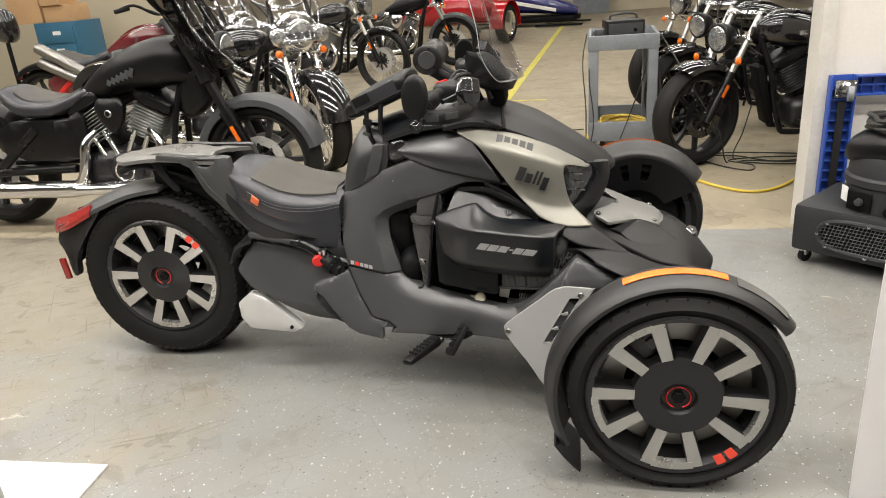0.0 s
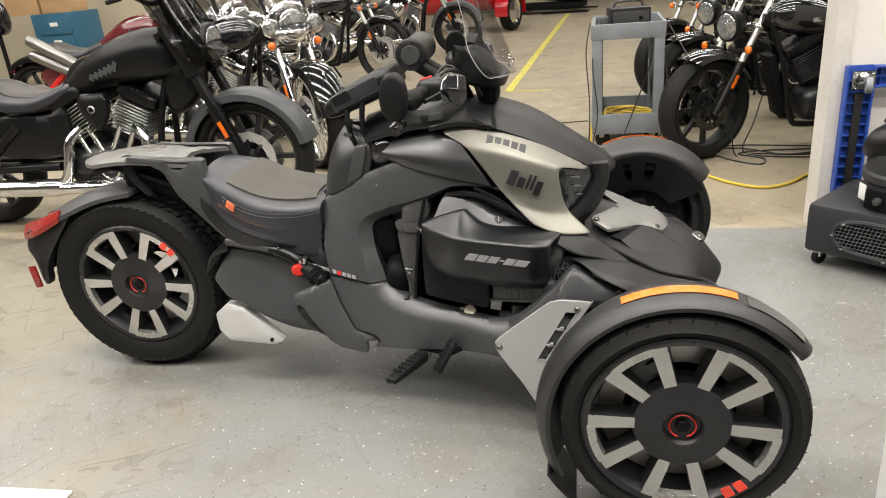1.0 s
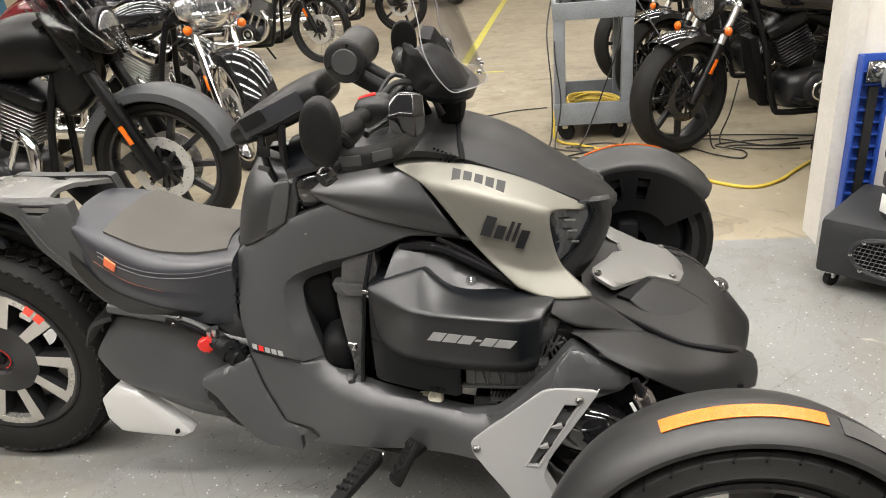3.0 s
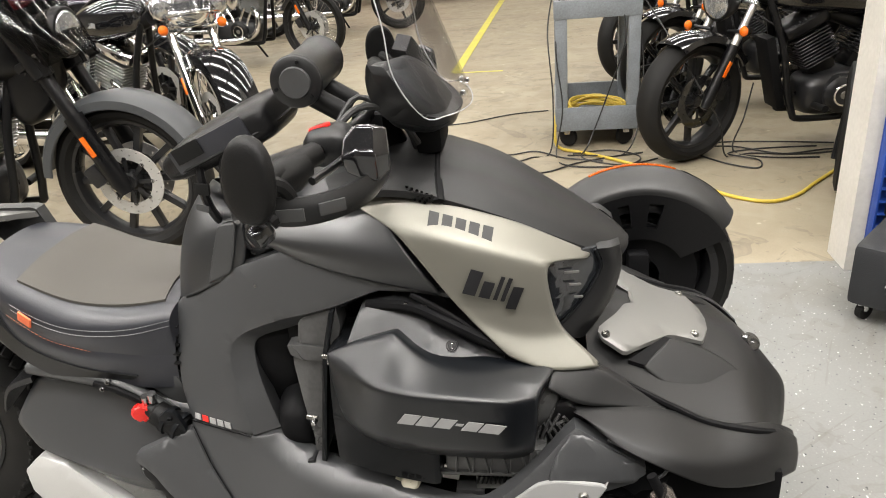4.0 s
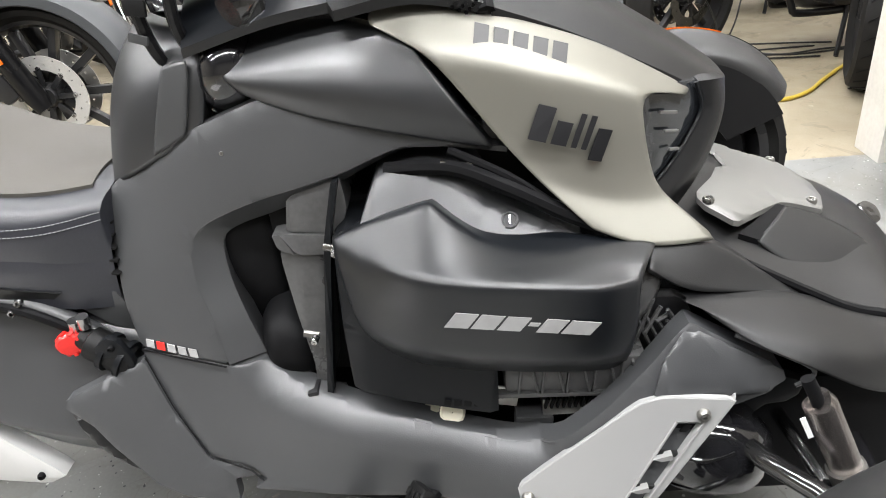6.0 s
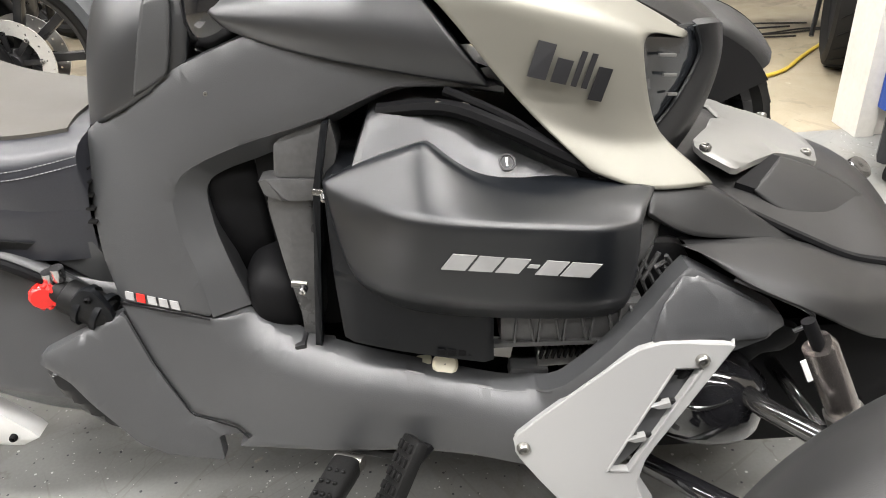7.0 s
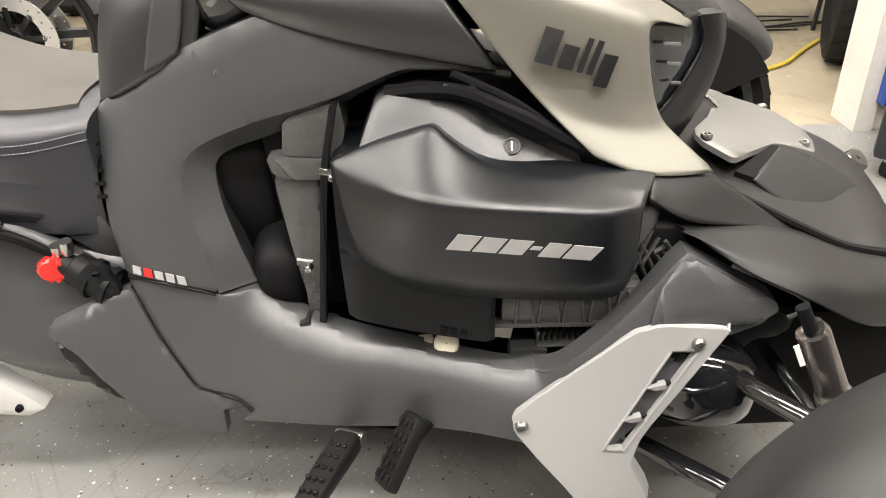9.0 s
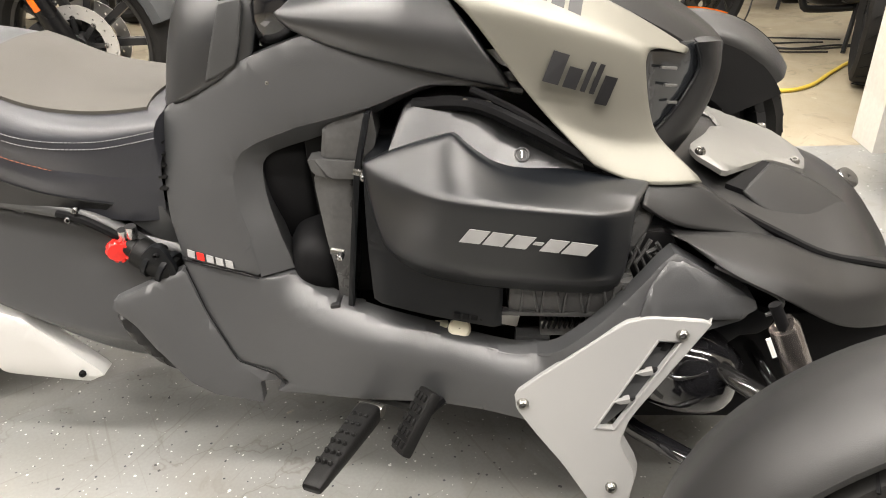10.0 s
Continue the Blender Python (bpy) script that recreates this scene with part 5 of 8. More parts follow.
# front suspension between the foil and the wheel, both sides
for sgn in (-1, 1):
    part("damper", tube([(1.594, sgn * 0.395, 0.412), (1.595, sgn * 0.395, 0.4115), (1.634, sgn * 0.41, 0.322), (1.637, sgn * 0.411, 0.316)], [0.018, 0.019, 0.019, 0.017], 20), DAMPER, trike, "smoked steel damper body")
    part("damper_rod", tube([(1.580, sgn * 0.388, 0.442), (1.595, sgn * 0.395, 0.410)], 0.008, 12), DARK, trike)
    part("damper_collar", tube([(1.630, sgn * 0.411, 0.330), (1.640, sgn * 0.413, 0.308)], 0.022, 18), BRUSHED, trike)
    part("damper_label", box(0.006, 0.002, 0.032, (1.578, sgn * 0.41, 0.390), 0.0, (0, -25, 0)), WHITE_LABEL, trike)
    part("spring", tube([(1.622 + 0.012 * k / 40 + 0.03 * math.cos(k * 0.9), sgn * (0.435 + 0.012 * k / 40) + 0.03 * math.sin(k * 0.9), 0.300 - 0.0022 * k) for k in range(44)], 0.006, 6), DARK, trike)
    part("upper_arm", tube([(1.505, sgn * 0.27, 0.318), (1.532, sgn * 0.34, 0.313), (1.553, sgn * 0.385, 0.316), (1.589, sgn * 0.44, 0.321), (1.68, sgn * 0.58, 0.305)], 0.013, 12), SMOKE_CHROME, trike, "dark steel upper wishbone")
    part("lower_arm", tube([(1.405, sgn * 0.27, 0.165), (1.445, sgn * 0.33, 0.171), (1.518, sgn * 0.42, 0.190), (1.68, sgn * 0.57, 0.20)], 0.014, 12), GLOSS_BLACK, trike, "black lower wishbone")
    part("lower_arm", tube([(1.72, sgn * 0.22, 0.245), (1.70, sgn * 0.57, 0.20)], 0.014, 12), GLOSS_BLACK, trike, "black lower wishbone")
    part("upright", box(0.06, 0.05, 0.20, (1.70, sgn * 0.575, 0.265), 0.015), DARK, trike)
    part("inner_guard", moved(body([(0, 0, 0, 0.02, 0.04), (0.06, 0, 0, 0.06, 0.065), (0.13, 0, -0.01, 0.06, 0.06), (0.17, 0, -0.02, 0.02, 0.03)], 16), pose(1.415, sgn * 0.315, 0.29)), GLOSS_BLACK, trike, "glossy black inner guard")
    part("tie_rod", tube([(1.60, sgn * 0.20, 0.30), (1.64, sgn * 0.56, 0.27)], 0.009, 10), STEEL, trike)
    part("mount_bracket", plate(soften([(1.45, 0.40), (1.63, 0.37), (1.62, 0.33), (1.57, 0.325), (1.56, 0.275), (1.535, 0.285)], 0.25, 1), 0.02, 0.004, pose(0, sgn * 0.30, 0)), BOX_BLACK, trike)
    part("weld_bead", tube(curve([(1.45, sgn * 0.365, 0.318), (1.48, sgn * 0.375, 0.310), (1.52, sgn * 0.372, 0.318)], 5), 0.003, 6), STEEL, trike)
for sgn in (-1, 1):
    curl = curve([(1.520, sgn * 0.328, 0.462), (1.565, sgn * 0.340, 0.443), (1.600, sgn * 0.344, 0.425), (1.612, sgn * 0.343, 0.412), (1.606, sgn * 0.342, 0.400), (1.594, sgn * 0.340, 0.391)], 4)
    part("panel_rim", tube(curl, 0.0028, 8), PLASTIC_GREY, trike, "rolled rim where the lower panel ends")
part("chassis_box", box(0.44, 0.50, 0.17, (1.56, 0, 0.255), 0.04), DARK, trike, "black chassis box")
# added black boxes that hide the floor where dark machinery would stand
for sgn in (-1, 1):
    part("dark_filler", box(0.42, 0.02, 0.20, (1.61, sgn * 0.268, 0.25), 0.006), DARK, trike, "plain black filler for the dark machinery behind the wishbones")
part("bumper_core", box(0.40, 0.36, 0.12, (1.55, 0, 0.36), 0.04), DARK, trike)

# footrest and brake pedal
for sgn in (-1, 1):
    peg = thing("footrest", "", "")
    peg.parent, peg.matrix_world = trike, look((1.038, sgn * 0.330, 0.208), (0.993, sgn * 0.465, 0.220))
    bm = body([(0, 0, 0, 0.018, 0.014), (0.02, 0, 0, 0.020, 0.016), (0.16, 0, 0, 0.015, 0.010), (0.172, 0, 0, 0.013, 0.003)], 14, power=4)
    part("peg_bar", moved(bm, pose(0, 0, 0, 0, 90, 0) @ pose(0, 0, 0, 90, 0, 0)), GRIP, peg, "black rubber footpeg")
    for k in range(6):
        for j in (-1, 0, 1):
            part("stud", moved(lathe([(0, 0.0045), (-0.005, 0.003), (-0.006, 0.001)], 6), pose(0.0095 * j + 0.002 * (k % 2), 0.0125, -0.03 - 0.021 * k, 180, 0, 0)), GRIP, peg)
    part("hinge", tube([(-0.020, 0.0, 0.006), (0.020, 0.0, 0.006)], 0.010, 12), BRUSHED, peg, "worn aluminium hinge")
    part("mount_plate", box(0.12, 0.012, 0.03, (0.0, 0.008, 0.035), 0.003), GRIP, peg)
pedal = thing("brake_pedal", "", "")
pedal.parent, pedal.matrix_world = trike, look((1.114, -0.382, 0.236), (1.137, -0.353, 0.271)) @ pose(0, 0, 0, 0, -90, 0) @ pose(0, 0, 0, -60, 0, 0)
part("pedal_pad", box(0.10, 0.045, 0.018, (0, 0, 0), 0.006), GRIP, pedal, "black waffle pedal pad")
for a in range(5):
    for b in range(3):
        part("pedal_tooth", box(0.011, 0.008, 0.006, (-0.036 + 0.018 * a, -0.013 + 0.013 * b, 0.010), 0.002), GRIP, pedal)
part("pedal_lever", tube([(1.128, -0.365, 0.240), (1.15, -0.33, 0.235), (1.17, -0.28, 0.25)], 0.010, 8), DARK, trike)

part("panel_rivet", moved(lathe([(0.002, 0.003), (-0.0012, 0.0028), (-0.0018, 0.001)], 10), pose(0.908, UPPER(0.908, 0.671), 0.671)), BRUSHED, trike)

# seat
lower = [(0.350, -0.120, 0.660), (0.40, -0.155, 0.600), (0.51, -0.172, 0.548), (0.63, -0.170, 0.512), (0.712, -0.158, 0.503)]
seam = [(0.345, -0.125, 0.690), (0.42, -0.165, 0.650), (0.52, -0.178, 0.605), (0.63, -0.172, 0.592), (0.722, -0.152, 0.600)]
shoulder_line = [(0.345, -0.10, 0.712), (0.43, -0.135, 0.685), (0.53, -0.140, 0.640), (0.63, -0.130, 0.622), (0.728, -0.105, 0.622)]
inner = [(0.340, -0.05, 0.722), (0.43, -0.06, 0.695), (0.53, -0.065, 0.645), (0.63, -0.06, 0.620), (0.705, -0.05, 0.618)]
middle = [(0.338, 0, 0.724), (0.43, 0, 0.696), (0.53, 0, 0.645), (0.63, 0, 0.617), (0.690, 0, 0.612)]
flip = lambda l: [(x, -y, z) for x, y, z in l]  # noqa: E731
seat = part("seat", patch([lower, seam, shoulder_line, inner, middle, flip(inner), flip(shoulder_line), flip(seam), flip(lower)], 6, 4, 0.05), VINYL, trike, "black stitched vinyl seat")
# sheet over the seat's top whose grey paints the light falling on it
pad_rows = []
for k, line in enumerate((shoulder_line, inner, middle)):
    pad_rows.append([(x, y * 1.02, z + 0.0045) for x, y, z in curve(line, 3)[3:]][:9])
pad_rows += [[(x, -y, z) for x, y, z in r] for r in pad_rows[1::-1]]
part("seat_top_lit", patch(pad_rows, 2, 4, 0.006), VINYL_LIT, seat, "grained top of the black seat, painted grey as lit by the ceiling")
for dz, mat in ((0.0, THREAD), (-0.010, THREAD)):
    for sgn in (-1, 1):
        pts = curve([(x, sgn * -(y - 0.0005 + 0.25 * dz), z + dz) for x, y, z in seam], 18)
        bm = bmesh.new()
        for a, b in zip(pts[18:], pts[19:]):
            tube([a, a.lerp(b, 0.62)], 0.0006, 5, bm)
        part("stitching", bm, mat, seat)
bm = bmesh.new()
pts = curve([(0.40, -0.160, 0.625), (0.48, -0.177, 0.578), (0.57, -0.176, 0.545), (0.63, -0.173, 0.518)], 12)
for a, b in zip(pts, pts[1:]):
    tube([a, a.lerp(b, 0.62)], 0.0006, 5, bm)
part("stitching", bm, THREAD_RED, seat)
part("seat_tag", box(0.030, 0.004, 0.026, (0.447, -0.175, 0.622), 0.001, (10, 32, -14)), ORANGE_TAG, seat, "small orange fabric tag")
for k in range(5):
    part("rubber_rib", box(0.012, 0.02, 0.0035, (0.721, -0.132 - 0.006 * k, 0.578 - 0.017 * k), 0.0015, (0, 10, 0)), GRIP, trike)
# seat base, subframe and the passenger rack
part("seat_base", patch([[(0.33, -0.135, 0.640), (0.42, -0.168, 0.560), (0.53, -0.180, 0.515), (0.64, -0.176, 0.490)], [(0.33, -0.140, 0.600), (0.40, -0.165, 0.530), (0.50, -0.172, 0.475), (0.60, -0.165, 0.462)]], 5, 3, 0.30, (0, 1, 0)), PLASTIC, trike, "black plastic seat base")
part("subframe", tube(curve([(0.40, -0.15, 0.500), (0.56, -0.165, 0.475), (0.64, -0.17, 0.435), (0.73, -0.175, 0.36)], 5), 0.016, 10), PLASTIC_GREY, trike)
part("subframe_plate", plate(soften([(0.60, 0.505), (0.70, 0.50), (0.745, 0.40), (0.70, 0.41), (0.63, 0.47)], 0.2, 1), 0.02, 0.004, pose(0, -0.160, 0)), PLASTIC_GREY, trike)
part("cable", tube(curve([(0.55, -0.18, 0.478), (0.60, -0.19, 0.468), (0.65, -0.185, 0.43), (0.70, -0.19, 0.39)], 5), 0.007, 8), DARK, trike)
for x, z in ((0.585, 0.488), (0.570, 0.472)):
    part("bolt", screw((x, -0.190, z), 0.006), STEEL, trike)
part("valve_cap", moved(lathe([(0.012, 0.001), (0.012, 0.017), (0.0, 0.018), (-0.004, 0.015), (-0.005, 0.001)], 12), pose(0.640, -0.200, 0.420, 0, 0, 20)), RED, trike, "red knurled cap")
for k in range(10):
    part("cap_tooth", box(0.006, 0.014, 0.004, (0.640 + 0.0175 * math.cos(k * 0.628), -0.196, 0.420 + 0.0175 * math.sin(k * 0.628)), 0.001, (0, -math.degrees(k * 0.628) + 90, 0)), RED, trike)
part("reservoir", tube([(0.652, -0.188, 0.424), (0.664, -0.190, 0.418), (0.668, -0.191, 0.416), (0.715, -0.203, 0.392), (0.725, -0.204, 0.387)], [0.014, 0.017, 0.024, 0.025, 0.020], 20), GRIP, trike, "black damper reservoir")
part("reservoir_clamp", tube([(0.690, -0.197, 0.405), (0.697, -0.199, 0.4015)], 0.029, 20), BOX_BLACK, trike, "black reservoir clamp")
part("reservoir_clamp", tube([(0.713, -0.202, 0.393), (0.720, -0.204, 0.3895)], 0.029, 20), BOX_BLACK, trike, "black reservoir clamp")
part("clamp_plate", plate(soften([(0.682, 0.420), (0.706, 0.442), (0.722, 0.436), (0.738, 0.398), (0.728, 0.376), (0.700, 0.402)], 0.2, 1), 0.012, 0.002, pose(0, -0.222, 0)), BOX_BLACK, trike, "black reservoir bracket")
part("bolt", screw((0.712, -0.224, 0.425), 0.005), DARK, trike)
for k in (0, 1):
    part("fitting", tube([(0.648 + 0.014 * k, -0.185, 0.432 + 0.006 * k), (0.650 + 0.014 * k, -0.187, 0.452 + 0.006 * k)], 0.009, 10), STEEL, trike)

RACK = facets([((0.0, 0.7, -0.115), (0.4, 0.7, -0.125), (0.4, 0.5, -0.155))])
arm = [(0.082, 0.746), (0.090, 0.766), (0.204, 0.757), (0.345, 0.753), (0.356, 0.700), (0.366, 0.660), (0.378, 0.605), (0.420, 0.556), (0.460, 0.534), (0.627, 0.513), (0.626, 0.503), (0.495, 0.498), (0.478, 0.466), (0.392, 0.513), (0.346, 0.557), (0.254, 0.644), (0.210, 0.720), (0.163, 0.742)]
both("rack_arm", arm, RACK, PLASTIC_GREY, "grey-black cast rack arm", thick=0.03, lip=0.003, lipw=0.005, step=0.03, cut=0.08, holes=[[(0.224, 0.747), (0.300, 0.744), (0.297, 0.733), (0.270, 0.722), (0.241, 0.726)]])
for sgn in (-1, 1):
    fold = [(0.215, 0.712), (0.262, 0.640), (0.352, 0.556), (0.398, 0.515), (0.474, 0.474)]
    part("arm_rib", tube([(x + 0.012, -sgn * (RACK(x, z) + 0.0005), z + 0.012) for x, z in fold], 0.003, 6), PLASTIC_GREY, trike, "raised rib along the rack arm")
half = [(-0.108, 0.0), (-0.104, -0.038), (-0.078, -0.078), (-0.040, -0.104), (0.040, -0.108), (0.150, -0.109), (0.338, -0.112), (0.348, -0.102), (0.343, -0.086), (0.305, -0.072), (0.262, -0.048), (0.250, 0.0)]
HEIGHT = lambda x, y: -(0.749 + 0.016 * math.exp(-(((x - 0.09) / 0.13) ** 2)) - 0.5 * y * y)  # noqa: E731
hole = lambda x, y: [(x - 0.020, y - 0.008), (x + 0.014, y - 0.011), (x + 0.020, y + 0.008), (x - 0.014, y + 0.011)]  # noqa: E731
bm = shell(half + [(x, -y) for x, y in half[-2:0:-1]], HEIGHT, thick=0.012, step=0.03, lip=0.004, lipw=0.006, cut=0.08, holes=[hole(0.06, -0.055), hole(0.215, -0.078), hole(0.06, 0.055), hole(0.215, 0.078)])
part("rack_top", moved(bm, pose(0, 0, 0, -90, 0, 0)), RACK_GREY, trike, "flat luggage rack top with slots, its grey lightened for reflected light")
part("rack_brace", plate(soften([(0.055, 0.742), (0.092, 0.750), (0.110, 0.690), (0.150, 0.640), (0.128, 0.632), (0.085, 0.680)], 0.2, 1), 0.016, 0.003, pose(0, -0.095, 0)), BOX_BLACK, trike, "black rack brace")
part("rack_brace", plate(soften([(0.055, 0.742), (0.092, 0.750), (0.110, 0.690), (0.150, 0.640), (0.128, 0.632), (0.085, 0.680)], 0.2, 1), 0.016, 0.003, pose(0, 0.079, 0)), BOX_BLACK, trike, "black rack brace")
part("under_tail_bar", tube(curve([(-0.09, -0.05, 0.700), (0.0, -0.06, 0.722), (0.10, -0.07, 0.700), (0.20, -0.06, 0.66)], 4), 0.011, 8), BOX_BLACK, trike)
part("under_tail_bar", tube(curve([(-0.09, 0.05, 0.700), (0.0, 0.06, 0.722), (0.10, 0.07, 0.700), (0.20, 0.06, 0.66)], 4), 0.011, 8), BOX_BLACK, trike)
part("tail_frame", tube(curve([(0.05, 0, 0.70), (0.12, 0, 0.67), (0.25, 0, 0.60), (0.40, 0, 0.50)], 4), 0.05, 12), DARK, trike)
part("latch_box", box(0.14, 0.12, 0.07, (0.10, 0, 0.685), 0.02), DARK, trike)

# rear mudguard with its lamps
spine = [(0.07, 0, 0.660), (-0.05, 0, 0.655), (-0.16, 0, 0.628), (-0.26, 0, 0.585), (-0.36, 0, 0.535)]
edge = [(0.06, -0.095, 0.648), (-0.06, -0.10, 0.628), (-0.17, -0.11, 0.590), (-0.27, -0.115, 0.548), (-0.355, -0.10, 0.520)]
part("rear_mudguard", patch([edge, [(x, -0.06, z - 0.008) for x, _, z in spine], spine, [(x, 0.06, z - 0.008) for x, _, z in spine], flip(edge)], 5, 4, 0.014), PLASTIC_GREY, trike, "worn grey-black rear mudguard")
skirt = [(-0.350, 0.515), (-0.262, 0.540), (-0.17, 0.585), (-0.19, 0.555), (-0.255, 0.480), (-0.315, 0.400), (-0.325, 0.325), (-0.345, 0.330), (-0.352, 0.42), (-0.372, 0.46)]
both("mudguard_skirt", skirt, facets([((0, 0.5, -0.105), (1, 0.5, -0.105), (0, 1, -0.105))]), PLASTIC, "black mudguard skirt", thick=0.03, lip=0.005)
for sgn in (-1, 1):
    part("tail_lamp", patch([[(-0.382, sgn * 0.085, 0.505), (-0.30, sgn * 0.122, 0.530), (-0.205, sgn * 0.118, 0.575)], [(-0.385, sgn * 0.06, 0.535), (-0.30, sgn * 0.085, 0.562), (-0.205, sgn * 0.095, 0.597)]], 6, 4, 0.016), RED_LENS, trike, "red tail lamp lens")
    part("side_reflector", box(0.024, 0.012, 0.080, (-0.352, sgn * 0.122, 0.365), 0.005, (0, -6, 0)), RED_LENS, trike, "red side reflector")
part("plate_bracket", box(0.03, 0.16, 0.12, (-0.345, 0, 0.43), 0.006, (0, -14, 0)), DARK, trike)
# swing arm, skid plate
part("swing_arm", tube(curve([(0.0, 0.14, 0.315), (0.22, 0.15, 0.31), (0.45, 0.10, 0.34), (0.60, 0.05, 0.36)], 5), 0.035, 12), DARK, trike)
part("axle", tube([(0, -0.06, 0.315), (0, 0.16, 0.315)], 0.025, 14), DARK, trike)
SKID = facets([((0.3, 0.2, -0.185), (0.55, 0.2, -0.215), (0.4, 0.3, -0.19))])
both("skid_plate", [(0.325, 0.258), (0.375, 0.298), (0.431, 0.284), (0.56, 0.183), (0.525, 0.165), (0.361, 0.168), (0.329, 0.204)], SKID, ALLOY, "bright silver heel guard plate", thick=0.03, lip=0.004, lipw=0.006, cut=0.08)
part("bolt", screw((0.520, SKID(0.52, 0.185) - 0.003, 0.185), 0.006), DARK, trike)
part("chain_guard", patch([[(0.31, -0.155, 0.400), (0.345, -0.165, 0.46), (0.40, -0.16, 0.480)], [(0.31, -0.05, 0.42), (0.345, -0.05, 0.47), (0.41, -0.05, 0.49)]], 5, 3, 0.012), PLASTIC, trike, "black splash guard before the rear wheel")

# console, strapped bag, handlebar
net = [[(0.722, -0.095, 0.612), (0.738, -0.088, 0.700), (0.760, -0.072, 0.775), (0.798, -0.045, 0.828)],
       [(0.748, -0.128, 0.628), (0.768, -0.120, 0.710), (0.790, -0.105, 0.772), (0.828, -0.075, 0.820)],
       [(0.815, -0.136, 0.660), (0.835, -0.132, 0.725), (0.850, -0.120, 0.777), (0.880, -0.090, 0.815)],
       [(0.885, -0.136, 0.698), (0.895, -0.130, 0.745), (0.908, -0.120, 0.787), (0.928, -0.090, 0.808)]]
cage("console", grid(net), SHOULDER, trike, "satin black console", 0.05)
cage("console_band", grid([[(0.808, -0.139, 0.664), (0.830, -0.136, 0.728), (0.846, -0.124, 0.780)], [(0.862, -0.140, 0.692), (0.875, -0.136, 0.742), (0.882, -0.124, 0.786)]]), PLASTIC_GREY, trike, "grey console band", 0.02, rim=0.9)
part("filler_neck", body([(0.865, -0.03, 0.73, 0.06, 0.03), (0.90, -0.03, 0.755, 0.105, 0.06), (0.95, -0.03, 0.765, 0.11, 0.06), (0.985, -0.03, 0.75, 0.06, 0.03)], 18), GLOSS_BLACK, trike, "glossy black filler neck")
part("top_cover", across([(0.88, -0.13, 0.80), (1.0, -0.145, 0.832), (1.10, -0.15, 0.845)], [(0.87, -0.07, 0.835), (1.0, -0.08, 0.868), (1.10, -0.09, 0.875)], [(0.86, 0, 0.845), (1.0, 0, 0.885), (1.10, 0, 0.888)]), SATIN, trike, "satin black top cover")
# bonnet vent
for r_ in range(4):
    for c in range(6 - r_):
        x, z = 1.205 + 0.008 * c + 0.004 * r_, 0.853 - 0.007 * r_ - 0.0035 * c
        part("vent_hole", moved(lathe([(0, 0.0028), (0.002, 0.0028), (0.002, 0.0001)], 6), pose(x, -0.1545 - 0.0012 * r_, z - 0.006)), DARK, trike)
part("lettering_bar", box(0.035, 0.0015, 0.0045, (1.285, -0.100, 0.846), 0.0, (0, 20, 0)), DECAL_GREY, trike)

bag = thing("tank_bag", "black padded bag strapped on the console", "bag", pose(0.868, -0.03, 0.922, 0, -23, 0) @ Matrix.Diagonal((0.9, 0.95, 0.95, 1)))
part("bag_body", body([(-0.125, 0, -0.006, 0.07, 0.012), (-0.118, 0, -0.003, 0.088, 0.026), (-0.06, 0, 0.0, 0.10, 0.036), (0.06, 0, 0.0, 0.10, 0.040), (0.118, 0, 0.0, 0.09, 0.034), (0.128, 0, 0, 0.07, 0.014)], 28, power=3.6), NYLON, bag, "moulded black bag shell")
part("bag_panel", box(0.17, 0.005, 0.045, (0.0, -0.099, 0.005), 0.002), VINYL, bag)
part("bag_patch", box(0.06, 0.004, 0.03, (-0.045, -0.103, 0.014), 0.001), GRIP, bag, "dark velcro patch")
ring = []
for k in range(48):
    a = 2 * math.pi * k / 48
    c, s_ = math.cos(a), math.sin(a)
    ring.append((0.128 * math.copysign(abs(c) ** 0.5, c), 0.102 * math.copysign(abs(s_) ** 0.5, s_), -0.014))
part("zip_piping", tube(ring, 0.0035, 6, ring=True), GRIP, bag)
for x, dx in ((-0.05, -0.03), (0.01, -0.045)):
    part("strap", tube(curve([(x, -0.09, -0.02), (x + dx * 0.5, -0.10, -0.06), (x + dx, -0.09, -0.10), (x + dx * 1.2, -0.075, -0.135)], 4), 0.009, 8), NYLON, bag, "black webbing strap")
part("buckle", box(0.03, 0.008, 0.022, (-0.058, -0.112, -0.055), 0.003, (0, 30, 0)), GRIP, bag, "black plastic buckle")
part("buckle", box(0.026, 0.006, 0.012, (-0.082, -0.108, -0.088), 0.002, (0, 40, 0)), PLASTIC_GREY, bag, "grey strap slider")

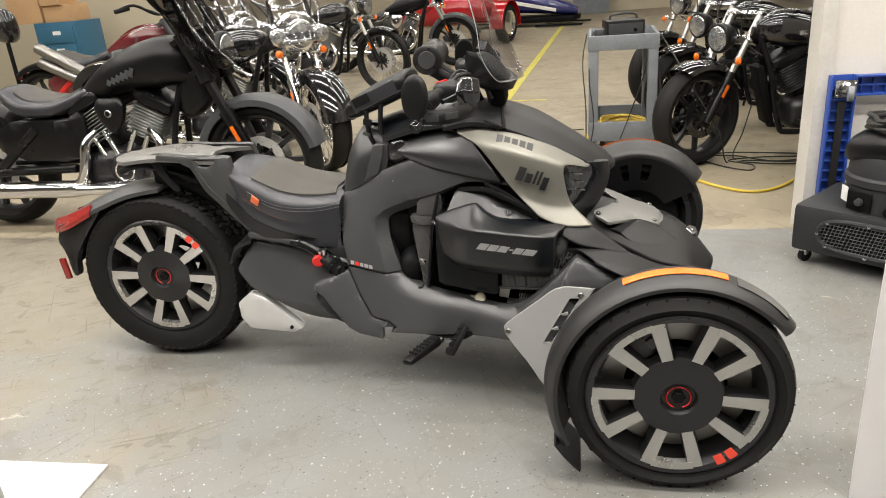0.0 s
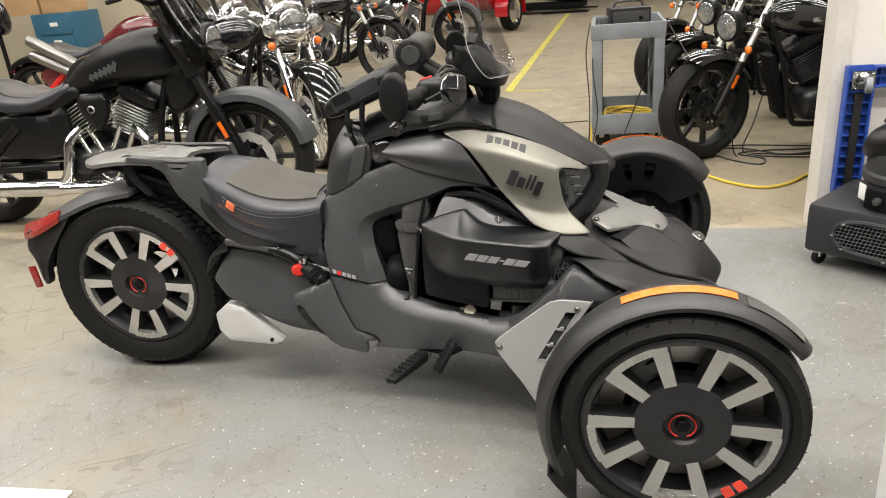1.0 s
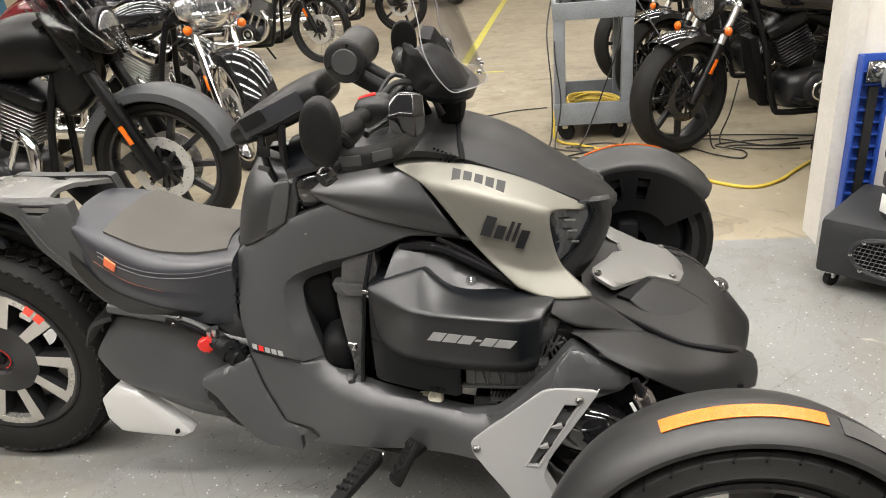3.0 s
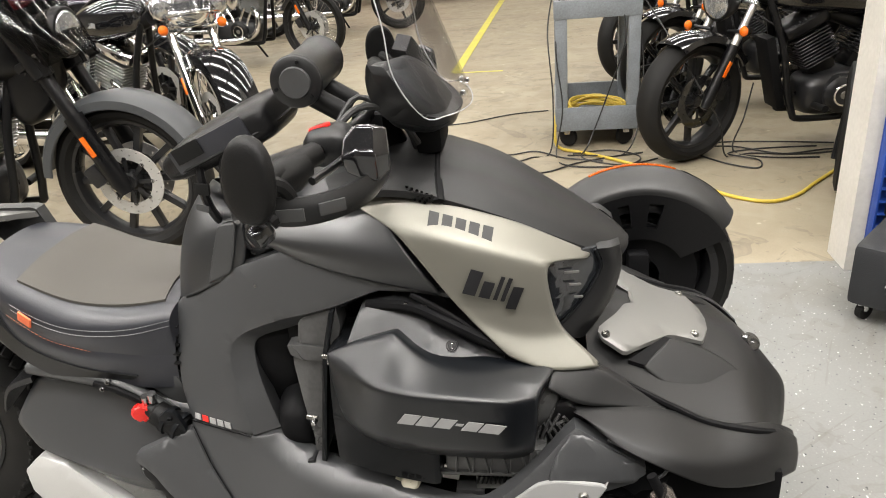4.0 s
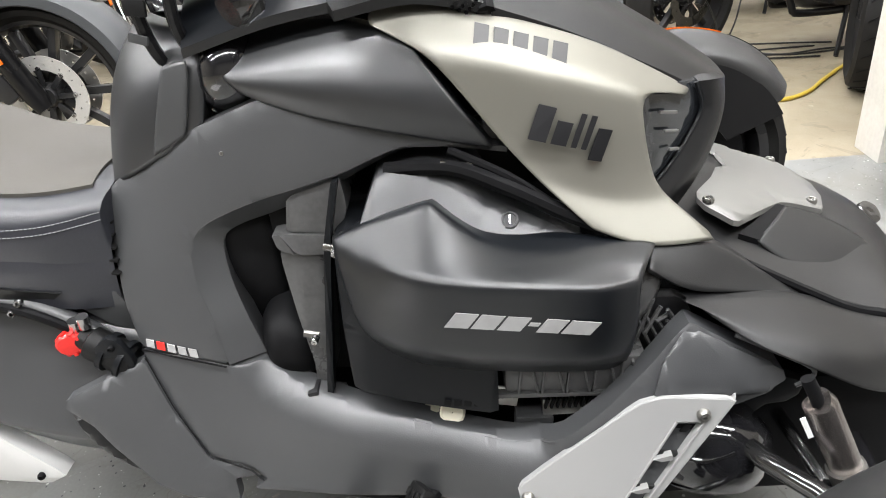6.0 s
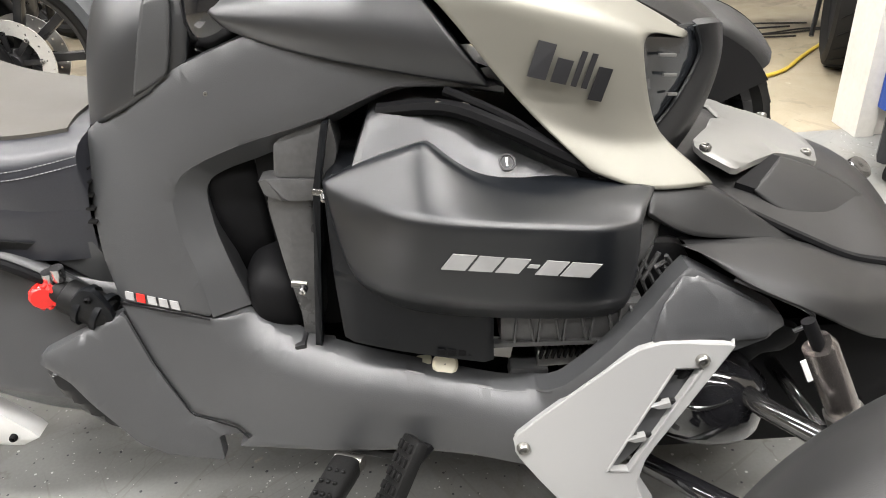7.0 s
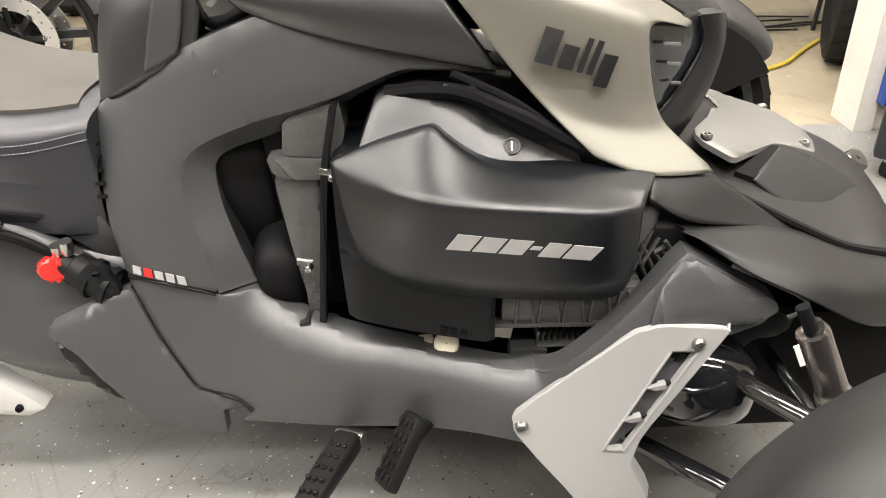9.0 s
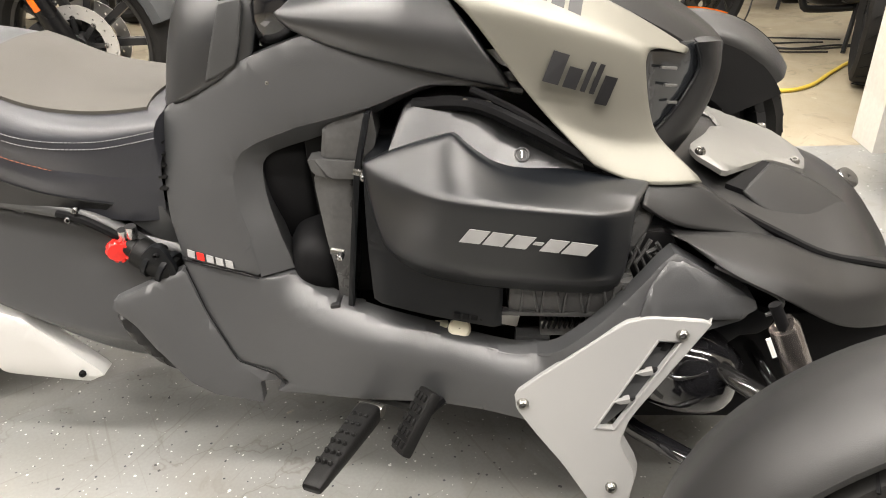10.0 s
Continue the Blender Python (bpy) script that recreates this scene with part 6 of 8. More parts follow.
bar = thing("handlebar", "", "")
bar.parent = trike
pts = [(1.06, 0.40, 0.952), (1.10, 0.28, 0.952), (1.13, 0.12, 0.95), (1.13, 0, 0.95), (1.13, -0.12, 0.95), (1.10, -0.28, 0.952), (1.06, -0.40, 0.952)]
part("bar_tube", tube(curve(pts, 5), 0.012, 10), MATTE_BLACK, bar)
for sgn in (-1, 1):
    part("grip", tube([(1.098, sgn * 0.285, 0.952), (1.06, sgn * 0.40, 0.952)], 0.018, 14), GRIP, bar, "black rubber grip")
    part("switch_box", body([(1.075, sgn * 0.24, 0.950, 0.02, 0.015), (1.09, sgn * 0.24, 0.952, 0.035, 0.028), (1.13, sgn * 0.24, 0.952, 0.038, 0.030), (1.15, sgn * 0.24, 0.950, 0.025, 0.018)], 14, power=3.5), PLASTIC, bar, "black switch housing")
    part("bar_end", tube([(1.085, sgn * 0.32, 0.945), (1.075, sgn * 0.35, 0.943), (1.060, sgn * 0.395, 0.942)], [0.024, 0.028, 0.022], 14), GRIP, bar)
    guard_line = [(1.055, 0.425, 0.925), (1.10, 0.42, 0.915), (1.15, 0.39, 0.912), (1.19, 0.33, 0.915), (1.20, 0.25, 0.92)]
    part("hand_guard", patch([[(x, sgn * y, z + 0.020) for x, y, z in guard_line], [(x + 0.004, sgn * (y + 0.006), z) for x, y, z in guard_line], [(x - 0.004, sgn * (y + 0.002), z - 0.020) for x, y, z in guard_line]], 5, 4, 0.008, (-0.6, -sgn * 0.6, 0)), PLASTIC, bar, "black plastic hand guard")
    for x, y, q in ((1.098, 0.4285, -3), (1.148, 0.402, -34)):
        part("guard_pad", box(0.038, 0.004, 0.018, (x, sgn * y, 0.914), 0.002, (0, 0, q if sgn > 0 else -q)), PLASTIC_GREY, bar)
    part("guard_strut", tube([(1.06, sgn * 0.425, 0.925), (1.05, sgn * 0.42, 0.955)], 0.008, 8), PLASTIC, bar)
    mir = body([(-0.014, 0, 0, 0.012, 0.014), (-0.011, 0, 0, 0.030, 0.045), (0, 0, 0, 0.034, 0.054), (0.007, 0, 0, 0.032, 0.050), (0.008, 0, 0, 0.02, 0.03)], 24, power=2.2)
    part("mirror", moved(mir, pose(1.066, sgn * 0.462, 0.975, 0, 8, 75 * (1 if sgn < 0 else -1)) @ Matrix.Scale(1.06, 4)), GRIP, bar, "oval black mirror housing")
    part("mirror_stem", tube(curve([(1.07, sgn * 0.44, 0.965), (1.09, sgn * 0.425, 0.955), (1.095, sgn * 0.41, 0.925), (1.07, sgn * 0.43, 0.905)], 4), 0.010, 8), GRIP, bar)
    part("mirror_knob", moved(lathe([(-0.014, 0.001), (-0.014, 0.014), (-0.008, 0.017), (0.008, 0.017), (0.014, 0.012), (0.014, 0.001)], 9), pose(1.062, sgn * 0.448, 0.898, 20, 0, -40)), SMOKE_CHROME, bar, "knurled dark metal knob")
    hood = [[(1.155, 0.330, 0.985), (1.172, 0.325, 1.003), (1.195, 0.318, 1.000), (1.213, 0.305, 0.992)],
            [(1.153, 0.345, 0.962), (1.176, 0.350, 0.968), (1.200, 0.340, 0.962), (1.216, 0.318, 0.958)],
            [(1.157, 0.338, 0.938), (1.178, 0.342, 0.930), (1.199, 0.334, 0.922), (1.213, 0.315, 0.932)]]
    net = [[(x, sgn * y, z) for x, y, z in r] for r in hood]
    cage("guard_shield", grid(net), GLOSS_BLACK, bar, "glossy black signal shield", 0.016, (-0.2, -sgn * 0.9, -0.2), creases=line_of(net[1], 0.6) + [(net[0][1], net[1][1], 0.5), (net[1][1], net[2][1], 0.5), (net[0][2], net[1][2], 0.5), (net[1][2], net[2][2], 0.5)], rim=0.85, pair=False)
    part("lever", tube(curve([(1.135, sgn * 0.24, 0.955), (1.150, sgn * 0.30, 0.952), (1.125, sgn * 0.40, 0.950)], 5), 0.006, 8), MATTE_BLACK, bar)
part("red_switch", box(0.034, 0.014, 0.007, (1.100, -0.245, 0.980), 0.003, (0, -14, 8)), RED, bar, "red kill switch")
part("bar_clamp", box(0.06, 0.12, 0.05, (1.13, 0, 0.925), 0.012), DARK, bar)
part("riser", tube([(1.16, 0, 0.86), (1.13, 0, 0.93)], 0.035, 14), DARK, bar)
part("gauge_pod", body([(1.15, 0, 0.985, 0.03, 0.02), (1.165, 0, 0.99, 0.07, 0.035), (1.195, 0, 0.985, 0.08, 0.04), (1.215, 0, 0.975, 0.05, 0.02)], 18, power=3), BOX_BLACK, bar, "black gauge pod")
part("cable", tube(curve([(1.10, -0.20, 0.95), (1.14, -0.16, 0.985), (1.19, -0.12, 0.965), (1.22, -0.08, 0.90)], 5), 0.006, 8), CORD_BLACK, bar)
part("cable", tube(curve([(1.09, -0.16, 0.94), (1.13, -0.10, 0.99), (1.20, -0.10, 0.94), (1.21, -0.05, 0.885)], 5), 0.005, 8), CORD_BLACK, bar)
part("silver_clamp", box(0.03, 0.012, 0.012, (1.168, -0.165, 0.942), 0.003), STEEL, bar)
# round tube case across the bar
case = thing("tube_case", "black round tube case clamped across the handlebar", "tube case", pose(1.038, -0.045, 1.030, 0, 0, 3))
part("case_body", lathe([(-0.108, 0.001), (-0.108, 0.034), (-0.104, 0.041), (-0.098, 0.043), (-0.092, 0.040), (0.09, 0.040), (0.096, 0.043), (0.104, 0.041), (0.108, 0.034), (0.108, 0.001)], 40), PLASTIC, case)
part("case_cap", lathe([(-0.112, 0.001), (-0.112, 0.024), (-0.108, 0.026)], 32), PLASTIC_GREY, case, "flat round cap")
for a in (75, 195, 315):
    part("cap_screw", moved(lathe([(-0.1105, 0.0001), (-0.1105, 0.003), (-0.107, 0.0035)], 8), pose(0.033 * math.cos(radians(a)), 0, 0.033 * math.sin(radians(a)))), DARK, case)
part("case_clamp", tube([(0.0, -0.03, -0.036), (0.06, -0.03, -0.075)], 0.018, 10), GRIP, case)
part("case_clamp", tube([(0.0, 0.06, -0.036), (0.06, 0.06, -0.075)], 0.018, 10), GRIP, case)

# windscreen and its cowl
screen = thing("windscreen", "", "")
screen.parent = trike
lines = []
for z, x0, half, xe in ((0.950, 1.312, 0.150, 1.244), (1.02, 1.288, 0.168, 1.205), (1.10, 1.258, 0.165, 1.195), (1.20, 1.218, 0.150, 1.170), (1.31, 1.172, 0.115, 1.135)):
    lines.append([(xe + (x0 - xe) * math.cos(math.pi / 2 * t) ** 0.9 if abs(t) < 1 else xe, half * math.sin(math.pi / 2 * t), z + 0.012 * abs(t)) for t in (-1, -0.66, -0.33, 0, 0.33, 0.66, 1)])
part("screen_sheet", patch(lines, 4, 5, 0.004, (-1, 0, 0)), SCREEN, screen, "clear scratched polycarbonate screen")
rim = [lines[i][0] for i in range(5)] + lines[4][1:6] + [lines[i][6] for i in range(4, -1, -1)] + lines[0][5:0:-1]
part("screen_edge", tube(curve(rim, 5, True), 0.0011, 6, ring=True), shade("polished_screen_edge", (0.40, 0.40, 0.40), 0.2), screen, "bright polished screen edge")
part("screen_cowl", patch([[(1.190, -0.155, 1.045), (1.205, -0.160, 1.02), (1.230, -0.150, 0.975), (1.270, -0.11, 0.95), (1.295, 0, 0.945), (1.270, 0.11, 0.95), (1.230, 0.150, 0.975), (1.205, 0.16, 1.02), (1.190, 0.155, 1.045)],
                           [(1.180, -0.135, 1.020), (1.185, -0.140, 0.99), (1.208, -0.130, 0.950), (1.250, -0.09, 0.925), (1.280, 0, 0.915), (1.250, 0.09, 0.925), (1.208, 0.130, 0.950), (1.185, 0.14, 0.99), (1.180, 0.135, 1.020)]], 4, 4, 0.03, (-0.9, 0, 0.2)), PLASTIC, screen, "matte black screen cowl")
part("cowl_bracket", box(0.05, 0.12, 0.07, (1.235, 0, 0.905), 0.015), DARK, screen)
part("cowl_block", body([(1.165, 0, 0.985, 0.05, 0.02), (1.180, 0, 0.980, 0.125, 0.045), (1.215, 0, 0.965, 0.130, 0.045), (1.250, 0, 0.945, 0.105, 0.030), (1.275, 0, 0.935, 0.06, 0.012)], 22, power=3.4), BOX_BLACK, screen, "black cowl block behind the screen")
for y, z in ((-0.06, 1.0), (-0.05, 0.975), (0.05, 0.975)):
    part("screw", screw((1.30, y, z), 0.005), STEEL, screen)


# ---------- parked motorcycles ----------
def bike_wheel(parent, name, at, m, r, width, rim_r, spokes, rim_mat, disc, disc_r=0.15, wire=False, disc_mat=None):
    w = new(name)
    w.empty_display_size = 0.1
    w.parent = parent
    w.matrix_local = m @ pose(*at)
    h = width / 2
    part("tyre", lathe([(-h * 0.6, rim_r), (-h * 0.95, rim_r + 0.02), (-h, rim_r + 0.04), (-h * 0.8, r - 0.022), (-h * 0.4, r - 0.005), (0, r), (h * 0.4, r - 0.005), (h * 0.8, r - 0.022), (h, rim_r + 0.04), (h * 0.95, rim_r + 0.02), (h * 0.6, rim_r)], 48), RUBBER, w, "black road tyre")
    part("rim", lathe([(-h * 0.62, rim_r + 0.006), (-h * 0.6, rim_r - 0.012), (-h * 0.2, rim_r - 0.026), (h * 0.2, rim_r - 0.026), (h * 0.6, rim_r - 0.012), (h * 0.62, rim_r + 0.006)], 48, closed=True), rim_mat, w)
    part("hub", lathe([(-0.06, 0.001), (-0.06, 0.03), (-0.03, 0.045), (0.03, 0.045), (0.06, 0.03), (0.06, 0.001)], 20), rim_mat, w)
    for k in range(spokes):
        a = 360 * k / spokes
        if wire:
            sp = tube([(0.04 * math.cos(radians(a + 40)), 0.03 * (-1) ** k, 0.04 * math.sin(radians(a + 40))), ((rim_r - 0.015) * math.cos(radians(a)), 0, (rim_r - 0.015) * math.sin(radians(a)))], 0.002, 5)
        else:
            sp = moved(box(rim_r - 0.04, 0.035, 0.030, ((rim_r + 0.02) / 2, 0, 0), 0.008), pose(0, 0, 0, 0, -a, 0))
        part("spoke", sp, STEEL if wire else rim_mat, w)
    if disc:
        for sgn in ((-1, 1) if disc > 1 else (-1,)):
            ring = []
            for k in range(28):
                a = 2 * math.pi * k / 28
                q = disc_r * (0.93 if k % 2 else 0.80)
                ring.append(circle(q * math.cos(a), q * math.sin(a), 0.004, 6))
            part("brake_disc", flat(circle(0, 0, disc_r, 56), [circle(0, 0, disc_r * 0.66, 40), *ring], 0.005, pose(0, sgn * (h * 0.62 + 0.012), 0)), disc_mat or DISC, w, "drilled silver brake disc")
            for k in range(8):
                part("disc_carrier", moved(box(disc_r * 0.45, 0.005, 0.018, (disc_r * 0.50, sgn * (h * 0.62 + 0.014), 0), 0.002), pose(0, 0, 0, 0, -45 * k, 0)), RIM_BLACK, w)
                part("disc_bolt", moved(lathe([(0, 0.001), (-0.006, 0.001), (-0.007, 0.007), (0, 0.009)], 8), pose(disc_r * 0.70 * math.cos(k * 0.785), sgn * (h * 0.62 + 0.010), disc_r * 0.70 * math.sin(k * 0.785))), STEEL, w)
    part("axle_cap", moved(lathe([(0, 0.001), (-0.012, 0.001), (-0.014, 0.010), (-0.01, 0.014), (0.01, 0.016)], 12), pose(0, -h - 0.055, 0)), STEEL, w)
    return w


def motorcycle(label, at, steer=0, r=0.345, width=0.13, wb=1.68, rake=25, paint=MATTE_BLACK, fork=MATTE_BLACK, metal=CHROME, guard="full", guard_mat=None, spokes=10, wire=False, disc=2, screen=None,
               lamps=1, signals=True, seat=VINYL, pipes=CHROME, fins=True, bars_up=0.10, tank_scale=1.0, motif=None, radiator=False, rim_mat=RIM_BLACK, mufflers=False, spring=False, disc_mat=None, lamp_d=0.62, sig_d=0.50, sig_y=0.165, rear_mat=None, big=False, stout=1.0):
    """A parked motorcycle: its front axle stands over the origin, it heads to +x."""
    bike = thing("motorcycle", label, "motorcycle", at, "parked motorcycles")
    fm = pose(0, 0, 0, 0, 0, steer)
    put = lambda name, bm, mat, lab="": part(name, bm, mat, bike, lab)  # noqa: E731
    sn, cs = math.sin(radians(rake)), math.cos(radians(rake))
    up = lambda d, y=0.0, f=0.0: fm @ Vector((-sn * d + cs * f, y, r + cs * d + sn * f))  # noqa: E731
    guard_mat = guard_mat or paint
    rim_r = r - 0.085 if not wire else r - 0.05
    bike_wheel(bike, "front_wheel", (0, 0, r), fm, r, width, rim_r, spokes, rim_mat, disc, 0.145, wire, disc_mat)
    bike_wheel(bike, "rear_wheel", (-wb, 0, r), Matrix(), r, width + 0.03, rim_r, spokes, rim_mat, 1, 0.13, wire)
    # fork, clamps, bar
    for s in (-1, 1):
        y = s * (width / 2 + 0.045)
        put("fork_slider", tube([up(-0.03, y), up(0.02, y), up(0.30, y), up(0.33, y)], [0.022 * stout, 0.030 * stout, 0.030 * stout, 0.032 * stout], 16), fork if fork is not STEEL else MATTE_BLACK, "fork slider")
        put("fork_tube", tube([up(0.32, y), up(0.50, y), up(0.505, y), up(0.78, y)], [0.022 * stout, 0.022 * stout, 0.034 * stout, 0.034 * stout] if fork is not STEEL else 0.021, 14), fork if fork is not STEEL else ALUMINIUM)
        put("fork_reflector", moved(box(0.022, 0.008, 0.090, (0, 0, 0), 0.003), fm @ pose(-sn * 0.20, y + s * 0.031 * stout, r + cs * 0.20, 0, -rake, 0)), ORANGE_LENS, "amber fork reflector")
        put("caliper", moved(box(0.07, 0.045, 0.09, (0, 0, 0), 0.012), fm @ pose(-0.115, s * (width / 2 + 0.02), r + 0.045, 0, -30, 0)), BIKE_CASE) if disc and (s < 0 or disc > 1) else None
        put("grip", tube([fm @ Vector((-0.50, s * 0.33, r + 0.78 + bars_up)), fm @ Vector((-0.57, s * 0.44, r + 0.76 + bars_up))], 0.019, 12), GRIP)
        put("mirror", moved(body([(-0.012, 0, 0, 0.03, 0.02), (-0.004, 0, 0, 0.06, 0.035), (0.006, 0, 0, 0.05, 0.03)], 16), fm @ pose(-0.44, s * 0.40, r + 0.94 + bars_up)), metal)
        if signals:
            put("signal_arm", tube([up(sig_d, s * 0.06, 0.02), up(sig_d, s * (sig_y - 0.02), 0.04)], 0.010, 8), metal)
            put("turn_signal", moved(body([(-0.035, 0, 0, 0.012, 0.012), (-0.02, 0, 0, 0.026, 0.026), (0.01, 0, 0, 0.028, 0.028)], 16, power=2), Matrix.Translation(up(sig_d, s * sig_y, 0.05)) @ pose(0, 0, 0, 0, 0, steer)), metal)
            put("signal_lens", moved(body([(0.008, 0, 0, 0.027, 0.027), (0.020, 0, 0, 0.024, 0.024), (0.030, 0, 0, 0.010, 0.010)], 16, power=2), Matrix.Translation(up(sig_d, s * sig_y, 0.05)) @ pose(0, 0, 0, 0, 0, steer)), ORANGE_LENS, "amber signal lens")
    for d in (0.56, 0.74):
        put("triple_clamp", moved(box(0.09, width + 0.16, 0.035, (0, 0, 0), 0.010), fm @ pose(-sn * d - 0.03 * cs, 0, r + cs * d, 0, -rake, 0)), fork)
    hb = [(-0.57, -0.44, 0.76), (-0.47, -0.30, 0.80), (-0.38, -0.14, 0.74), (-0.36, 0, 0.73), (-0.38, 0.14, 0.74), (-0.47, 0.30, 0.80), (-0.57, 0.44, 0.76)]
    put("handlebar", tube(curve([fm @ Vector((x, y, r + z + bars_up * (1 if abs(y) > 0.2 else 0.4))) for x, y, z in hb], 5), 0.013, 10), metal)
    for s in (-1, 1):
        put("control_cable", tube(curve([fm @ Vector((-0.44, s * 0.25, r + 0.78 + bars_up)), fm @ Vector((-0.28, s * 0.16, r + 0.72)), fm @ Vector((-0.28, s * 0.08, r + 0.5)), Vector((-0.45, s * 0.05, r + 0.35))], 5), 0.005, 6), CORD_BLACK)
    # lamps
    spots = [(0.0, 0.095)] if lamps == 1 else [(0.0, 0.10), (-0.155, 0.058), (0.155, 0.058)]
    for y, q in spots:
        c = up(lamp_d if lamps == 1 else 0.60, y, 0.11 if y == 0 else 0.10)
        m = Matrix.Translation(c) @ pose(0, 0, 0, 0, 4, steer)
        put("headlamp_shell", moved(body([(-q * 1.1, 0, 0, q * 0.2, q * 0.2), (-q * 0.8, 0, 0, q * 0.75, q * 0.75), (-0.02, 0, 0, q, q), (0.02, 0, 0, q * 1.04, q * 1.04), (0.028, 0, 0, q * 0.95, q * 0.95)], 24, power=2), m), metal if lamps > 1 else (paint if metal is CHROME else metal), "round headlamp shell")
        put("headlamp_lens", moved(body([(0.02, 0, 0, q * 0.93, q * 0.93), (0.034, 0, 0, q * 0.8, q * 0.8), (0.042, 0, 0, q * 0.3, q * 0.3)], 24, power=2), m), LENS, "bright faceted headlamp")
    if lamps > 1:
        put("lamp_bar", tube(curve([up(0.57, -0.20, 0.09), up(0.55, 0, 0.12), up(0.57, 0.20, 0.09)], 5), 0.018, 10), metal)
        put("nacelle", moved(body([(-0.16, 0, 0, 0.06, 0.06), (-0.10, 0, 0, 0.13, 0.12), (-0.02, 0, 0, 0.14, 0.14), (0.0, 0, 0, 0.10, 0.10)], 20), Matrix.Translation(up(0.62, 0, 0.10)) @ pose(0, 0, 0, 0, 0, steer)), metal, "chrome lamp nacelle")
    if screen:
        rows = []
        for k, (d, half) in enumerate(((0.52, 0.17), (0.66, 0.24), (0.85, 0.25), (1.02, 0.21), (1.12, 0.12))):
            rows.append([up(d, half * t, 0.17 - 0.09 * t * t - 0.02 * k) for t in (-1, -0.6, -0.2, 0.2, 0.6, 1)])
        put("wind_shield", patch(rows, 4, 4, 0.004, (-1, 0, 0)), screen, "clear wind shield")
        for s in (-1, 1):
            put("shield_bracket", tube([up(0.50, s * (width / 2 + 0.06), 0.03), up(0.80, s * (width / 2 + 0.07), 0.06), up(0.98, s * (width / 2 + 0.06), 0.07)], [0.022, 0.020, 0.010], 8), fork)
            for d in (0.58, 0.74):
                put("bracket_bolt", moved(lathe([(0, 0.001), (-0.006, 0.001), (-0.007, 0.006), (0, 0.008)], 8), Matrix.Translation(up(d, s * (width / 2 + 0.06) - 0.024, 0.045))), STEEL)
    # mudguards
    gw = width / 2 + 0.030
    prof = [(-gw, r - (0.075 if guard == "deep" else 0.025)), (-gw * 0.98, r + 0.008), (-gw * 0.7, r + 0.026), (0, r + 0.034), (gw * 0.7, r + 0.026), (gw * 0.98, r + 0.008), (gw, r - (0.075 if guard == "deep" else 0.025))]
    loop = prof + [(y * 0.94, q - 0.005) for y, q in prof[::-1]]
    span = {"full": (14, 172), "deep": (8, 196), "short": (62, 150)}[guard]
    put("front_mudguard", moved(lathe(loop, 36, a0=span[0], a1=span[1], closed=True), fm @ pose(0, 0, r)), guard_mat, "front mudguard")
    if guard == "deep":
        for s in (-1, 1):
            put("mudguard_trim", moved(lathe([(s * gw * 1.01, r - 0.072), (s * gw * 1.06, r - 0.062), (s * gw * 1.02, r - 0.052)], 30, a0=20, a1=190, closed=True), fm @ pose(0, 0, r)), CHROME, "chrome mudguard trim")
        for y in (0,):
            put("mudguard_strip", moved(lathe([(y - 0.004, r + 0.032), (y, r + 0.038), (y + 0.004, r + 0.032)], 30, a0=40, a1=150, closed=True), fm @ pose(0, 0, r)), CHROME)
    lp = [(y * 1.25, q) for y, q in prof]
    put("rear_mudguard", moved(lathe(lp + [(y * 0.94, q - 0.005) for y, q in lp[::-1]], 30, a0=20, a1=175 if guard != "short" else 130, closed=True), pose(-wb, 0, r + 0.02)), rear_mat or paint, "rear mudguard")
    # tank, seat, side covers
    k = tank_scale
    shape = [(-0.27, 0, 0.90, 0.03, 0.05), (-0.32, 0, 0.91, 0.10, 0.11), (-0.45, 0, 0.92, 0.15, 0.135), (-0.62, 0, 0.90, 0.165, 0.125), (-0.80, 0, 0.85, 0.14, 0.10), (-0.95, 0, 0.79, 0.085, 0.06), (-1.03, 0, 0.76, 0.03, 0.02)]
    if big:
        put("neck_cover", body([(-0.44, 0, 0.70, 0.04, 0.06), (-0.38, 0, 0.73, 0.075, 0.13), (-0.28, 0, 0.78, 0.075, 0.13), (-0.20, 0, 0.83, 0.04, 0.08)], 18, power=3.2), paint, "matte black neck cover")
    tank = part("fuel_tank", body(shape if big else [(-0.36, 0, 0.90, 0.03, 0.04), (-0.41, 0, 0.895, 0.09 * k, 0.085 * k), (-0.52, 0, 0.89, 0.135 * k, 0.115 * k), (-0.68, 0, 0.865, 0.14 * k, 0.110 * k), (-0.84, 0, 0.82, 0.11 * k, 0.085 * k), (-0.97, 0, 0.775, 0.065, 0.05), (-1.02, 0, 0.76, 0.03, 0.02)], 28, power=2.3), paint, bike, "teardrop fuel tank")
    part("filler_cap", moved(lathe([(-0.012, 0.001), (-0.012, 0.030), (-0.004, 0.036), (0.01, 0.036)], 20), pose(-0.60, 0, 0.985, -90, 0, 0)), metal, tank)
    part("tank_console", body([(-0.44, 0, 0.985, 0.03, 0.012), (-0.52, 0, 1.0, 0.055, 0.018), (-0.66, 0, 0.985, 0.05, 0.016), (-0.82, 0, 0.915, 0.03, 0.012)], 14), paint, tank)
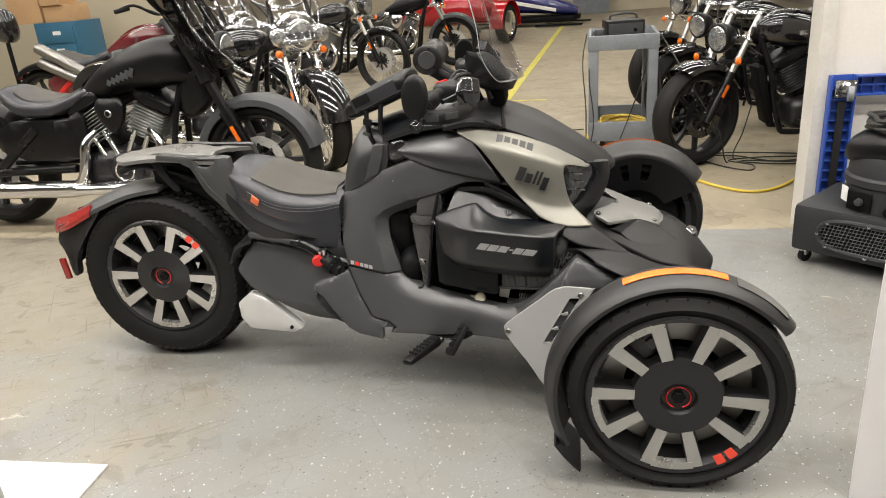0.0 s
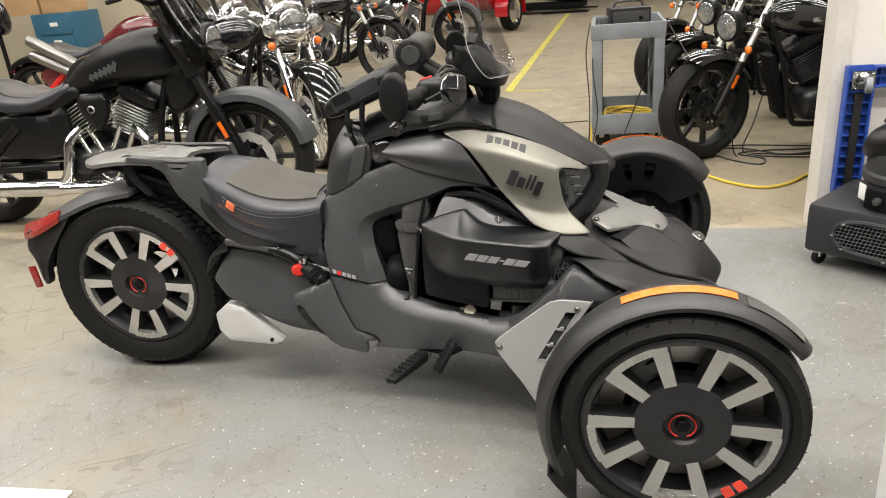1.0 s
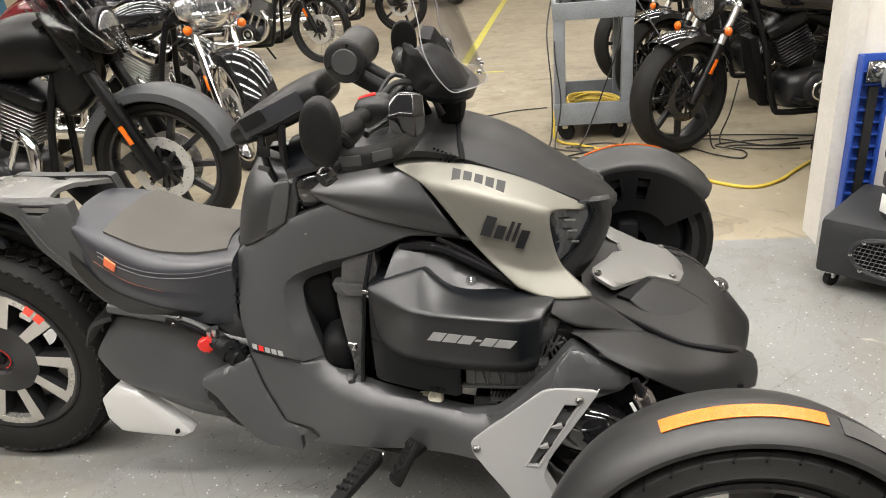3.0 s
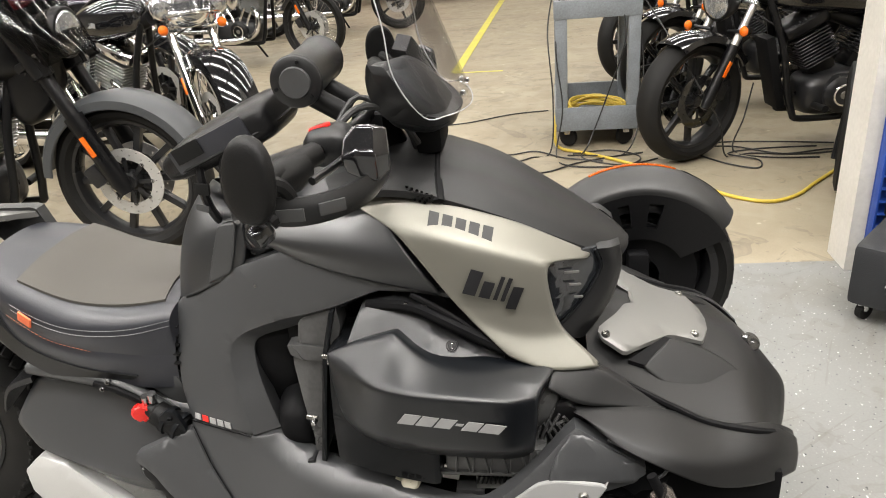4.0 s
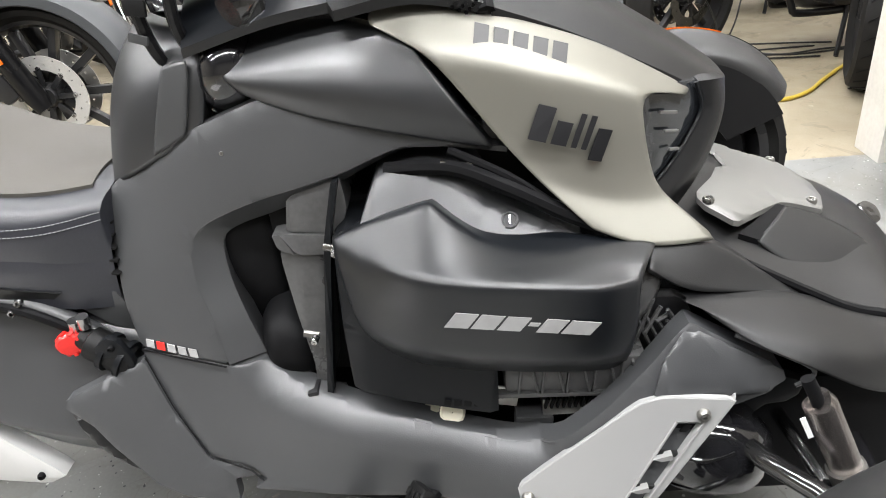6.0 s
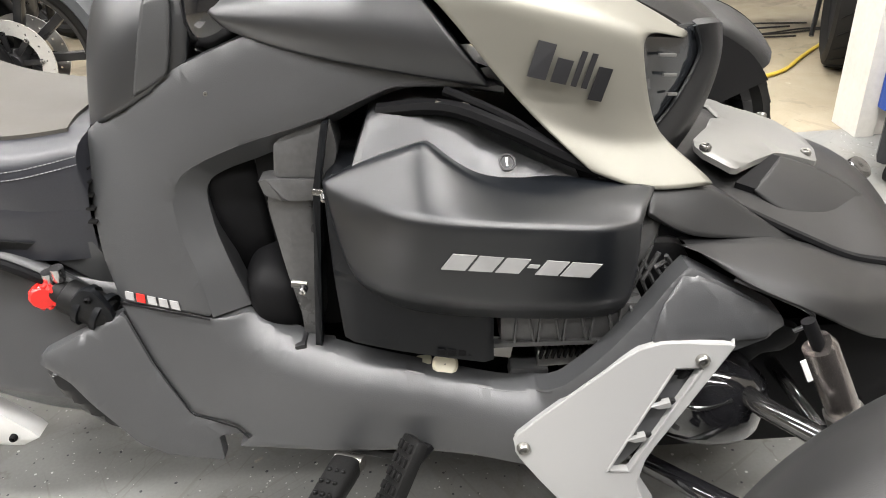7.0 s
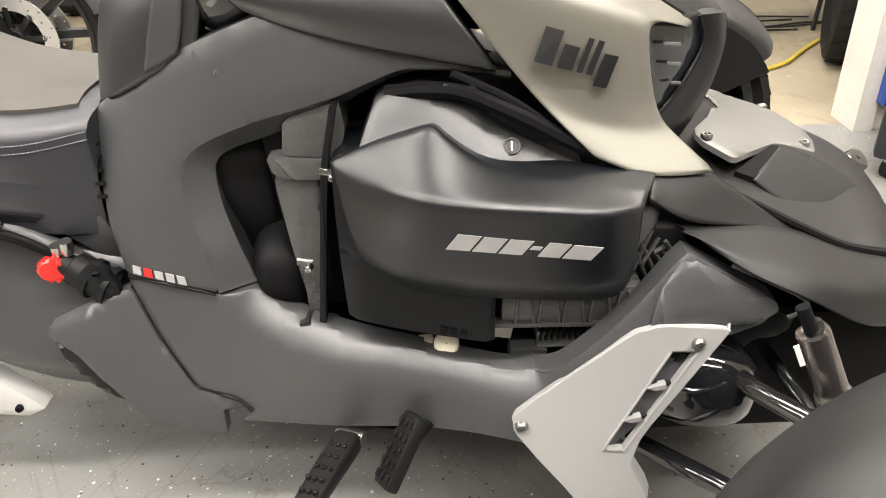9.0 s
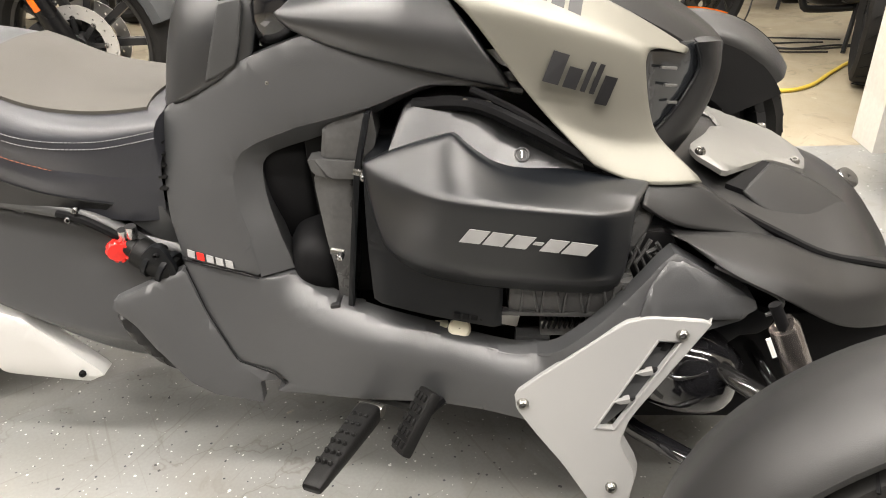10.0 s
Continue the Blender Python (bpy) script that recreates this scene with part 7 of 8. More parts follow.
    if motif:
        for s in (-1, 1):
            for i in range(6):
                part("lettering_bar", box(0.026, 0.003, 0.05 - 0.004 * i if motif == "wing" else 0.026, (-0.60 - (0.030 * i), s * ((0.1695 if big else 0.143 * k) + (0.002 if big else -0.0020) * i - (0.004 if motif == "wing" else 0.001) * i), 0.885 - 0.010 * i if motif == "wing" else 0.87), 0.001, (0, 22 if motif == "wing" else 8, s * 3.0 if i < 4 else s * 6)), DECAL_SILVER if motif != "wing" else GREY_PAINT, tank, "plain grey tank emblem bar")
    part("seat", body([(-0.92, 0, 0.795, 0.06, 0.025), (-1.0, 0, 0.755, 0.11, 0.045), (-1.16, 0, 0.705, 0.15, 0.05), (-1.34, 0, 0.715, 0.175, 0.06), (-1.45, 0, 0.775, 0.15, 0.055), (-1.50, 0, 0.80, 0.08, 0.03)], 24, power=2.8), seat, bike, "stitched saddle")
    part("saddle_pad", body([(-1.02, 0, 0.775, 0.05, 0.03), (-1.14, 0, 0.735, 0.11, 0.03), (-1.30, 0, 0.745, 0.13, 0.038), (-1.40, 0, 0.795, 0.10, 0.03)], 20, power=2.8), SADDLE if seat is VINYL else seat, bike, "worn brown-grey saddle pad")
    for s in (-1, 1):
        put("side_cover", moved(shell([(-0.98, 0.70), (-1.10, 0.64), (-1.42, 0.66), (-1.62, 0.56), (-1.50, 0.42), (-1.05, 0.40), (-0.98, 0.50)], lambda x, z: -0.15, 0.03, lip=0.02, lipw=0.03, step=0.08), pose(0, 0, 0) if s < 0 else Matrix.Scale(-1, 4, (0, 1, 0))), paint, "side cover")
        put("shock", tube([(-1.28, s * 0.145, 0.60), (-1.55, s * 0.145, r + 0.05)], 0.028, 12), RED if spring else metal)
        put("swing_arm", tube([(-1.10, s * 0.12, 0.36), (-wb, s * 0.11, r)], 0.026, 10), fork)
        put("down_tube", tube(curve([(-0.38, s * 0.03, 0.86), (-0.46, s * 0.07, 0.60), (-0.52, s * 0.10, 0.28), (-0.62, s * 0.12, 0.22), (-1.20, s * 0.12, 0.24)], 5), 0.019, 10), MATTE_BLACK)
        put("foot_peg", tube([(-0.62, s * 0.15, 0.30), (-0.62, s * 0.28, 0.31)], 0.018, 10), GRIP)
    put("backbone", tube(curve([(-0.33, 0, 0.88), (-0.7, 0, 0.76), (-1.1, 0, 0.62), (-1.5, 0, 0.62)], 4), 0.04, 12), MATTE_BLACK)
    # engine
    put("crankcase", body([(-1.08, 0, 0.34, 0.06, 0.07), (-1.02, 0, 0.34, 0.15, 0.11), (-0.80, 0, 0.35, 0.16, 0.13), (-0.62, 0, 0.34, 0.14, 0.11), (-0.57, 0, 0.34, 0.06, 0.06)], 22, power=3), BIKE_CASE, "dark crankcase")
    for s in (-1, 1):
        put("case_cover", moved(lathe([(0.03, 0.105), (-0.012, 0.100), (-0.030, 0.080), (-0.034, 0.045), (-0.030, 0.001)], 28), pose(-0.76, s * 0.155, 0.35, 0, 0, 0 if s < 0 else 180)), BIKE_CASE if metal is not CHROME or s > 0 else MATTE_BLACK, "round case cover")
        put("cover_ring", moved(lathe([(-0.030, 0.046), (-0.036, 0.050), (-0.036, 0.058), (-0.028, 0.062)], 28), pose(-0.76, s * 0.155, 0.35, 0, 0, 0 if s < 0 else 180)), CHROME)
        put("cover_badge", moved(lathe([(-0.035, 0.001), (-0.035, 0.018), (-0.031, 0.022)], 20), pose(-0.76, s * 0.155, 0.35, 0, 0, 0 if s < 0 else 180)), BRUSHED)
    if True:
        for tilt, x0 in ((-27, -0.86), (27, -0.70)):
            m = pose(x0, 0, 0.45, 0, tilt, 0) @ Matrix.Diagonal((1.12, 1.1, 1.15, 1))
            put("cylinder", moved(box(0.13, 0.13, 0.24, (0, 0, 0.12), 0.03), m), MATTE_BLACK)
            for i in range(10):
                put("cooling_fin", moved(box(0.175 - 0.002 * abs(i - 5), 0.20, 0.0055, (0, 0, 0.075 + 0.0155 * i), 0.0018, seg=1), m), FIN if fins else BIKE_CASE, "cooling fin")
            for i in range(7):
                put("rocker_rib", moved(box(0.016, 0.19, 0.022, (-0.078 + 0.026 * i, 0, 0.285 - 0.0012 * (i - 3) ** 2), 0.005, seg=1), m), MATTE_BLACK if metal is not CHROME else metal)
            put("rocker_cover", moved(body([(-0.10, 0, 0.255, 0.04, 0.02), (-0.085, 0, 0.26, 0.10, 0.036), (0.085, 0, 0.26, 0.10, 0.036), (0.10, 0, 0.255, 0.04, 0.02)], 18, power=3.5), m), MATTE_BLACK if fins and metal is not CHROME else metal, "rocker cover")
            for i, dx in enumerate((-0.035, 0.035)):
                put("push_rod", moved(tube([(dx, -0.125, -0.04), (dx, -0.11, 0.10)], 0.013, 10), m), CHROME if fins else metal, "bright push rod tube")
        put("air_cleaner", moved(body([(-0.085, 0, 0.05, 0.02, 0.02), (-0.06, 0, 0.03, 0.03, 0.07), (0.0, 0, 0.0, 0.036, 0.10), (0.06, 0, 0.03, 0.03, 0.07), (0.085, 0, 0.05, 0.02, 0.02)], 20), pose(-0.78, -0.155, 0.655)), MATTE_BLACK if metal is not CHROME else metal, "teardrop air cleaner")
        put("cleaner_badge", moved(lathe([(-0.037, 0.014), (-0.038, 0.017), (-0.032, 0.022)], 20), pose(-0.78, -0.157, 0.675)), FIN)
    if radiator:
        put("radiator", box(0.05, 0.17, 0.40, (-0.43, 0, 0.47), 0.012, (0, 14, 0)), DARK, "black radiator")
        for i in range(14):
            put("radiator_slat", box(0.010, 0.15, 0.006, (-0.402 - 0.0067 * i, 0, 0.61 - 0.026 * i + 0.02), 0.001), PLASTIC_GREY)
    if pipes:
        put("exhaust_pipe", tube(curve([(-0.60, -0.10, 0.56), (-0.53, -0.15, 0.50), (-0.55, -0.17, 0.36), (-0.66, -0.185, 0.285), (-0.95, -0.19, 0.265), (-1.1, -0.19, 0.265)], 5), 0.027, 14), pipes, "bright header pipe")
        put("exhaust_pipe", tube(curve([(-0.94, -0.10, 0.56), (-0.99, -0.15, 0.50), (-1.0, -0.18, 0.40), (-1.04, -0.19, 0.30), (-1.14, -0.19, 0.262)], 5), 0.029, 14), pipes, "bright header pipe")
        if not mufflers:
            put("muffler", tube([(-1.02, -0.195, 0.258), (-1.10, -0.195, 0.258), (-1.95, -0.205, 0.262), (-2.02, -0.205, 0.262)], [0.036, 0.050, 0.050, 0.040], 18), pipes, "long bright muffler")
            put("heat_shield", tube([(-0.62, -0.215, 0.285), (-0.80, -0.22, 0.262), (-1.05, -0.22, 0.258)], [0.02, 0.032, 0.032], 12), pipes)
    if mufflers:
        for dz in (0, 0.13):
            put("muffler", tube([(-1.05, -0.19, 0.50 + dz * 0.6), (-1.12, -0.195, 0.53 + dz * 0.7), (-1.52, -0.21, 0.74 + dz), (-1.55, -0.21, 0.755 + dz)], [0.03, 0.05, 0.052, 0.046], 18), BRUSHED, "brushed steel muffler")
    put("tail_lamp", body([(-wb - 0.30, 0, r + 0.26, 0.03, 0.02), (-wb - 0.27, 0, r + 0.27, 0.05, 0.035), (-wb - 0.22, 0, r + 0.28, 0.04, 0.03)], 14), RED_LENS)
    put("kick_stand", tube([(-0.80, 0.14, 0.24), (-0.72, 0.24, 0.02)], 0.012, 8), MATTE_BLACK)
    return bike


motorcycle("matte black cruiser motorcycle with grey front mudguard and smoked shield", pose(-0.26, 1.50, 0), rake=23, paint=MATTE_BLACK, fork=MATTE_BLACK, metal=MATTE_BLACK, guard="full", guard_mat=GREY_PAINT, screen=SMOKED, signals=False, motif="wing", bars_up=0.26, tank_scale=1.14, big=True, stout=1.3)
motorcycle("gloss black touring motorcycle with chrome fork, three lamps and clear shield", pose(-0.27, 2.52, 0, 0, 0, -14), steer=-32, paint=GLOSS_BLACK, fork=CHROME, metal=CHROME, guard="deep", screen=SCREEN, lamps=3, wire=True, spokes=36, motif="word", rim_mat=CHROME, width=0.14)
motorcycle("gloss black chopper motorcycle with wire wheels and chrome engine", pose(-0.70, 6.1, 0, 0, 0, -10), steer=-8, paint=GLOSS_BLACK, fork=STEEL, metal=CHROME, guard="short", wire=True, spokes=40, r=0.35, width=0.10)
motorcycle("matte grey-black motorcycle with mag wheels", pose(-0.15, 8.1, 0, 0, 0, 0), paint=MATTE_BLACK, fork=STEEL, metal=CHROME, guard="full", guard_mat=GREY_PAINT, spokes=5)
motorcycle("dark chrome motorcycle parked in the crowded row", pose(-1.0, 3.45, 0, 0, 0, -10), steer=-10, paint=GLOSS_BLACK, fork=CHROME, metal=CHROME, guard="deep", lamps=3, screen=SCREEN, spokes=10)
motorcycle("maroon flat-track motorcycle with twin silver mufflers and red spring", pose(-1.82, 4.1, 0, 0, 0, 2), paint=MAROON, fork=GREY_PAINT, metal=MATTE_BLACK, guard="short", mufflers=True, spring=True, spokes=10, motif="wing", signals=False, bars_up=0.04, rear_mat=MATTE_BLACK)
motorcycle("gloss black bobber motorcycle with fat front tyre and amber signals", pose(2.22, 2.42, 0, 0, 0, 186) @ Matrix.Scale(0.90, 4), rake=31, steer=26, disc_mat=SMOKE_CHROME, paint=GLOSS_BLACK, fork=STEEL, metal=MATTE_BLACK, guard="short", width=0.16, radiator=True, spokes=8, disc=2, pipes=MATTE_BLACK, motif="word", bars_up=0.02, fins=False, lamp_d=0.52, sig_d=0.40, sig_y=0.20)
motorcycle("gloss black bobber motorcycle parked behind the cart", pose(2.25, 3.35, 0, 0, 0, 188) @ Matrix.Scale(0.90, 4), rake=31, steer=26, disc_mat=SMOKE_CHROME, paint=GLOSS_BLACK, fork=STEEL, metal=MATTE_BLACK, guard="short", width=0.16, radiator=True, spokes=8, disc=2, pipes=MATTE_BLACK, motif="word", bars_up=0.02, fins=False, lamp_d=0.52, sig_d=0.40, sig_y=0.20)
motorcycle("black motorcycle with chrome lamp at the row's end", pose(2.20, 4.3, 0, 0, 0, 190) @ Matrix.Scale(0.92, 4), rake=30, steer=26, paint=GLOSS_BLACK, fork=STEEL, metal=CHROME, guard="short", width=0.14, spokes=10, disc=1)


# ---------- utility cart, cords and cables ----------
cart = thing("utility_cart", "scuffed grey plastic utility cart on castors", "cart", pose(1.80, 3.0, 0, 0, 0, -2))
W, D = 0.43, 0.62


def tray(z, deep, name):
    base = part(name, box(W, D, 0.02, (0, 0, z), 0.006), CART_GREY, cart, "grey plastic tray")
    for sx, sy, x, y in ((W, 0.025, 0, -D / 2), (W, 0.025, 0, D / 2), (0.025, D - 0.052, -W / 2, 0), (0.025, D - 0.052, W / 2, 0)):
        part("tray_wall", box(sx + (0.025 if sy < 0.1 else 0), sy, deep, (x, y, z + deep / 2 - 0.01), 0.008), CART_GREY, base)


tray(0.715, 0.095, "top_tray")
tray(0.115, 0.13, "bottom_tray")
for x in (-1, 1):
    for y in (-1, 1):
        part("post", box(0.065, 0.065, 0.62, (x * (W / 2 - 0.025), y * (D / 2 - 0.025), 0.41), 0.010), CART_GREY, cart)
        w = part("castor", moved(lathe([(-0.015, 0.001), (-0.016, 0.030), (-0.012, 0.052), (0, 0.056), (0.012, 0.052), (0.016, 0.030), (0.015, 0.001)], 24), pose(x * (W / 2 - 0.06), y * (D / 2 - 0.06), 0.056, 0, 0, 35 * x)), RUBBER, cart)
        part("castor_fork", box(0.05, 0.05, 0.05, (x * (W / 2 - 0.06), y * (D / 2 - 0.06), 0.095), 0.008), STEEL, cart)
charger = thing("battery_charger", "black battery charger box on the cart", "charger", pose(1.80, 2.92, 0.727, 0, 0, 6))
part("charger_case", box(0.25, 0.22, 0.15, (0, 0, 0.078), 0.010), PLASTIC, charger)
part("charger_face", box(0.22, 0.006, 0.11, (0, -0.112, 0.078), 0.003), PLASTIC_GREY, charger, "grey front face")
part("charger_knob", moved(lathe([(0, 0.012), (-0.014, 0.011), (-0.016, 0.001)], 14), pose(0.06, -0.115, 0.09)), DARK, charger)
part("charger_handle", tube(curve([(-0.09, 0, 0.15), (-0.07, 0, 0.185), (0.07, 0, 0.185), (0.09, 0, 0.15)], 4), 0.008, 8), PLASTIC_GREY, charger)
tagged(part("microphone_box", box(0.09, 0.12, 0.10, (1.66, 2.95, 0.778), 0.03), GREY_PAINT), "small grey rounded case on the cart", "case")
rnd = random.Random(11)


def coil(x, y, z, rx, ry, loops, r, rise):
    pts = []
    for k in range(loops * 10):
        a = 2 * math.pi * k / 10
        q = 1 + rnd.uniform(-0.16, 0.16)
        pts.append((x + rx * q * math.cos(a) + rnd.uniform(-0.01, 0.01), y + ry * q * math.sin(a), z + rise * (k / (loops * 10)) + rnd.uniform(0, 0.012)))
    return tube(curve(pts, 3), r, 6)


tagged(part("extension_cord", coil(1.80, 2.93, 0.135, 0.15, 0.20, 9, 0.0065, 0.06), CORD_YELLOW), "coiled yellow extension cord in the bottom tray", "cord")
line = [(1.62, 2.80, 0.26), (1.57, 2.72, 0.20), (1.56, 2.66, 0.06), (1.60, 2.66, 0.012), (1.72, 2.58, 0.008), (1.90, 2.40, 0.008), (2.06, 2.20, 0.008), (2.18, 2.03, 0.008), (2.30, 1.86, 0.008), (2.44, 1.775, 0.008), (2.58, 1.84, 0.008), (2.74, 2.02, 0.008), (2.95, 2.22, 0.008), (3.4, 2.5, 0.008)]
tagged(part("extension_cord", tube(curve(line, 6), 0.0085, 8), CORD_YELLOW), "yellow extension cord snaking over the concrete", "cord")
paths = [[(1.56, 2.86, 0.80), (1.53, 2.75, 0.62), (1.55, 2.66, 0.30), (1.53, 2.60, 0.02), (1.42, 2.55, 0.006), (1.30, 2.42, 0.006), (1.33, 2.28, 0.006), (1.50, 2.30, 0.006), (1.66, 2.42, 0.006), (1.85, 2.50, 0.006), (2.02, 2.55, 0.006)],
         [(1.60, 2.80, 0.82), (1.57, 2.68, 0.55), (1.60, 2.64, 0.25), (1.56, 2.58, 0.012), (1.60, 2.40, 0.006), (1.78, 2.34, 0.006), (1.95, 2.38, 0.006), (1.99, 2.50, 0.006), (1.85, 2.62, 0.006), (1.65, 2.58, 0.006)],
         [(0.70, 3.30, 0.006), (1.0, 3.34, 0.006), (1.30, 3.50, 0.006), (1.55, 3.55, 0.006)],
         [(0.98, 2.95, 0.006), (1.10, 2.86, 0.006), (1.16, 2.68, 0.006), (1.30, 2.62, 0.006), (1.45, 2.66, 0.006), (1.60, 2.52, 0.006), (1.80, 2.44, 0.006)],
         [(2.00, 2.80, 0.76), (2.03, 2.68, 0.45), (2.0, 2.60, 0.15), (1.92, 2.54, 0.006), (1.75, 2.52, 0.012), (1.62, 2.56, 0.006)],
         [(1.90, 2.70, 0.82), (1.93, 2.66, 0.60), (1.84, 2.66, 0.30), (1.74, 2.62, 0.05), (1.70, 2.50, 0.006), (1.90, 2.36, 0.006), (2.08, 2.44, 0.006)],
         [(2.02, 2.75, 0.80), (2.12, 2.52, 0.62), (2.24, 2.34, 0.40), (2.36, 2.36, 0.20), (2.42, 2.42, 0.006), (2.55, 2.45, 0.006), (2.80, 2.40, 0.006), (3.1, 2.45, 0.006)],
         [(2.30, 2.45, 0.006), (2.40, 2.30, 0.006), (2.52, 2.22, 0.006), (2.56, 2.34, 0.006), (2.44, 2.46, 0.006), (2.62, 2.52, 0.006), (2.90, 2.52, 0.006)],
         [(2.32, 2.60, 0.006), (2.50, 2.56, 0.010), (2.70, 2.42, 0.006), (2.95, 2.46, 0.006), (3.2, 2.40, 0.006)],
         [(2.62, 2.75, 0.30), (2.55, 2.62, 0.15), (2.48, 2.52, 0.006), (2.60, 2.38, 0.006), (2.85, 2.34, 0.006)],
         [(2.25, 2.50, 0.02), (2.45, 2.66, 0.006), (2.75, 2.62, 0.006), (3.0, 2.56, 0.006)]]
for q in paths:
    tagged(part("cable", tube(curve(q, 7), 0.0042, 6), CORD_BLACK), "thin black cable trailing over the concrete", "cable", "loose cables")

# ---------- by the partition: dolly, blower ----------
dolly = thing("plastic_dolly", "blue plastic dolly frame leaning upright on the wall", "dolly", pose(2.545, 1.105, 0.10))
for n, sx, sz, x, z in (("rail", 0.105, 0.63, 0.055, 0.315), ("rail", 0.105, 0.63, 0.70, 0.315), ("crossbar", 0.54, 0.085, 0.3775, 0.585), ("crossbar", 0.54, 0.085, 0.3775, 0.045)):
    part(n, box(sx, 0.012, sz, (x, 0.012, z), 0.003), BLUE_PLASTIC, dolly)
    for e in (-1, 1):
        part("flange", box(0.008 if n == "rail" else sx, 0.035, sz if n == "rail" else 0.008, (x + (e * (sx / 2 - 0.004) if n == "rail" else 0), -0.010, z + (e * (sz / 2 - 0.004) if n != "rail" else 0)), 0.002), BLUE_PLASTIC, dolly)
for k in range(13):
    part("rib", box(0.095, 0.022, 0.005, (0.055, -0.002, 0.03 + 0.045 * k), 0.001), BLUE_PLASTIC, dolly)
for k in range(11):
    part("rib", box(0.005, 0.022, 0.078, (0.13 + 0.048 * k, -0.002, 0.585), 0.001), BLUE_PLASTIC, dolly)
part("rib", box(0.53, 0.022, 0.005, (0.3775, -0.002, 0.585), 0.001), BLUE_PLASTIC, dolly)
part("rubber_strip", box(0.032, 0.018, 0.50, (0.058, -0.010, 0.27), 0.004), CORD_BLACK, dolly, "black rubber strip")
part("castor_plate", box(0.085, 0.006, 0.075, (0.062, -0.030, 0.575), 0.004), STEEL, dolly, "zinc castor plate")
for x in (-1, 1):
    for z in (-1, 1):
        part("plate_bolt", screw((0.062 + x * 0.032, -0.034, 0.575 + z * 0.028), 0.006), STEEL, dolly)
part("castor_fork", moved(lathe([(0, 0.028), (-0.02, 0.024), (-0.03, 0.010), (-0.03, 0.001)], 20), pose(0.062, -0.033, 0.580)), STEEL, dolly)
part("castor_wheel", moved(lathe([(-0.012, 0.001), (-0.013, 0.022), (-0.010, 0.032), (0.010, 0.032), (0.013, 0.022), (0.012, 0.001)], 22), pose(0.070, -0.070, 0.560, 0, 0, 75)), CART_GREY, dolly, "grey castor wheel")

blower = thing("floor_blower", "black carpet blower with mesh outlet and coiled cable on castors", "blower", pose(2.365, 0.79, 0, 0, 0, -40))
part("blower_base", box(0.62, 0.42, 0.20, (0.31, 0.21, 0.16), 0.022), BLOWER, blower, "dusty charcoal base housing")
rim_pts = [(0.30 + 0.19 * math.copysign(abs(math.cos(a)) ** 0.6, math.cos(a)), -0.004, 0.158 + 0.066 * math.copysign(abs(math.sin(a)) ** 0.8, math.sin(a))) for a in (2 * math.pi * k / 40 for k in range(40))]
part("outlet_rim", tube(rim_pts, 0.010, 8, ring=True), BLOWER, blower)
# flat near-black plate on the solid base paints the shade inside the outlet
part("outlet_shade", flat([(x, z) for x, _, z in rim_pts], [], 0.004, pose(0, -0.002, 0)), DARK, blower)
for k in range(26):
    x = 0.115 + 0.0148 * k
    half = 0.066 * max(0.0, 1 - abs((x - 0.30) / 0.19) ** 3.3) ** 0.42
    part("mesh_wire", tube([(x - half * 0.3, -0.008, 0.158 - half), (x + half * 0.3, -0.008, 0.158 + half)], 0.0014, 5), PLASTIC_GREY, blower)
for k in range(9):
    z = 0.102 + 0.014 * k
    half = 0.19 * max(0.0, 1 - abs((z - 0.158) / 0.066) ** 2.5) ** 0.3
    part("mesh_wire", tube([(0.30 - half, -0.0085, z), (0.30 + half, -0.0085, z)], 0.0014, 5), PLASTIC_GREY, blower)
for k in range(0, 40, 5):
    part("rivet", moved(lathe([(0.002, 0.008), (-0.004, 0.007), (-0.006, 0.001)], 10), pose(rim_pts[k][0], -0.012, rim_pts[k][2])), STEEL, blower)
part("motor_drum", moved(lathe([(0, 0.001), (0, 0.175), (0.10, 0.172), (0.11, 0.182), (0.135, 0.182), (0.145, 0.172), (0.20, 0.168), (0.26, 0.150), (0.29, 0.11), (0.30, 0.001)], 40), pose(0.30, 0.20, 0.255, 90, 0, 0)), BLOWER, blower, "black motor drum")
part("switch_plate", box(0.10, 0.008, 0.075, (0.235, 0.033, 0.305), 0.003, (0, 0, -14)), DARK, blower)
part("rotary_switch", moved(lathe([(0, 0.016), (-0.014, 0.014), (-0.018, 0.001)], 10), pose(0.238, 0.026, 0.305, 0, 0, -14)), PLASTIC_GREY, blower)
part("rating_label", box(0.045, 0.004, 0.06, (0.165, 0.068, 0.32), 0.001, (0, 0, -42)), WHITE_LABEL, blower, "grey rating label")
part("cable_gland", tube([(0.345, 0.04, 0.29), (0.35, 0.005, 0.285)], 0.018, 12), DARK, blower)
part("fabric_hood", body([(0.12, 0.20, 0.47, 0.06, 0.03), (0.16, 0.20, 0.49, 0.13, 0.06), (0.30, 0.20, 0.515, 0.17, 0.085), (0.42, 0.20, 0.50, 0.14, 0.06), (0.47, 0.20, 0.47, 0.06, 0.03)], 22), NYLON, blower, "black fabric hood")
for k in range(3):
    x, y = ((0.045, 0.05), (0.57, 0.05), (0.3, 0.38))[k]
    part("castor", moved(lathe([(-0.012, 0.001), (-0.013, 0.022), (-0.010, 0.029), (0.010, 0.029), (0.013, 0.022), (0.012, 0.001)], 20), pose(x, y, 0.029, 0, 0, 70)), RUBBER, blower)
    part("castor_fork", box(0.03, 0.04, 0.045, (x, y, 0.055), 0.005), STEEL, blower)
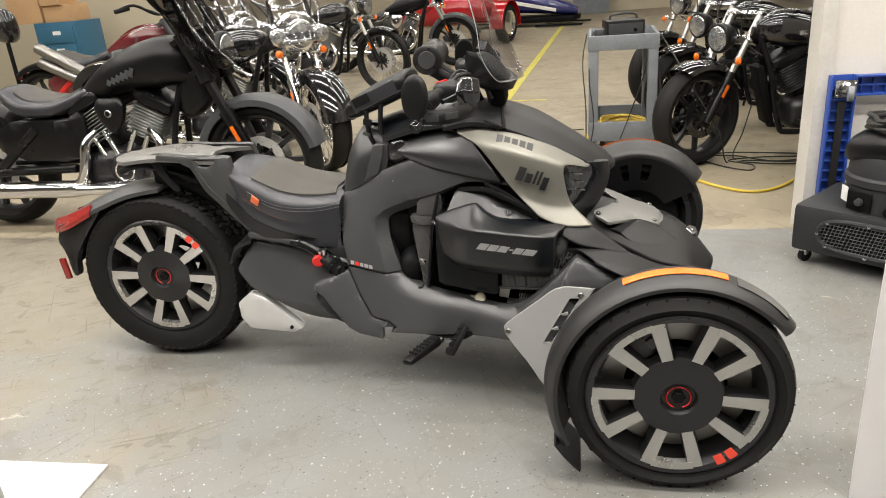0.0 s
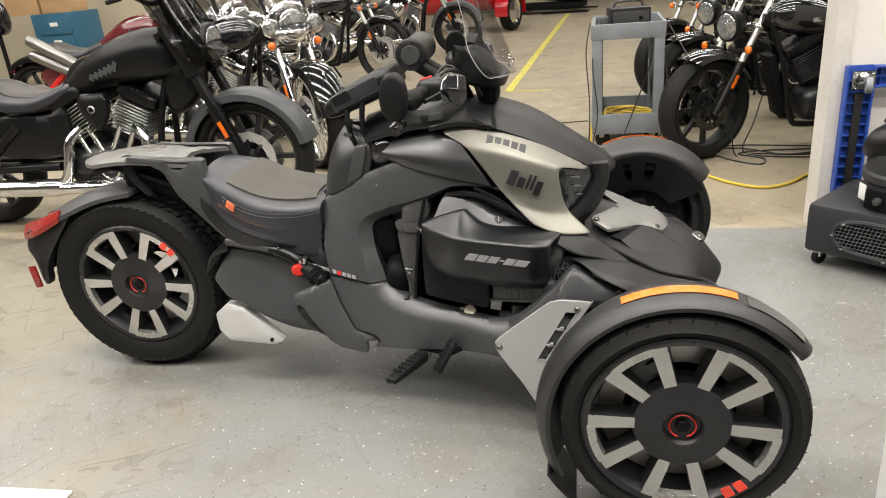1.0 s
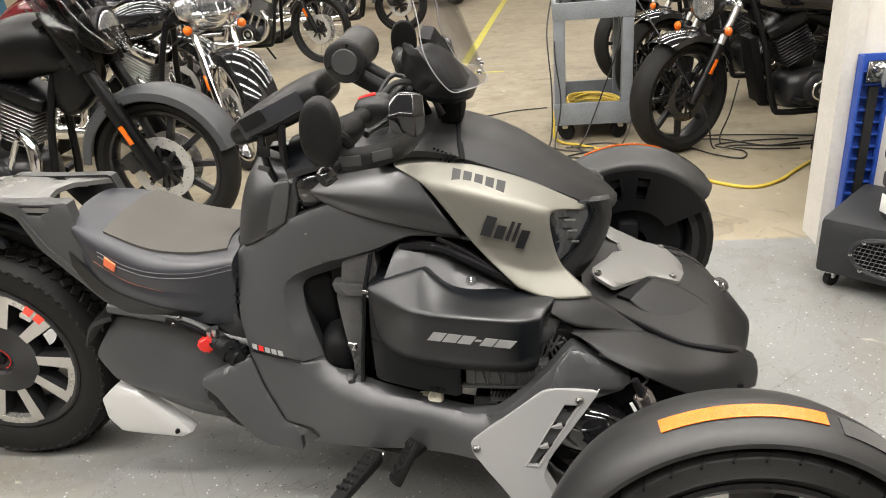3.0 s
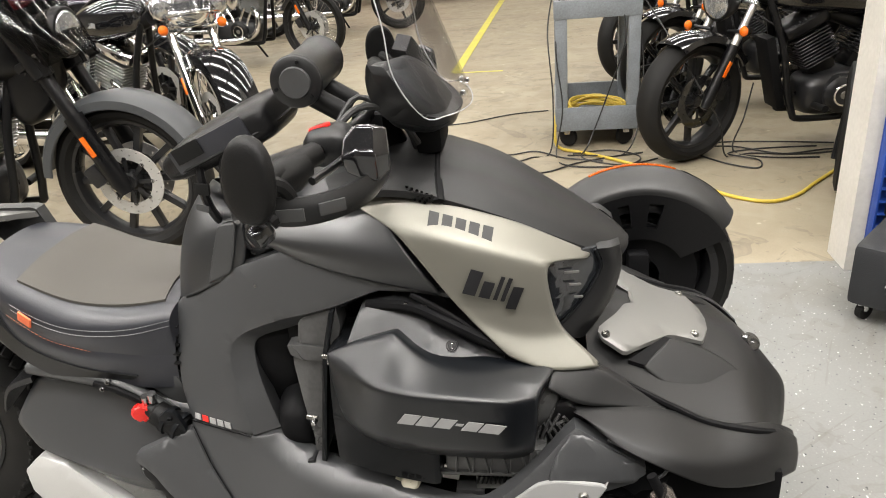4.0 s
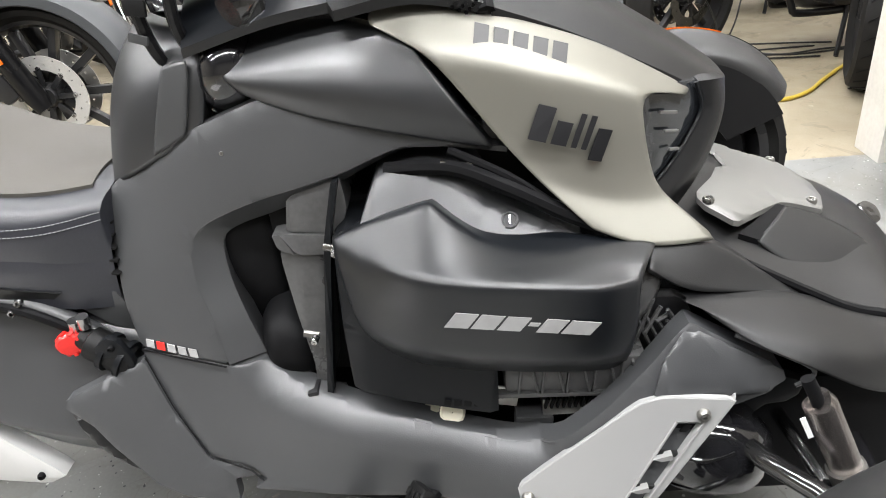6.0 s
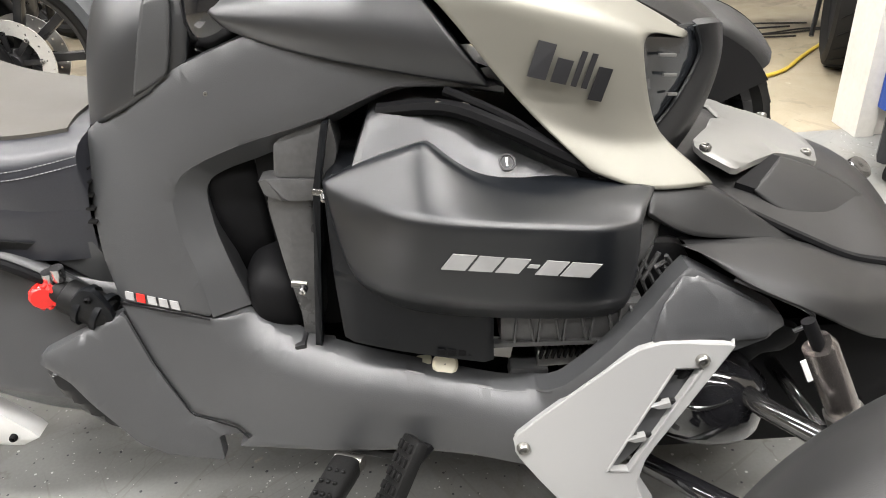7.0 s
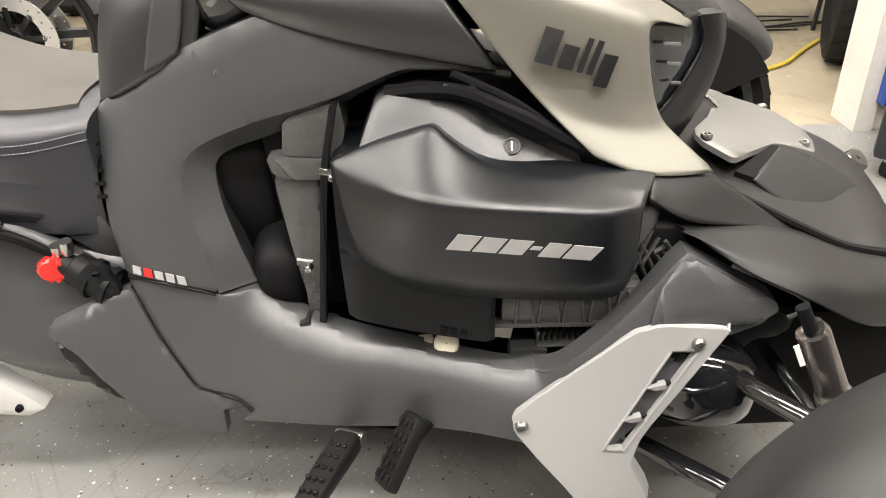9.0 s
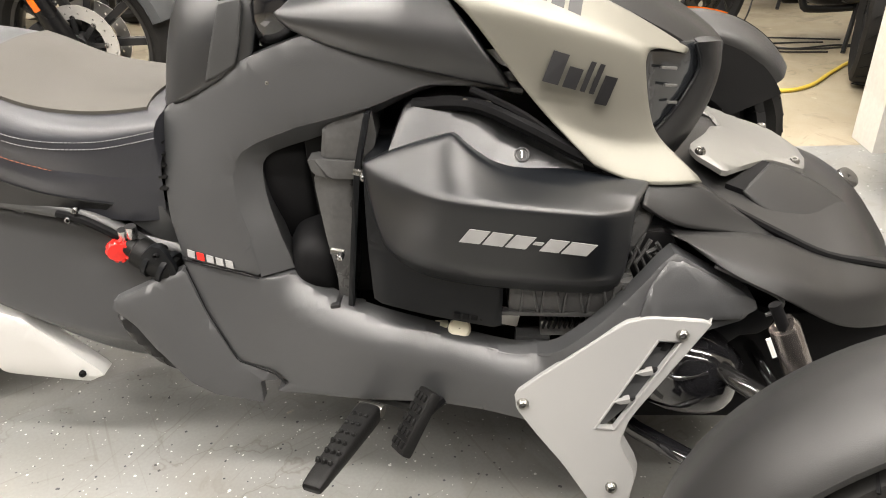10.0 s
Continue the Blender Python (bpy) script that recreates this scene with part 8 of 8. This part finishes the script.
tagged(part("power_cable", moved(coil(0, 0, 0, 0.11, 0.10, 5, 0.009, 0.05), pose(2.70, 0.72, 0.572)), CORD_BLACK), "coiled black power cable on the blower", "cable")
cloth = body([(-0.10, 0, 0, 0.05, 0.01), (-0.05, 0, 0.012, 0.09, 0.02), (0.04, 0, 0.02, 0.10, 0.024), (0.11, 0, 0.0, 0.05, 0.01)], 20)
tagged(part("folded_cloth", moved(cloth, pose(2.80, 0.66, 0.60, 0, 0, 20)), WHITE_LABEL), "crumpled white cloth lying on the blower", "cloth")
tagged(part("folded_cloth", moved(body([(-0.06, 0, 0, 0.03, 0.01), (0.0, 0, 0.01, 0.06, 0.02), (0.06, 0, 0, 0.03, 0.01)], 18), pose(2.76, 0.58, 0.615, 0, 10, 40)), RED), "small red cloth lying on the blower", "cloth")

# wheel of a machine behind the partition
parked = thing("parked_wheel", "black grooved road wheel standing behind the partition", "wheel", pose(2.83, 1.86, 0.29, 0, 0, 68))
part("tyre", lathe([(-0.07, 0.20), (-0.095, 0.24), (-0.085, 0.272), (-0.05, 0.286), (0, 0.29), (0.05, 0.286), (0.085, 0.272), (0.095, 0.24), (0.07, 0.20)], 56), RUBBER, parked)
for k in range(26):
    for s in (-1, 1):
        part("groove", moved(box(0.004, 0.075, 0.004, (0, 0, 0), 0.001, (0, 0, 32 * s)), pose(0, 0, 0, 0, -360 / 26 * k - 4 * s, 0) @ pose(0.2865, s * 0.045, 0, 0, 90, 0) @ pose(0, 0, 0, -8 * s, 0, 0)), DARK, parked)
part("rim", lathe([(-0.07, 0.205), (-0.06, 0.18), (0, 0.06), (0.06, 0.18), (0.07, 0.205)], 40), RIM_BLACK, parked)
part("rim_stripe", lathe([(-0.072, 0.197), (-0.074, 0.203), (-0.068, 0.206)], 40, closed=True), RED, parked, "red rim stripe")

# white sheet and board near the camera's start
banner = thing("display_banner", "white vinyl display banner standing on the floor", "banner", pose(2.115, -0.715, 0, 0, 0, -8))
rows = [[(0.05 * k * 2, 0.006 * math.sin(k * 1.3 + z * 4), z) for k in range(9)] for z in (0.0, 0.25, 0.5, 0.75, 1.0, 1.25)]
part("banner_sheet", patch(rows, 3, 4, 0.004, (0, 1, 0)), PAPER, banner)
part("banner_pole", tube([(0.4, 0.02, 0), (0.4, 0.02, 1.25)], 0.012, 10), ALUMINIUM, banner)
tagged(part("white_board", box(0.75, 0.6, 0.008, (-0.245, -1.045, 0.0045), 0.002, (0, 0, 1)), PAPER), "thin white board lying on the epoxy floor", "board")
tagged(part("stand_leg", tube([(0.042, -1.02, 0.0), (0.015, -1.0, 0.62)], 0.009, 10), ALUMINIUM), "thin pale metal stand leg", "stand leg")

# ---------- far left: cabinet, cartons ----------
cab = thing("tool_cabinet", "blue steel drawer cabinet against the far side", "cabinet", pose(-5.75, 7.0, 0, 0, 0, 0))
part("cabinet_body", box(0.62, 0.6, 1.0, (0.24, 0.3, 0.5), 0.01), TEAL, cab)
for k in range(4):
    d = part("drawer", box(0.5, 0.02, 0.20, (0.27, -0.012, 0.14 + 0.23 * k), 0.005), TEAL, cab)
    part("drawer_label", box(0.12, 0.004, 0.05, (0.27, -0.025, 0.17 + 0.23 * k), 0.001), WHITE_LABEL, d)
for x, w, h in ((-5.95, 0.5, 0.34), (-5.45, 0.42, 0.22), (-5.5, 0.30, 0.2)):
    tagged(part("carton", box(w, 0.4, h, (x, 7.25 if w > 0.3 else 7.2, 1.0 + h / 2 + (0.22 if w <= 0.3 else 0)), 0.006), CARDBOARD), "brown cardboard carton on the blue cabinet", "carton", "cartons")
slab("wall_store", -9.0, -4.6, 8.2, 8.35, 0, CEILING, BEIGE_WALL, "beige store wall behind the blue cabinet", "wall")
stool = thing("hanging_helmet", "black padded helmet hung on a post", "helmet", pose(-3.78, 4.0, 0))
part("helmet_shell", body([(-0.12, 0, 1.10, 0.06, 0.08), (-0.06, 0, 1.10, 0.12, 0.15), (0.06, 0, 1.08, 0.12, 0.15), (0.11, 0, 1.06, 0.06, 0.08)], 20), GLOSS_BLACK, stool)
part("stand_post", tube([(0, 0, 0), (0, 0, 1.0)], 0.02, 10), MATTE_BLACK, stool)
part("stand_foot", lathe([(0, 0.001), (0, 0.15), (0.02, 0.14), (0.03, 0.02)], 24, turn=pose(0, 0, 0, 90, 0, 0)), MATTE_BLACK, stool)
tagged(part("green_bottle", moved(lathe([(0, 0.001), (0, 0.05), (0.16, 0.05), (0.20, 0.02), (0.24, 0.02), (0.24, 0.001)], 18), pose(-3.45, 4.05, 0, 90, 0, 0)), GREEN), "green plastic bottle on the floor", "bottle")

# ---------- far middle: red machine, blue snow machine ----------
red = thing("red_roadster", "gloss red open roadster seen from its front wheel", "vehicle", pose(0.30, 11.0, 0))
part("tyre", moved(lathe([(-0.08, 0.22), (-0.10, 0.26), (-0.08, 0.31), (0, 0.33), (0.08, 0.31), (0.10, 0.26), (0.08, 0.22)], 40), pose(0.02, 0, 0.33, 0, 0, 70)), RUBBER, red)
part("rim", moved(lathe([(-0.085, 0.22), (-0.06, 0.19), (-0.07, 0.05), (-0.075, 0.001)], 30), pose(0.02, 0, 0.33, 0, 0, 70)), CHROME, red)
part("wheel_arch", moved(lathe([(-0.12, 0.37), (0.12, 0.37), (0.12, 0.385), (-0.12, 0.385)], 24, a0=-10, a1=190, closed=True), pose(0.02, 0, 0.33, 0, 0, 70)), RED_PAINT, red, "red wheel arch")
part("roadster_body", body([(-1.9, 0.5, 0.55, 0.3, 0.2), (-1.3, 0.45, 0.6, 0.5, 0.3), (-0.6, 0.4, 0.6, 0.5, 0.28), (-0.1, 0.5, 0.5, 0.35, 0.2), (0.15, 0.6, 0.42, 0.15, 0.1)], 20), RED_PAINT, red)
snow = thing("snow_machine", "deep blue and white snow machine at the far end", "vehicle", pose(0.9, 14.3, 0, 0, 0, -12))
part("hood", body([(-1.6, 0, 0.55, 0.3, 0.2), (-0.9, 0, 0.6, 0.42, 0.3), (-0.2, 0, 0.5, 0.42, 0.24), (0.4, 0, 0.36, 0.32, 0.15), (0.75, 0, 0.28, 0.18, 0.07)], 20, power=3), BLUE_PAINT, snow)
part("side_stripe", box(0.9, 0.02, 0.07, (-0.1, -0.43, 0.42), 0.005, (0, 12, 0)), WHITE_LABEL, snow, "white stripe")
part("belly", box(2.2, 0.8, 0.12, (-0.4, 0, 0.14), 0.03), DARK, snow)
for s in (-1, 1):
    part("ski", box(1.0, 0.12, 0.03, (0.4, s * 0.48, 0.03), 0.01), DARK, snow)
tagged(part("folded_shelving", box(0.9, 0.3, 0.55, (1.95, 17.2, 0.275), 0.01), CART_GREY), "grey steel shelving against the far wall", "shelving")
tagged(part("blue_crate", box(0.5, 0.4, 0.45, (-3.3, 10.5, 0.225), 0.02), BLUE_PLASTIC), "dark blue plastic crate in the back", "crate")
